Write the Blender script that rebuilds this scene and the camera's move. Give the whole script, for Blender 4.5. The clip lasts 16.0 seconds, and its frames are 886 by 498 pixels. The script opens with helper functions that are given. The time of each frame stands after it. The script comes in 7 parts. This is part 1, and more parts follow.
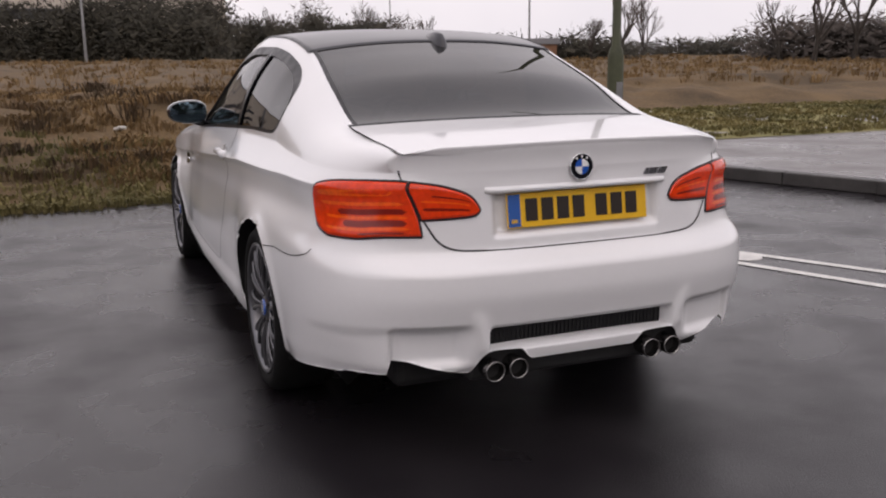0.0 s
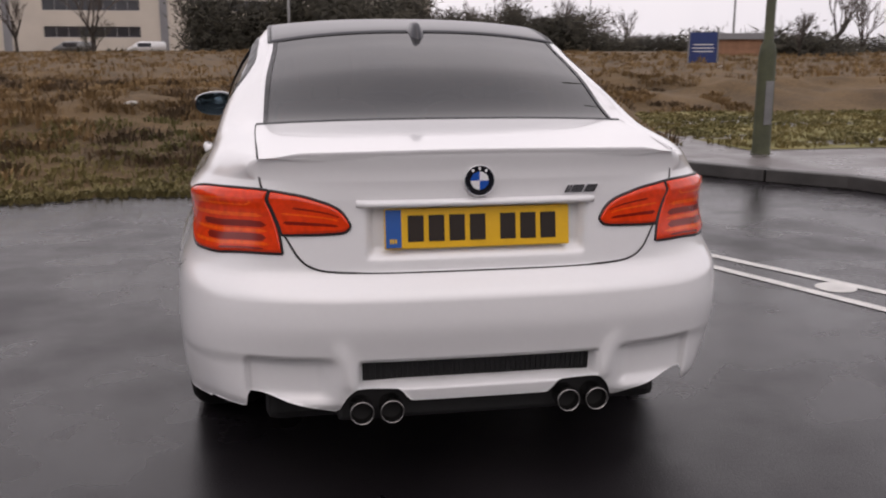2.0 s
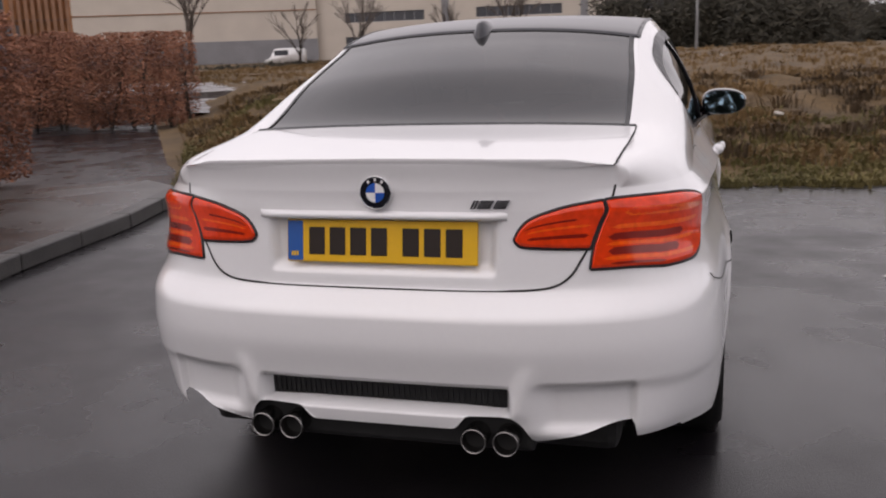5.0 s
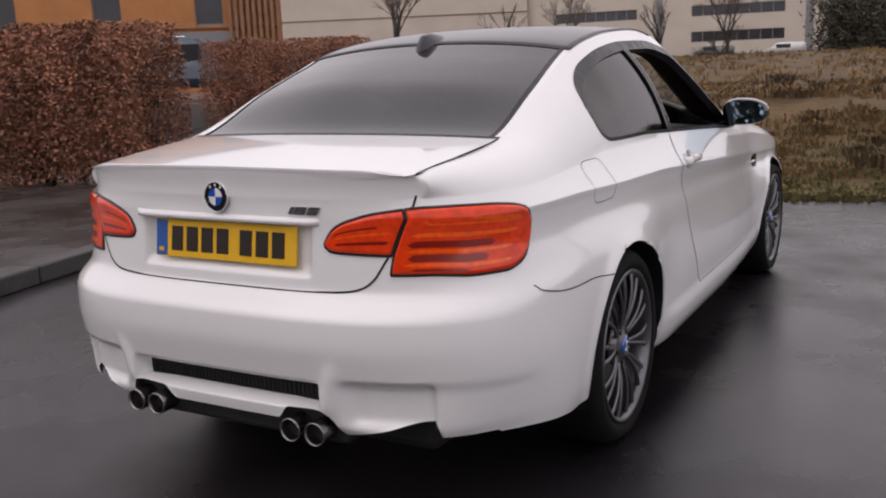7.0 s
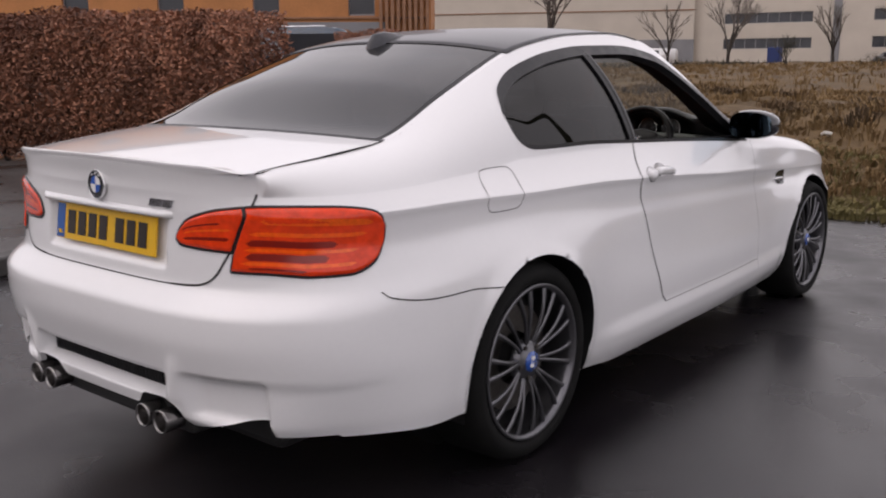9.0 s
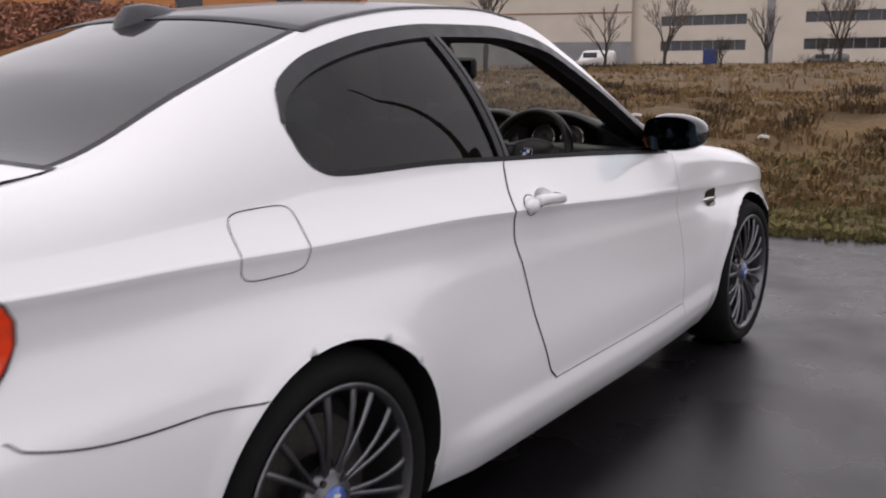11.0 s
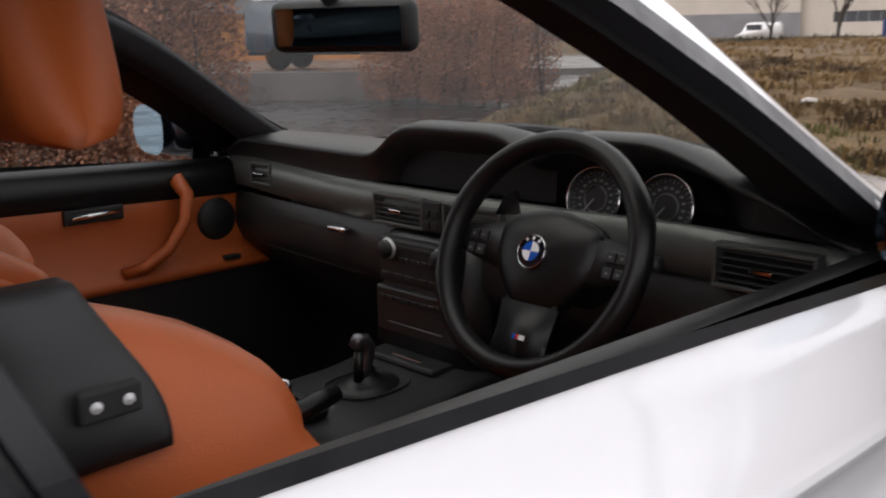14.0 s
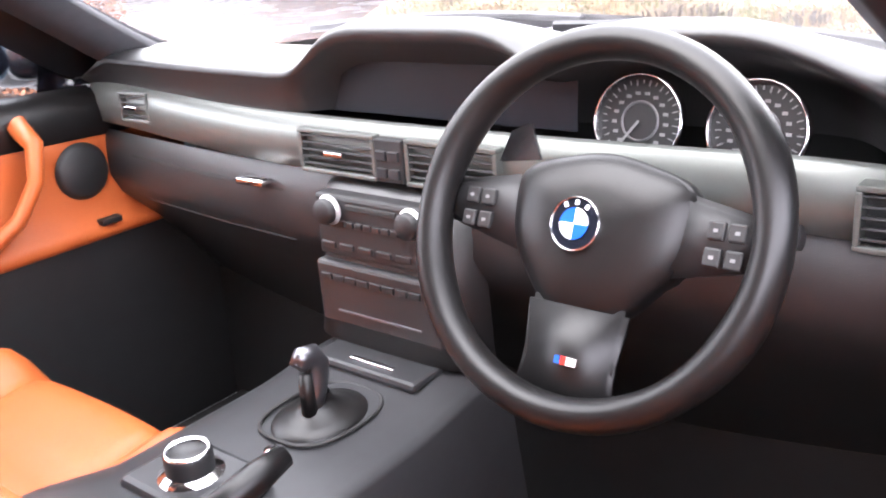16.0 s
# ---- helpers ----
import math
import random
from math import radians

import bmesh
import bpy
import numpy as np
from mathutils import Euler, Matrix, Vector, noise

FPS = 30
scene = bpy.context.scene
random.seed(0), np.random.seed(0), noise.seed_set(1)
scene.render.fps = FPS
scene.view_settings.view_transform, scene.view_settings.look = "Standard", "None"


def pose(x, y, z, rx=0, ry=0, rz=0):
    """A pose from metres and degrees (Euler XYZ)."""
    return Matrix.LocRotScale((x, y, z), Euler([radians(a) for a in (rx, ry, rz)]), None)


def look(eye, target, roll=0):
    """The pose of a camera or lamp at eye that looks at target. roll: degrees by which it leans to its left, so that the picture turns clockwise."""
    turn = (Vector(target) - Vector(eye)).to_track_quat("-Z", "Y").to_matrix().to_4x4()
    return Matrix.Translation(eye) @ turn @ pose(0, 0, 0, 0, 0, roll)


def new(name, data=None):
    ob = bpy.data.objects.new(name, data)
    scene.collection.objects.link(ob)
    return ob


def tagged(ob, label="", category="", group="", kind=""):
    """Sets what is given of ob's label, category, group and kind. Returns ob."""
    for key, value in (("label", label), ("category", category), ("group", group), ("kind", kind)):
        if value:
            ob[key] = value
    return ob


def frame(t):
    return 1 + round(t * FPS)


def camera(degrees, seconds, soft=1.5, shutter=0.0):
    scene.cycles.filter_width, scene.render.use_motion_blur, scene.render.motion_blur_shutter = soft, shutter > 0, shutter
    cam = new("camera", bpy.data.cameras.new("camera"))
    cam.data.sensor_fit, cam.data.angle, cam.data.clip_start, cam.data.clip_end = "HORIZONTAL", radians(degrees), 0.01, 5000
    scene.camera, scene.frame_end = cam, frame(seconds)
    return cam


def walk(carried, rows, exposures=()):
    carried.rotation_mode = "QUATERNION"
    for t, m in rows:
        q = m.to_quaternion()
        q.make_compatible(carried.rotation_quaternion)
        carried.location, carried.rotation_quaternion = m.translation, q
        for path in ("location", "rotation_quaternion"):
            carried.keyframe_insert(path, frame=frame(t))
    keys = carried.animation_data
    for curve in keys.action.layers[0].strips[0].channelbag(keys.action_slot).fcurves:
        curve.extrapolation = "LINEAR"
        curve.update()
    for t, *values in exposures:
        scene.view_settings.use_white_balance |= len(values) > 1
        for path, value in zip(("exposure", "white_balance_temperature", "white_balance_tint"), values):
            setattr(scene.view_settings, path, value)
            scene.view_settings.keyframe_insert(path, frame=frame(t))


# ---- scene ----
cam = camera(51.4, 16.0, soft=2.0, shutter=0.4)
PATH = [
    (0, (-1.53, -3.567, 1.306), (-0.792, -1.754, 0.896), -0.7),
    (0.5, (-1.252, -3.541, 1.29), (-0.6, -1.692, 0.899), -2.1),
    (1, (-0.962, -3.589, 1.289), (-0.443, -1.698, 0.893), -2.1),
    (1.5, (-0.733, -3.515, 1.271), (-0.285, -1.607, 0.87), -1.9),
    (2, (-0.52, -3.434, 1.298), (-0.188, -1.507, 0.877), -0.0),
    (2.5, (-0.25, -3.418, 1.288), (-0.062, -1.474, 0.855), -2.0),
    (3, (0.015, -3.427, 1.296), (0.064, -1.474, 0.87), -2.1),
    (3.5, (0.249, -3.316, 1.27), (0.186, -1.359, 0.862), -2.9),
    (4, (0.426, -3.259, 1.293), (0.205, -1.314, 0.882), -2.2),
    (6.3, (1.467, -3.021, 1.277), (0.619, -1.253, 0.883), -2.5),
    (6.5, (1.586, -2.996, 1.287), (0.708, -1.243, 0.892), -2.3),
    (7, (1.799, -2.92, 1.29), (0.838, -1.21, 0.898), -2.2),
    (7.5, (1.937, -2.76, 1.269), (0.915, -1.082, 0.89), -1.2),
    (8, (2.071, -2.641, 1.295), (0.963, -1.023, 0.905), -0.3),
    (8.5, (2.26, -2.528, 1.293), (1.074, -0.969, 0.891), -1.2),
    (9, (2.448, -2.432, 1.295), (1.216, -0.908, 0.898), -0.2),
    (9.5, (2.528, -2.339, 1.287), (1.304, -0.808, 0.892), 0.0),
    (10, (2.445, -2.123, 1.263), (1.262, -0.574, 0.816), -0.0),
    (10.2, (2.379, -1.984, 1.248), (1.234, -0.398, 0.831), -0.1),
    (12.3, (1.681, -0.264, 1.255), (0.536, 1.334, 0.887), -0.5),
    (12.5, (1.616, -0.107, 1.272), (0.44, 1.472, 0.918), -0.2),
    (13, (1.406, 0.195, 1.25), (0.19, 1.733, 0.853), 0.6),
    (13.5, (1.226, 0.432, 1.252), (-0.018, 1.938, 0.82), 0.7),
    (14, (1.156, 0.669, 1.21), (-0.221, 2.051, 0.771), -0.8),
    (14.5, (1.046, 0.812, 1.197), (-0.386, 2.104, 0.665), -1.5),
    (15, (0.887, 0.911, 1.196), (-0.458, 2.254, 0.574), -2.8),
    (15.5, (0.807, 0.951, 1.19), (-0.451, 2.344, 0.501), -3.8),
    (16, (0.756, 0.981, 1.186), (-0.442, 2.43, 0.503), -4.5),
]
walk(cam, [(t, look(eye, target, roll)) for t, eye, target, roll in PATH],
     exposures=[(0.0, 0.12, 6750, 19), (10.0, 0.22, 6700, 19), (12.3, 0.5, 6500, 13), (13.3, 0.6, 6500, 13), (14.0, 0.8, 6600, 14), (14.5, 2.5, 6300, 15), (15.0, 3.5, 6000, 17), (15.5, 4.1, 6100, 19), (16.0, 4.3, 6200, 20)])


# overcast winter daylight
world = bpy.data.worlds.new("overcast")
scene.world = world
world.use_nodes = True
wn, wl = world.node_tree.nodes, world.node_tree.links
wn.clear()
wout = wn.new("ShaderNodeOutputWorld")
wbg = wn.new("ShaderNodeBackground")
sky = wn.new("ShaderNodeTexSky")
sky.sky_type = 'NISHITA'
sky.sun_disc = False
sky.sun_elevation, sky.sun_rotation = radians(40), radians(200)
sky.air_density, sky.dust_density, sky.ozone_density = 1.0, 6.0, 1.0
# cloud cover greys the blue of the open sky and evens it out
cover = wn.new("ShaderNodeMix")
cover.data_type = 'RGBA'
cover.inputs[0].default_value = 0.93
wl.new(sky.outputs[0], cover.inputs[6])
cloud = wn.new("ShaderNodeTexNoise")
cloud.inputs["Scale"].default_value = 1.6
cloud.inputs["Detail"].default_value = 5
ctc = wn.new("ShaderNodeTexCoord")
wl.new(ctc.outputs["Generated"], cloud.inputs["Vector"])
cramp = wn.new("ShaderNodeValToRGB")
cramp.color_ramp.elements[0].position, cramp.color_ramp.elements[1].position = 0.3, 0.75
cramp.color_ramp.elements[0].color = (6.3, 6.4, 6.8, 1)
cramp.color_ramp.elements[1].color = (9.0, 8.9, 9.0, 1)
wl.new(cloud.outputs["Fac"], cramp.inputs[0])
wl.new(cramp.outputs[0], cover.inputs[7])
wl.new(cover.outputs[2], wbg.inputs[0])
wbg.inputs[1].default_value = 0.115
wl.new(wbg.outputs[0], wout.inputs[0])
sun_data = bpy.data.lights.new("sun", 'SUN')
sun_data.energy, sun_data.angle, sun_data.color = 0.5, radians(70), (1.0, 0.97, 0.93)
sun = new("sun", sun_data)
sun.matrix_world = look((0, 0, 30), (4, 14, 0))


# ---- materials ----
def mat(name, color, rough=0.5, metal=0.0, vary=0.12, scale=6.0, bump=0.0, bscale=60.0, color2=None, coat=0.0, spec=0.5, space="Object",
        rvary=0.0, alpha=1.0, transmission=0.0, sheen=0.0, island=0.0):
    """Two scales of noise on colour and roughness, and fine relief."""
    m = bpy.data.materials.new(name)
    m.use_nodes = True
    n, l = m.node_tree.nodes, m.node_tree.links
    b = n["Principled BSDF"]
    b.inputs["Roughness"].default_value = rough
    b.inputs["Metallic"].default_value = metal
    b.inputs["Specular IOR Level"].default_value = spec
    b.inputs["Coat Weight"].default_value = coat
    b.inputs["Coat Roughness"].default_value = 0.05
    b.inputs["Transmission Weight"].default_value = transmission
    if sheen:
        b.inputs["Sheen Weight"].default_value = sheen
    tc = n.new("ShaderNodeTexCoord")
    big = n.new("ShaderNodeTexNoise")
    big.inputs["Scale"].default_value = scale
    big.inputs["Detail"].default_value = 6
    fine = n.new("ShaderNodeTexNoise")
    fine.inputs["Scale"].default_value = bscale
    fine.inputs["Detail"].default_value = 4
    l.new(tc.outputs[space], big.inputs["Vector"])
    l.new(tc.outputs[space], fine.inputs["Vector"])
    add = n.new("ShaderNodeMath")
    add.operation = 'MULTIPLY_ADD'
    add.inputs[1].default_value = 0.35
    l.new(fine.outputs["Fac"], add.inputs[0])
    sc = n.new("ShaderNodeMath")
    sc.operation = 'MULTIPLY'
    sc.inputs[1].default_value = 0.65
    l.new(big.outputs["Fac"], sc.inputs[0])
    l.new(sc.outputs[0], add.inputs[2])
    ramp = n.new("ShaderNodeValToRGB")
    ramp.color_ramp.elements[0].position, ramp.color_ramp.elements[1].position = 0.36, 0.64
    c2 = color2 or tuple(min(1, c * (1 + vary)) for c in color)
    c1 = color if color2 else tuple(c * (1 - vary) for c in color)
    ramp.color_ramp.elements[0].color = (*c1, 1)
    ramp.color_ramp.elements[1].color = (*c2, 1)
    l.new(add.outputs[0], ramp.inputs[0])
    col = ramp.outputs[0]
    if island:
        geo = n.new("ShaderNodeNewGeometry")
        hs = n.new("ShaderNodeHueSaturation")
        mr = n.new("ShaderNodeMapRange")
        mr.inputs["To Min"].default_value, mr.inputs["To Max"].default_value = 1 - island, 1 + island
        l.new(geo.outputs["Random Per Island"], mr.inputs[0])
        l.new(mr.outputs[0], hs.inputs["Value"])
        l.new(col, hs.inputs["Color"])
        col = hs.outputs[0]
    l.new(col, b.inputs["Base Color"])
    if rvary:
        mr = n.new("ShaderNodeMapRange")
        mr.inputs["From Min"].default_value, mr.inputs["From Max"].default_value = 0.35, 0.65
        mr.inputs["To Min"].default_value, mr.inputs["To Max"].default_value = max(0, rough - rvary), min(1, rough + rvary)
        l.new(big.outputs["Fac"], mr.inputs[0])
        l.new(mr.outputs[0], b.inputs["Roughness"])
    if bump:
        bp = n.new("ShaderNodeBump")
        bp.inputs["Strength"].default_value = bump
        bp.inputs["Distance"].default_value = 0.01
        l.new(fine.outputs["Fac"], bp.inputs["Height"])
        l.new(bp.outputs[0], b.inputs["Normal"])
    return m


def glass_mat(name, tint, rough=0.0, gloss=0.05, mist=0.0):
    """Thin pane: a tinted see-through sheet with gloss by Fresnel; mist adds pale haze for rain film and sky glare."""
    m = bpy.data.materials.new(name)
    m.use_nodes = True
    n, l = m.node_tree.nodes, m.node_tree.links
    n.clear()
    o = n.new("ShaderNodeOutputMaterial")
    mix = n.new("ShaderNodeMixShader")
    tr = n.new("ShaderNodeBsdfTransparent")
    gl = n.new("ShaderNodeBsdfGlossy")
    lw = n.new("ShaderNodeLayerWeight")
    lw.inputs["Blend"].default_value = 0.5
    pw = n.new("ShaderNodeMath")
    pw.operation = 'POWER'
    pw.inputs[1].default_value = 4.0
    fr = n.new("ShaderNodeMath")
    fr.operation = 'MULTIPLY_ADD'
    fr.inputs[1].default_value, fr.inputs[2].default_value = 0.9, gloss
    l.new(lw.outputs["Facing"], pw.inputs[0])
    l.new(pw.outputs[0], fr.inputs[0])
    gl.inputs["Roughness"].default_value = rough
    tr.inputs[0].default_value = (*tint, 1)
    l.new(fr.outputs[0], mix.inputs[0])
    body = tr.outputs[0]
    if mist:
        # pale translucent share: fine rain, with veiling glare put in as haze
        rain_haze = n.new("ShaderNodeBsdfTranslucent")
        rain_haze.inputs[0].default_value = (0.8, 0.8, 0.8, 1)
        haze_mix = n.new("ShaderNodeMixShader")
        haze_mix.inputs[0].default_value = mist
        l.new(body, haze_mix.inputs[1])
        l.new(rain_haze.outputs[0], haze_mix.inputs[2])
        body = haze_mix.outputs[0]
    l.new(body, mix.inputs[1])
    l.new(gl.outputs[0], mix.inputs[2])
    l.new(mix.outputs[0], o.inputs[0])
    return m


def wet_ground():
    """Old tarmac under a patchy film of rain."""
    m = bpy.data.materials.new("wet_tarmac")
    m.use_nodes = True
    n, l = m.node_tree.nodes, m.node_tree.links
    b = n["Principled BSDF"]
    tc = n.new("ShaderNodeTexCoord")

    def tex(scale, detail):
        t = n.new("ShaderNodeTexNoise")
        t.inputs["Scale"].default_value, t.inputs["Detail"].default_value = scale, detail
        l.new(tc.outputs["Object"], t.inputs["Vector"])
        return t.outputs["Fac"]
    big, mid, grit = tex(0.35, 5), tex(2.2, 6), tex(140, 3)

    def ramp(src, p0, p1, c0, c1):
        r = n.new("ShaderNodeValToRGB")
        r.color_ramp.elements[0].position, r.color_ramp.elements[1].position = p0, p1
        r.color_ramp.elements[0].color, r.color_ramp.elements[1].color = (*c0, 1), (*c1, 1)
        l.new(src, r.inputs[0])
        return r.outputs[0]
    mixed = n.new("ShaderNodeMath")
    mixed.operation = 'MULTIPLY_ADD'
    mixed.inputs[1].default_value = 0.4
    l.new(mid, mixed.inputs[0])
    half = n.new("ShaderNodeMath")
    half.operation = 'MULTIPLY'
    half.inputs[1].default_value = 0.6
    l.new(big, half.inputs[0])
    l.new(half.outputs[0], mixed.inputs[2])
    base = ramp(mixed.outputs[0], 0.36, 0.64, (0.008, 0.007, 0.009), (0.020, 0.0175, 0.020))
    speck = ramp(grit, 0.45, 0.75, (0.7, 0.7, 0.7), (1.6, 1.55, 1.5))
    mul = n.new("ShaderNodeMix")
    mul.data_type, mul.blend_type = 'RGBA', 'MULTIPLY'
    mul.inputs[0].default_value = 1.0
    l.new(base, mul.inputs[6])
    l.new(speck, mul.inputs[7])
    l.new(mul.outputs[2], b.inputs["Base Color"])
    rough = ramp(mixed.outputs[0], 0.40, 0.62, (0.14, 0.14, 0.14), (0.46, 0.46, 0.46))
    l.new(rough, b.inputs["Roughness"])
    bp = n.new("ShaderNodeBump")
    bp.inputs["Strength"].default_value, bp.inputs["Distance"].default_value = 0.35, 0.004
    l.new(grit, bp.inputs["Height"])
    l.new(bp.outputs[0], b.inputs["Normal"])
    return m


M = {}
M["tarmac"] = wet_ground()
M["line"] = mat("road_paint", (0.62, 0.61, 0.58), 0.35, vary=0.2, scale=9, bump=0.2, bscale=150)
M["kerb"] = mat("wet_kerb_stone", (0.05, 0.047, 0.045), 0.45, vary=0.3, scale=5, bump=0.3)
M["paving"] = mat("wet_paving", (0.12, 0.108, 0.105), 0.35, vary=0.22, scale=1.2, bump=0.2, rvary=0.15)
# a darker version of the wet paving, for the footway by the hedge
M["footway"] = mat("darker_wet_footway", (0.045, 0.04, 0.038), 0.3, vary=0.25, scale=1.4, bump=0.25, bscale=90, rvary=0.12)
M["earth"] = mat("rough_turf", (0.055, 0.035, 0.015), 0.95, scale=0.7, bump=0.6, bscale=14, color2=(0.155, 0.097, 0.042))
M["turf"] = mat("mown_grass", (0.12, 0.12, 0.03), 0.9, scale=1.0, bump=0.5, bscale=30, color2=(0.24, 0.2, 0.07))
M["straw"] = mat("dead_grass_blades", (0.112, 0.070, 0.027), 0.85, scale=0.5, color2=(0.25, 0.157, 0.067), island=0.20)
M["green_blade"] = mat("green_grass_blades", (0.085, 0.080, 0.024), 0.85, scale=0.6, color2=(0.19, 0.15, 0.055), island=0.20)
M["beech"] = mat("dead_beech_leaves", (0.13, 0.05, 0.028), 0.7, scale=2.0, color2=(0.38, 0.17, 0.10), island=0.45)
M["bark"] = mat("wet_bark", (0.035, 0.028, 0.022), 0.85, vary=0.3, scale=8, bump=0.5)
M["twig"] = mat("bare_twigs", (0.085, 0.07, 0.06), 0.9, vary=0.35, scale=0.6)
M["dark_twig"] = mat("evergreen_scrub", (0.022, 0.021, 0.014), 0.9, scale=0.5, color2=(0.06, 0.052, 0.035), island=0.4)
M["bramble"] = mat("dead_bramble", (0.045, 0.030, 0.016), 0.9, scale=0.6, color2=(0.12, 0.075, 0.036), island=0.3)
M["white_paint"] = mat("alpine_white_paint", (0.80, 0.80, 0.81), 0.28, vary=0.012, scale=1.5, coat=1.0, spec=0.5)
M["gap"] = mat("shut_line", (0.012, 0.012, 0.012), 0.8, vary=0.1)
M["pillar_black"] = mat("gloss_pillar_black", (0.006, 0.006, 0.008), 0.16, spec=0.4, vary=0.1)
M["black_trim"] = mat("satin_black_trim", (0.009, 0.009, 0.011), 0.38, vary=0.2, scale=20, rvary=0.08)
M["black_gloss"] = mat("gloss_black", (0.008, 0.009, 0.014), 0.08, vary=0.1, coat=1.0)
M["carbon"] = mat("carbon_roof", (0.016, 0.016, 0.022), 0.3, vary=0.25, scale=90, coat=0.35)
M["black_plastic"] = mat("grained_black_plastic", (0.009, 0.009, 0.0095), 0.55, vary=0.2, scale=30, bump=0.10, bscale=900)
M["tyre"] = mat("tyre_rubber", (0.007, 0.007, 0.007), 0.85, spec=0.2, vary=0.3, scale=12, bump=0.2, bscale=200)
M["alloy"] = mat("grey_alloy", (0.15, 0.15, 0.16), 0.28, metal=0.9, vary=0.1, scale=10)
M["alloy_dark"] = mat("shadowed_alloy_barrel", (0.05, 0.05, 0.052), 0.5, metal=0.7, vary=0.2)
M["disc"] = mat("brake_disc", (0.13, 0.12, 0.11), 0.4, metal=1.0, vary=0.2, scale=30)
M["badge_metal"] = mat("badge_metal", (0.42, 0.42, 0.44), 0.2, metal=1.0, vary=0.05)
M["chrome"] = mat("chrome", (0.75, 0.75, 0.76), 0.12, metal=1.0, vary=0.04)
M["steel"] = mat("exhaust_steel", (0.26, 0.25, 0.245), 0.25, metal=1.0, vary=0.15, scale=30)
M["lamp_red"] = mat("tail_lamp_red", (0.76, 0.046, 0.006), 0.15, spec=0.25, vary=0.12, scale=30, coat=0.5)
M["lamp_bright"] = mat("tail_lamp_orange_bar", (0.90, 0.115, 0.006), 0.15, vary=0.1, scale=60, coat=0.5)
M["lamp_dark"] = mat("tail_lamp_dark_bar", (0.22, 0.010, 0.004), 0.2, vary=0.1, coat=0.4)
M["plate"] = mat("yellow_plate", (0.80, 0.46, 0.015), 0.35, vary=0.05, scale=10, coat=0.3)
M["plate_ink"] = mat("plate_ink", (0.02, 0.012, 0.008), 0.4, vary=0.1)
M["blue"] = mat("plate_blue", (0.02, 0.10, 0.36), 0.35, vary=0.05)
M["badge_blue"] = mat("badge_blue", (0.015, 0.09, 0.42), 0.15, vary=0.05, coat=1.0)
M["badge_white"] = mat("badge_white", (0.8, 0.8, 0.8), 0.15, vary=0.03, coat=1.0)
M["glass_dark"] = glass_mat("privacy_glass", (0.035, 0.035, 0.04), gloss=0.12)
M["glass_quarter"] = glass_mat("privacy_side_glass", (0.03, 0.03, 0.034), gloss=0.04)
M["glass_clear"] = glass_mat("clear_glass", (0.86, 0.89, 0.87))
M["glass_screen"] = glass_mat("wet_hazed_windscreen_glass", (0.82, 0.84, 0.79), gloss=0.06, mist=0.035)
M["mirror"] = mat("mirror_glass", (0.30, 0.44, 0.54), 0.02, metal=1.0, vary=0.01)
M["leather"] = mat("fox_red_leather", (0.36, 0.08, 0.019), 0.42, spec=0.3, vary=0.10, scale=7, bump=0.10, bscale=600)
M["leather_black"] = mat("black_leather", (0.006, 0.0056, 0.0056), 0.36, spec=0.32, vary=0.2, scale=20, bump=0.07, bscale=900)
M["dash"] = mat("soft_dash_plastic", (0.013, 0.013, 0.0135), 0.42, spec=0.55, vary=0.15, scale=15, bump=0.12, bscale=900)
M["trim_grey"] = mat("brushed_aluminium_trim", (0.12, 0.128, 0.12), 0.36, metal=0.55, spec=0.3, vary=0.08, scale=3)
M["console"] = mat("satin_grey_console", (0.021, 0.0215, 0.023), 0.4, spec=0.3, vary=0.1, scale=12)
M["screen"] = mat("dark_screen", (0.006, 0.007, 0.010), 0.42, spec=0.25, vary=0.1)
M["carpet"] = mat("black_carpet", (0.007, 0.0066, 0.0063), 0.95, vary=0.3, scale=60, bump=0.5, bscale=300)
M["lining"] = mat("anthracite_roof_lining", (0.018, 0.018, 0.022), 0.9, vary=0.15, scale=30)
M["dial"] = mat("dial_face", (0.012, 0.012, 0.013), 0.4, vary=0.1)
M["dial_mark"] = mat("dim_dial_marking", (0.16, 0.16, 0.165), 0.5, vary=0.1)
M["mark"] = mat("pale_marking", (0.55, 0.55, 0.55), 0.4, vary=0.05)
M["red_mark"] = mat("red_marking", (0.55, 0.03, 0.02), 0.4, vary=0.05)
M["orange_brick"] = mat("orange_brick", (0.42, 0.175, 0.06), 0.8, vary=0.14, scale=1.0, bump=0.2, bscale=12)
M["white_render"] = mat("pale_render", (0.50, 0.45, 0.39), 0.8, vary=0.08, scale=0.3)
M["grey_render"] = mat("grey_cladding", (0.20, 0.20, 0.21), 0.7, vary=0.12, scale=0.4)
M["win"] = mat("dark_window_pane", (0.035, 0.037, 0.043), 0.12, vary=0.3, scale=0.5)
M["timber"] = mat("weathered_timber", (0.25, 0.13, 0.075), 0.8, vary=0.2, scale=3)
M["car_blue"] = mat("dark_blue_car_paint", (0.008, 0.03, 0.06), 0.2, vary=0.1, coat=1.0)
M["van_white"] = mat("white_van_paint", (0.72, 0.72, 0.72), 0.3, vary=0.05, coat=0.5)
M["pole_green"] = mat("painted_lamp_post", (0.045, 0.05, 0.022), 0.6, vary=0.3, scale=6)
M["sign_blue"] = mat("sign_blue", (0.012, 0.03, 0.13), 0.4, vary=0.1)
M["galv"] = mat("galvanised_steel", (0.22, 0.22, 0.22), 0.5, metal=0.6, vary=0.2)
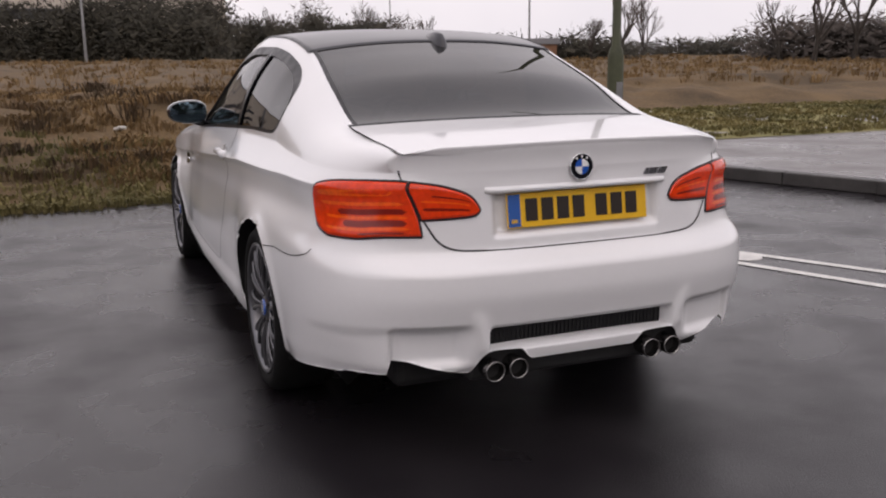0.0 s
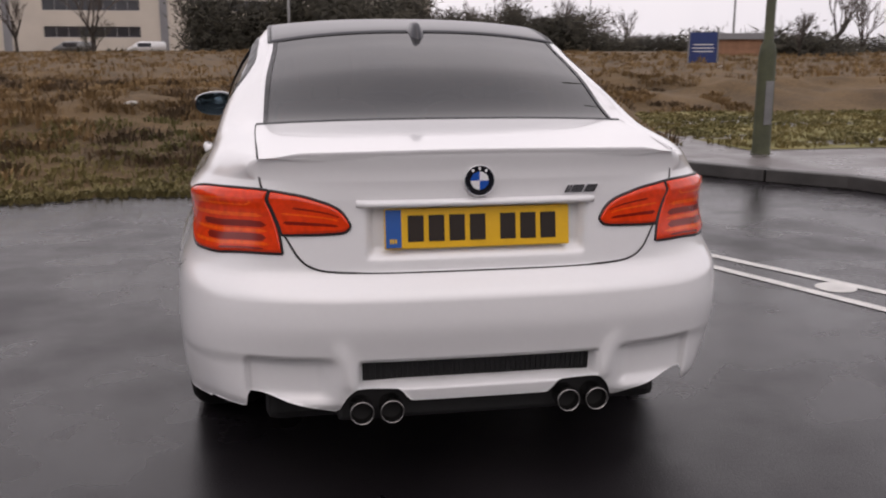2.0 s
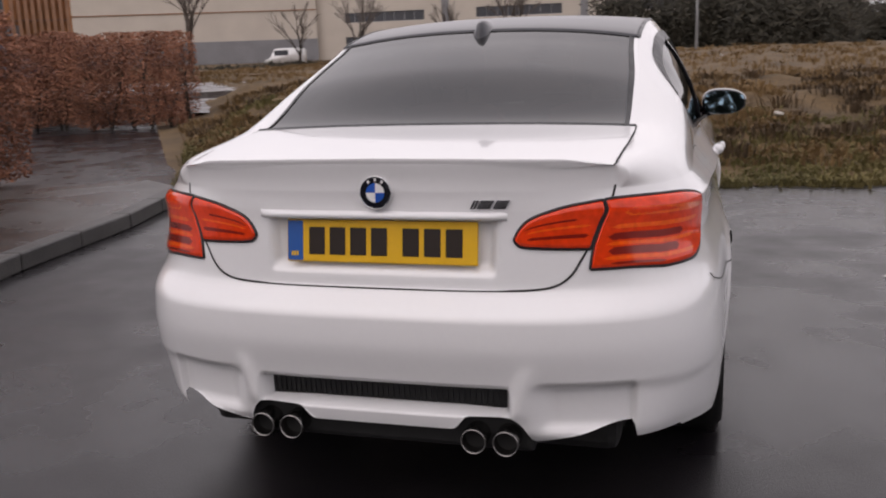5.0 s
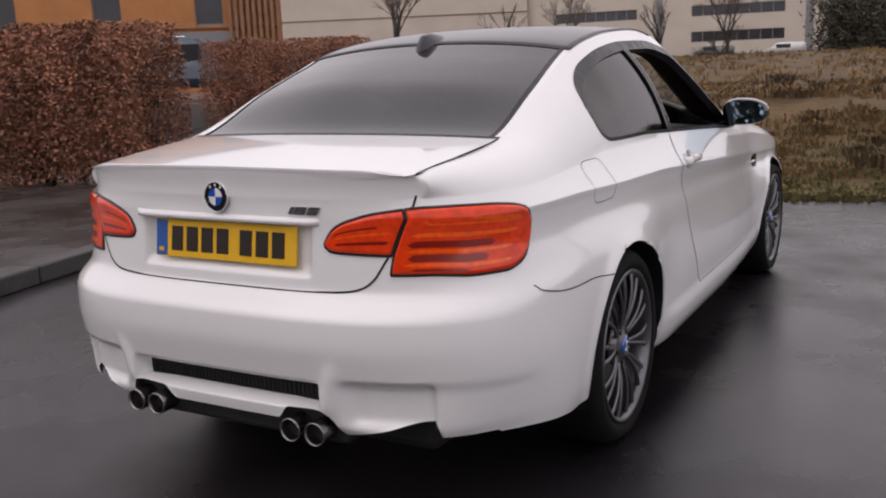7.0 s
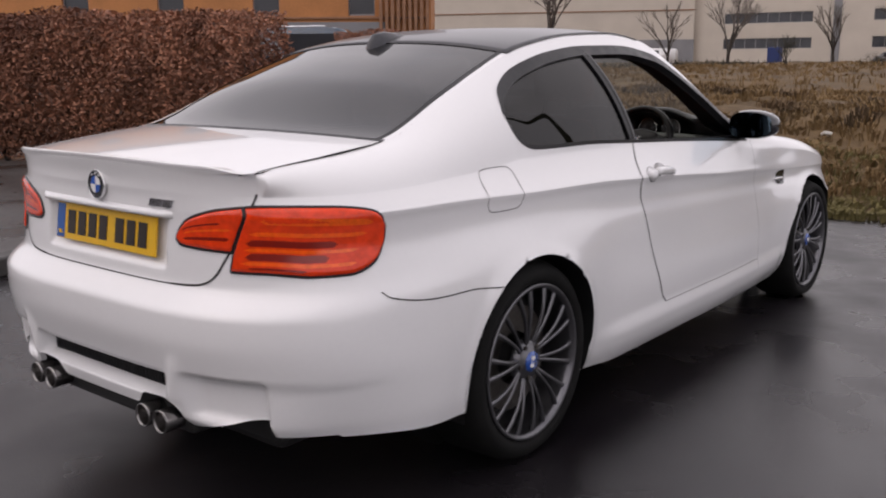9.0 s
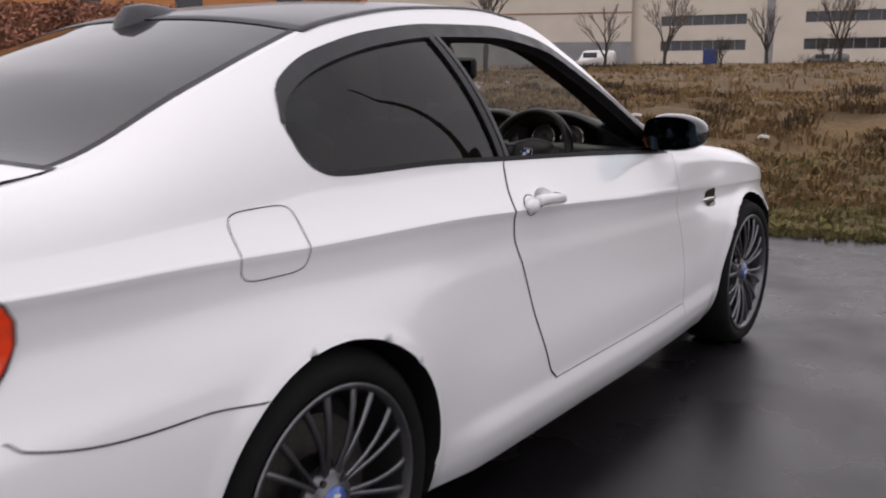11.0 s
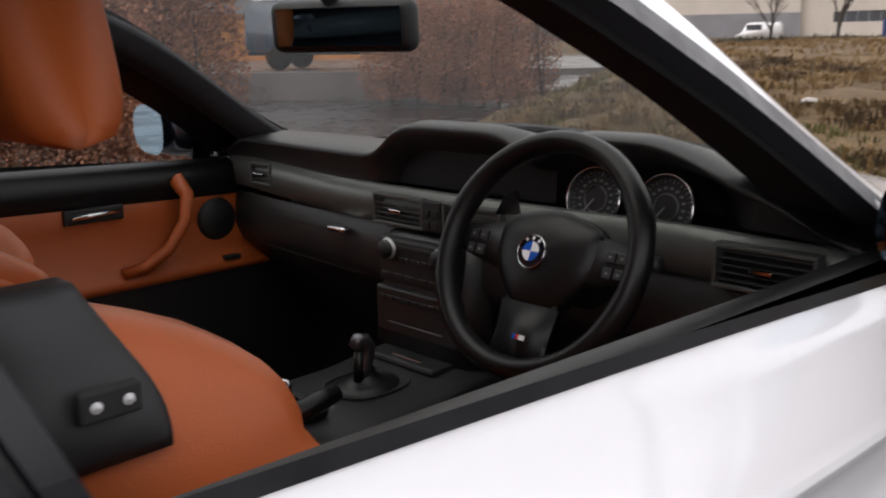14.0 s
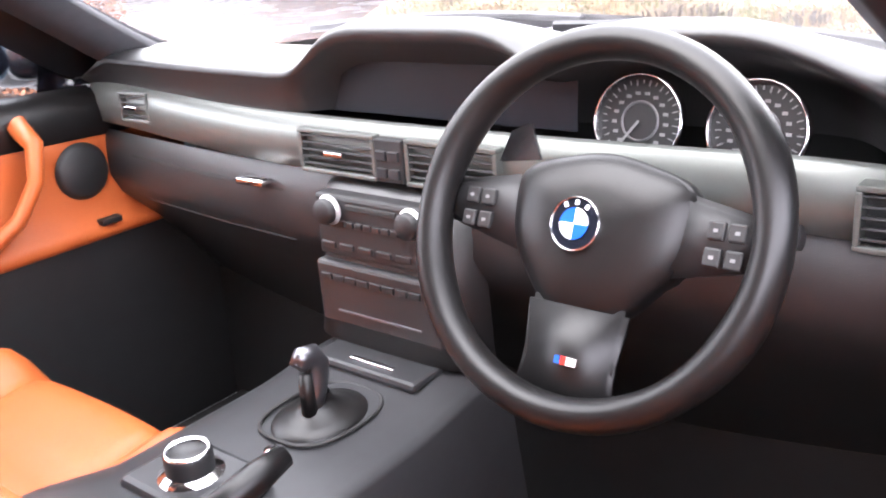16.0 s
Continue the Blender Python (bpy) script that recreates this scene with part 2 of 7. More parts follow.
M["satin"] = mat("satin_silver", (0.6, 0.6, 0.6), 0.4, metal=0.5, vary=0.04)
M["litter"] = mat("pale_litter", (0.6, 0.58, 0.54), 0.7, vary=0.2)


# ---- building tools ----
def part(name, bm, material, parent=None, label="", smooth=False):
    """Links a bmesh as one mesh object, under a thing or a part."""
    me = bpy.data.meshes.new(name)
    bm.to_mesh(me)
    bm.free()
    if smooth:
        me.shade_smooth()
    if material:
        me.materials.append(M[material])
    ob = new(name, me)
    ob.parent = parent
    if label:
        tagged(ob, label)
    return ob


def mesh_part(name, verts, faces, material, parent=None, label="", smooth=True, normals=None):
    me = bpy.data.meshes.new(name)
    me.from_pydata([tuple(map(float, v)) for v in verts], [], [tuple(map(int, f)) for f in faces])
    me.update()
    if smooth:
        me.shade_smooth()
    if normals is not None:
        me.normals_split_custom_set_from_vertices([tuple(map(float, q)) for q in normals])
    me.materials.append(M[material])
    ob = new(name, me)
    ob.parent = parent
    if label:
        tagged(ob, label)
    return ob


def thing(name, label, category, m=None, group="", kind=""):
    ob = new(name)
    ob.empty_display_size = 0.2
    if m is not None:
        ob.matrix_world = m
    return tagged(ob, label, category, group, kind)


def box(bm, x0, x1, y0, y1, z0, z1, bevel=0.0, seg=2, m=None):
    vs = [bm.verts.new((x, y, z)) for x in (x0, x1) for y in (y0, y1) for z in (z0, z1)]
    fs = [bm.faces.new([vs[i] for i in q]) for q in ((0, 1, 3, 2), (4, 6, 7, 5), (0, 4, 5, 1), (2, 3, 7, 6), (0, 2, 6, 4), (1, 5, 7, 3))]
    if bevel:
        es = list({e for f in fs for e in f.edges})
        r = bmesh.ops.bevel(bm, geom=es, offset=bevel, segments=seg, affect='EDGES', profile=0.5)
        vs = list({v for f in r["faces"] for v in f.verts} | {v for v in vs if v.is_valid})
    if m is not None:
        bmesh.ops.transform(bm, matrix=m, verts=[v for v in vs if v.is_valid])
    return vs


def lathe(bm, profile, seg=48, axis="x", m=None, closed=False):
    """Turns (radius, along) pairs round an axis."""
    rings = []
    for i in range(seg):
        a = 2 * math.pi * i / seg
        c, s = math.cos(a), math.sin(a)
        ring = []
        for r, h in profile:
            p = Vector((h, r * c, r * s)) if axis == "x" else Vector((r * c, r * s, h)) if axis == "z" else Vector((r * c, h, r * s))
            ring.append(bm.verts.new(m @ p if m is not None else p))
        rings.append(ring)
    n = len(profile)
    for i in range(seg):
        a, b = rings[i], rings[(i + 1) % seg]
        for k in range(n if closed else n - 1):
            try:
                bm.faces.new((a[k], b[k], b[(k + 1) % n], a[(k + 1) % n]))
            except ValueError:
                pass
    return rings


def tube(bm, pts, radius, seg=8, ends=True, flat=1.0):
    """A round bar along points; radius may be a list."""
    pts = [Vector(p) for p in pts]
    rs = radius if isinstance(radius, (list, tuple)) else [radius] * len(pts)
    prev, rings = None, []
    for i, p in enumerate(pts):
        d = (pts[min(i + 1, len(pts) - 1)] - pts[max(i - 1, 0)]).normalized()
        ref = prev if prev is not None else (Vector((0, 0, 1)) if abs(d.z) < 0.9 else Vector((1, 0, 0)))
        u = (ref - d * ref.dot(d)).normalized()
        prev = u
        w = d.cross(u)
        rings.append([bm.verts.new(p + rs[i] * (math.cos(2 * math.pi * k / seg) * u + flat * math.sin(2 * math.pi * k / seg) * w)) for k in range(seg)])
    for a, b in zip(rings, rings[1:]):
        for k in range(seg):
            bm.faces.new((a[k], a[(k + 1) % seg], b[(k + 1) % seg], b[k]))
    if ends:
        bm.faces.new(rings[0][::-1])
        bm.faces.new(rings[-1])
    return rings


def curve(*knots):
    """A smooth curve through (place, value) pairs that never overshoots."""
    xs = np.array([k[0] for k in knots], float)
    vs = np.array([k[1] for k in knots], float)
    h = np.diff(xs)
    d = np.diff(vs) / h
    s = np.zeros(len(xs))
    for i in range(1, len(xs) - 1):
        if d[i - 1] * d[i] > 0:
            w1, w2 = 2 * h[i] + h[i - 1], h[i] + 2 * h[i - 1]
            s[i] = (w1 + w2) / (w1 / d[i - 1] + w2 / d[i])
    s[0], s[-1] = d[0], d[-1]

    xl, vl, hl, sl = xs.tolist(), vs.tolist(), h.tolist(), s.tolist()
    last = len(hl) - 1

    def f(x):
        if x <= xl[0]:
            return vl[0]
        if x >= xl[-1]:
            return vl[-1]
        i = 0
        while i < last and x > xl[i + 1]:
            i += 1
        hi = hl[i]
        t = (x - xl[i]) / hi
        u = 1 - t
        return (1 + 2 * t) * u * u * vl[i] + t * u * u * hi * sl[i] + t * t * (3 - 2 * t) * vl[i + 1] - t * t * u * hi * sl[i + 1]
    return f


def step(x, a, b):
    t = min(max((x - a) / (b - a), 0.0), 1.0)
    return t * t * (3 - 2 * t)


def grid_faces(nu, nv, flip=False):
    out = []
    for i in range(nu - 1):
        for k in range(nv - 1):
            q = (i * nv + k, (i + 1) * nv + k, (i + 1) * nv + k + 1, i * nv + k + 1)
            out.append(q[::-1] if flip else q)
    return out


def sheet(name, f, us, vs, material, parent, label="", thick=0.0, flip=False):
    """A surface f(u, v) as one mesh, with a turned-in rim if thick."""
    verts = [Vector(f(u, v)) for u in us for v in vs]
    nu, nv = len(us), len(vs)
    faces = grid_faces(nu, nv, flip)
    bm = bmesh.new()
    bv = [bm.verts.new(p) for p in verts]
    for q in faces:
        try:
            bm.faces.new([bv[i] for i in q])
        except ValueError:
            pass
    bmesh.ops.remove_doubles(bm, verts=bm.verts, dist=1e-5)
    if thick:
        bm.normal_update()
        bmesh.ops.solidify(bm, geom=bm.faces[:], thickness=thick)
    return part(name, bm, material, parent, label, smooth=True)


# ---- ground and surroundings ----
rnd = random.Random(7)


def verge(x):
    """Where the tarmac ends ahead of the car and the rough grass begins."""
    return 4.75 + 0.18 * min(max(x + 4, 0), 4) + 0.22 * max(x, 0) + 0.10 * math.sin(x * 2.1) + 0.05 * math.sin(x * 5.3)


def land(x, y):
    """Height of the waste ground: a low bank behind the verge, then level."""
    d = y - verge(min(max(x, -4), 6)) - 6.5 * step(x, 4.0, 6.5)
    if x < -4.2:
        d = min(d, y - 4.75 - min((-4.2 - x) * 1.5, 60))
    if d <= 0:
        return -0.012
    k = step(d, 0.0, 3.2)
    h = 0.42 * k + 0.22 * step(d, 2.5, 5.0) + 0.22 * noise.noise(Vector((x * 0.55, y * 0.55, 0))) * k + 0.10 * noise.noise(Vector((x * 1.9, y * 1.9, 3))) * k
    return h + 0.55 * step(d, 8, 60)


# tarmac to the horizon, the one sheet under everything
bm = bmesh.new()
bmesh.ops.create_grid(bm, x_segments=8, y_segments=8, size=900)
bmesh.ops.translate(bm, verts=bm.verts, vec=(0, 0, 0))
ground = part("ground", bm, "tarmac")
tagged(ground, "wet dark grey tarmac of an old car park", "ground", kind="structure")

# rough ground ahead
xs = np.concatenate([np.linspace(-160, -14, 30), np.linspace(-13, 16, 100), np.linspace(17, 170, 30)])
ds = np.concatenate([np.linspace(0, 14, 60), np.linspace(15, 150, 40)])
verts = []
for x in xs:
    for d in ds:
        y = verge(min(max(x, -6), 6)) + d
        if x < -4.2:
            y += min((-4.2 - x) * 1.5, 60)
        verts.append((x, y, land(x, y) if d > 0 else 0.006))
meadow = mesh_part("waste_ground", verts, grid_faces(len(xs), len(ds)), "earth")
tagged(meadow, "rough winter turf and bare brown earth beyond the tarmac", "ground", kind="structure")


def tuft_field(name, spots, material, label, hmin, hmax, blades, category="grass"):
    """Clumps of bent dead blades, far too many to count."""
    verts, faces = [], []
    for x, y, z, size in spots:
        for b in range(blades):
            a = rnd.uniform(0, 2 * math.pi)
            r = rnd.uniform(0, 0.16) * size
            bx, by = x + r * math.cos(a), y + r * math.sin(a)
            h = rnd.uniform(hmin, hmax) * size
            lean = rnd.uniform(0.2, 1.0) * h
            a2 = a + rnd.uniform(-0.7, 0.7)
            w = rnd.uniform(0.004, 0.011) * (1 + 0.04 * math.hypot(bx, by))
            px, py = -math.sin(a2) * w, math.cos(a2) * w
            mx, my = bx + 0.35 * lean * math.cos(a2), by + 0.35 * lean * math.sin(a2)
            tx, ty = bx + lean * math.cos(a2), by + lean * math.sin(a2)
            i = len(verts)
            verts += [(bx - px, by - py, z - 0.02), (bx + px, by + py, z - 0.02), (mx + px, my + py, z + 0.65 * h), (mx - px, my - py, z + 0.65 * h), (tx, ty, z + h * rnd.uniform(0.6, 1.0))]
            faces += [(i, i + 1, i + 2, i + 3), (i + 3, i + 2, i + 4)]
    ob = mesh_part(name, verts, faces, material, smooth=False)
    return tagged(ob, label, category, kind="stuff")


spots = []
for _ in range(5200):
    x, d = rnd.uniform(-9, 9), rnd.uniform(0.25, 1) ** 2 * 12
    y = verge(min(max(x, -6), 6)) + 0.15 + d
    if x < -4.2:
        y += (-4.2 - x) * 1.5
    if noise.noise(Vector((x * 0.7, y * 0.7, 9))) > -0.12 and not (x > 4.4 and y < 13.2):
        spots.append((x, y, land(x, y), rnd.uniform(0.6, 1.5)))
tuft_field("dead_grass", spots, "straw", "straw-brown dead grass tussocks on the waste ground", 0.035, 0.11, 20)
spots = []
for _ in range(4200):
    x, d = rnd.uniform(-40, 45), 10 + rnd.random() ** 1.3 * 45
    y = verge(min(max(x, -6), 6)) + d + (max(0, -4.2 - x) * 0.9)
    spots.append((x, y, land(x, y), rnd.uniform(1.0, 2.6)))
tuft_field("far_grass", spots, "straw", "tall straw-coloured grass across the far field", 0.045, 0.12, 10)
spots = []
for _ in range(2600):
    x, d = rnd.uniform(-7, 6), rnd.random() ** 2 * 3.0
    y = verge(min(max(x, -6), 6)) + 0.02 + d + max(0, -4.2 - x) * 1.8
    if not (x > 4.4 and y < 13.2):
        spots.append((x, y, land(x, y), rnd.uniform(0.5, 1.2)))
tuft_field("green_grass", spots, "green_blade", "short green and brown grass along the tarmac edge", 0.03, 0.09, 14)

spots = []
for _ in range(240):
    x, d = rnd.uniform(-8, 8), 1.2 + rnd.random() * 9
    y = verge(min(max(x, -6), 6)) + d + max(0, -4.2 - x) * 1.5
    if not (x > 4.4 and y < 13.2):
        spots.append((x, y, land(x, y), rnd.uniform(1.2, 2.6)))
tuft_field("bramble_patches", spots, "bramble", "low dark brown bramble and dead weed patches", 0.03, 0.09, 60, "weeds")

# white bay lines
for k, (a, b) in enumerate((((1.80, 2.30), (2.86, -0.25)), ((2.00, 2.38), (3.20, -0.05)))):
    bm = bmesh.new()
    d = (Vector(b) - Vector(a)).normalized()
    w = Vector((-d.y, d.x)) * 0.038
    far = Vector(a) + d * 4.2
    vs = [bm.verts.new((p.x, p.y, 0.004)) for p in (Vector(a) - w, Vector(a) + w, far + w, far - w)]
    bm.faces.new(vs)
    tagged(part("bay_line", bm, "line"), "worn white parking bay line painted on wet tarmac", "road marking", group="bay lines", kind="structure")
bm = bmesh.new()
lathe(bm, [(0.001, 0.006), (0.10, 0.006), (0.112, 0.002)], 28, "z", pose(2.50, 1.12, 0))
tagged(part("painted_disc", bm, "line"), "worn white painted disc between the bay lines", "road marking", kind="structure")

# raised island with kerb, to the right ahead
isl = [(3.55, 6.25), (4.3, 5.15), (4.85, 4.55), (5.45, 2.75), (5.9, 0.5), (6.2, -4), (30, -4), (30, 13), (5.2, 13), (4.0, 7.6)]
bm = bmesh.new()
bot = [bm.verts.new((x, y, 0)) for x, y in isl]
top = [bm.verts.new((x, y, 0.12)) for x, y in isl]
bm.faces.new(top)
for i in range(len(isl)):
    bm.faces.new((bot[i], bot[(i + 1) % len(isl)], top[(i + 1) % len(isl)], top[i]))
island = tagged(part("pavement", bm, "paving"), "wet grey paved footway behind a kerb", "pavement", kind="structure")
kp = [Vector(p) for p in isl[:6]]
kerbs = tagged(new("kerb_island"), "dark wet concrete kerb stones round the footway", "kerb", kind="structure")
for a, b in zip(kp, kp[1:]):
    n = max(1, round((b - a).length / 0.9))
    for i in range(n):
        p, q = a.lerp(b, i / n), a.lerp(b, (i + 1) / n)
        d = (q - p)
        bm = bmesh.new()
        box(bm, 0.004, d.length - 0.004, -0.09, 0.07, 0, 0.135, 0.015, 2, pose(p.x, p.y, 0, 0, 0, math.degrees(math.atan2(d.y, d.x))))
        part("kerb_stone", bm, "kerb", kerbs)
# mown grass behind the footway
bm = bmesh.new()
lawn_xs = np.linspace(5.0, 30, 26)
verts = [(x, y, 0.125 + 0.05 * noise.noise(Vector((x, y, 0)))) for x in lawn_xs for y in np.linspace(6.9, 13.4, 8)]
bm.free()
lawn = mesh_part("lawn", verts, grid_faces(26, 8), "turf")
tagged(lawn, "strip of mown yellow-green grass behind the footway", "grass", kind="structure")
spots = [(x, y, 0.13, rnd.uniform(0.5, 1.0)) for x, y in ((rnd.uniform(5, 22), rnd.uniform(7.0, 13.3)) for _ in range(3200))]
tuft_field("mown_grass", spots, "green_blade", "short yellow-green mown grass behind the footway", 0.05, 0.10, 10)

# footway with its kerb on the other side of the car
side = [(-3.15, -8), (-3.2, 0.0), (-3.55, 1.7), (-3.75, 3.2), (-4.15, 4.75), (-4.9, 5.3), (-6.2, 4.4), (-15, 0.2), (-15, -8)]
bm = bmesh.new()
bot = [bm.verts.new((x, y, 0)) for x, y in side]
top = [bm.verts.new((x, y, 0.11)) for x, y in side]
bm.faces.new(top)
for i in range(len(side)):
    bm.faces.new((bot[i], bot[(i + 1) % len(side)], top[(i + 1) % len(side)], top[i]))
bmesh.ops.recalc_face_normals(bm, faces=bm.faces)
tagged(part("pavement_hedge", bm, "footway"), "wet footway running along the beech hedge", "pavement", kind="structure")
kerbs = tagged(new("kerb_hedge"), "dark wet kerb stones beside the hedge footway", "kerb", kind="structure")
kp = [Vector(p) for p in side[:5]]
for a, b in zip(kp, kp[1:]):
    n = max(1, round((b - a).length / 0.9))
    for i in range(n):
        p, q = a.lerp(b, i / n), a.lerp(b, (i + 1) / n)
        d = (q - p)
        bm = bmesh.new()
        box(bm, 0.004, d.length - 0.004, -0.07, 0.09, 0, 0.125, 0.015, 2, pose(p.x, p.y, 0, 0, 0, math.degrees(math.atan2(d.y, d.x))))
        part("kerb_stone", bm, "kerb", kerbs)


# raised car park behind the hedges
deck = [(-13.6, 14.4), (-11.0, 18.5), (-15, 30), (-60, 30), (-60, 8), (-22, 8)]
bm = bmesh.new()
low = [bm.verts.new((x, y, 0)) for x, y in deck]
top = [bm.verts.new((x, y, 0.6)) for x, y in deck]
bm.faces.new(top)
for i in range(len(deck)):
    bm.faces.new((low[i], low[(i + 1) % len(deck)], top[(i + 1) % len(deck)], top[i]))
bmesh.ops.recalc_face_normals(bm, faces=bm.faces)
tagged(part("pavement_raised", bm, "paving"), "raised wet car park behind the hedges", "pavement", kind="structure")

# pale path across the waste ground
path_k = np.linspace(0, 1, 24)
verts = [(-9.6 - 5.2 * k + w, 14.6 + 9.4 * k + 0.3 * math.sin(5 * k), land(-9.6 - 5.2 * k, 14.6 + 9.4 * k) + 0.05) for k in path_k for w in (-0.7, 0.7)]
tagged(mesh_part("path", verts, grid_faces(24, 2, True), "paving"), "narrow pale wet path across the waste ground", "path", kind="structure")


def hedge(name, a, b, width, height, leaves, label):
    """Bare stems and a dense mass of dead leaves that hang on through winter."""
    a, b = Vector(a), Vector(b)
    d = (b - a)
    n = Vector((-d.y, d.x)).normalized()
    ob = thing(name, label, "hedge", Matrix.Translation((a.x, a.y, 0)))
    bm = bmesh.new()
    for i in range(int(d.length / 0.35)):
        p = a.lerp(b, (i + rnd.random()) / (d.length / 0.35)) + n * rnd.uniform(-0.3, 0.3) * width
        q = Vector((p.x - a.x, p.y - a.y, 0))
        for _ in range(3):
            tip = q + Vector((rnd.uniform(-0.5, 0.5), rnd.uniform(-0.5, 0.5), height * rnd.uniform(0.75, 1.0)))
            tube(bm, [q, q.lerp(tip, 0.5) + Vector((rnd.uniform(-0.1, 0.1), rnd.uniform(-0.1, 0.1), 0)), tip], [0.028, 0.017, 0.005], 5)
    tagged(part("stem_tangle", bm, "bark", ob, "thin dark bare stems"), kind="stuff")
    verts, faces = [], []
    for _ in range(leaves):
        s = rnd.random()
        k = rnd.random()
        z = height * (0.05 + 0.97 * k ** 0.85)
        half = 0.5 * width * (0.75 + 0.35 * math.sin(math.pi * min(1, z / height)))
        o = half * (1 - rnd.random() ** 2.2) * rnd.choice((-1, 1))
        bulge = 0.22 * noise.noise(Vector((s * d.length * 0.8, z * 1.1, 5)))
        z += 0.16 * noise.noise(Vector((s * d.length * 1.3, 0, 2)))
        p = a.lerp(b, s) + n * (o * (1 + bulge))
        r = rnd.uniform(0.014, 0.034)
        u = Vector((rnd.uniform(-1, 1), rnd.uniform(-1, 1), rnd.uniform(-0.8, 0.8))).normalized()
        w = u.orthogonal().normalized()
        c = Vector((p.x - a.x, p.y - a.y, z))
        i = len(verts)
        verts += [c - u * r, c + w * r * 0.6 + u.cross(w) * r * 0.2, c + u * r, c - w * r * 0.6 + u.cross(w) * r * 0.2]
        faces += [(i, i + 1, i + 2), (i, i + 2, i + 3)]
    tagged(mesh_part("foliage", verts, faces, "beech", ob, "copper-brown dead leaves", smooth=False), kind="stuff")
    return ob


hedge("beech_hedge", (-6.5, 5.25), (-16.5, 1.0), 1.4, 1.9, 190000, "copper-brown beech hedge holding its dead winter leaves")
hedge("beech_hedge", (-9.6, 14.2), (-13.2, 13.3), 1.3, 1.95, 45000, "dark copper-brown beech hedge beside a pale path")


def bare_tree(label, x, y, height, seed, depth=5, spread=0.5, mat_name="bark", twigs="twig"):
    r = random.Random(seed)
    ob = thing("bare_tree", label, "tree", Matrix.Translation((x, y, 0)))
    bt, bl = bmesh.new(), bmesh.new()

    def grow(p, d, length, rad, lev):
        q = p + d * length
        mid = p.lerp(q, 0.5) + Vector((r.uniform(-1, 1), r.uniform(-1, 1), 0)) * length * 0.06
        tube(bt if lev < 2 else bl, [p, mid, q], [rad, rad * 0.82, rad * 0.66], 6 if lev < 2 else 3, ends=False)
        if lev >= depth:
            return
        for _ in range(3 if lev else 4):
            t = Vector((r.uniform(-1, 1), r.uniform(-1, 1), r.uniform(-0.1, 0.6))) * spread
            grow(q if r.random() < 0.6 else mid.lerp(q, r.random()), (d + t).normalized(), length * r.uniform(0.62, 0.82), rad * 0.58, lev + 1)
    grow(Vector((0, 0, -0.1)), Vector((r.uniform(-0.05, 0.05), r.uniform(-0.05, 0.05), 1)).normalized(), height * 0.27, height * 0.022, 0)
    part("trunk", bt, mat_name, ob)
    part("crown", bl, twigs, ob, "fine bare winter twigs")
    return ob


def scrub(name, label, x0, x1, y0, y1, height, count, seed, material="dark_twig"):
    """A belt of tangled far scrub."""
    r = random.Random(seed)
    verts, faces = [], []
    for _ in range(count):
        s = r.random()
        x, y = x0 + (x1 - x0) * s + r.gauss(0, 0.8), y0 + (y1 - y0) * s + r.gauss(0, 1.5)
        hh = height * (0.62 + 0.45 * noise.noise(Vector((s * 9, seed, 0))) + 0.2 * noise.noise(Vector((s * 31, seed, 1))))
        z = r.random() ** 1.1 * hh
        c = Vector((x, y, z))
        u = Vector((r.uniform(-1, 1), r.uniform(-1, 1), r.uniform(-0.3, 1.2))).normalized()
        L, w = r.uniform(0.25, 0.9), r.uniform(0.03, 0.12)
        v = u.orthogonal().normalized() * w
        i = len(verts)
        verts += [c - v, c + v, c + u * L]
        faces.append((i, i + 1, i + 2))
    return tagged(mesh_part(name, verts, faces, material, smooth=False), label, "trees", kind="stuff")


# ---- far things ----
def at_bearing(deg, dist):
    """A place so many degrees to the right of straight ahead, seen from behind the car."""
    return (1 + dist * math.sin(radians(deg)), -3 + dist * math.cos(radians(deg)))


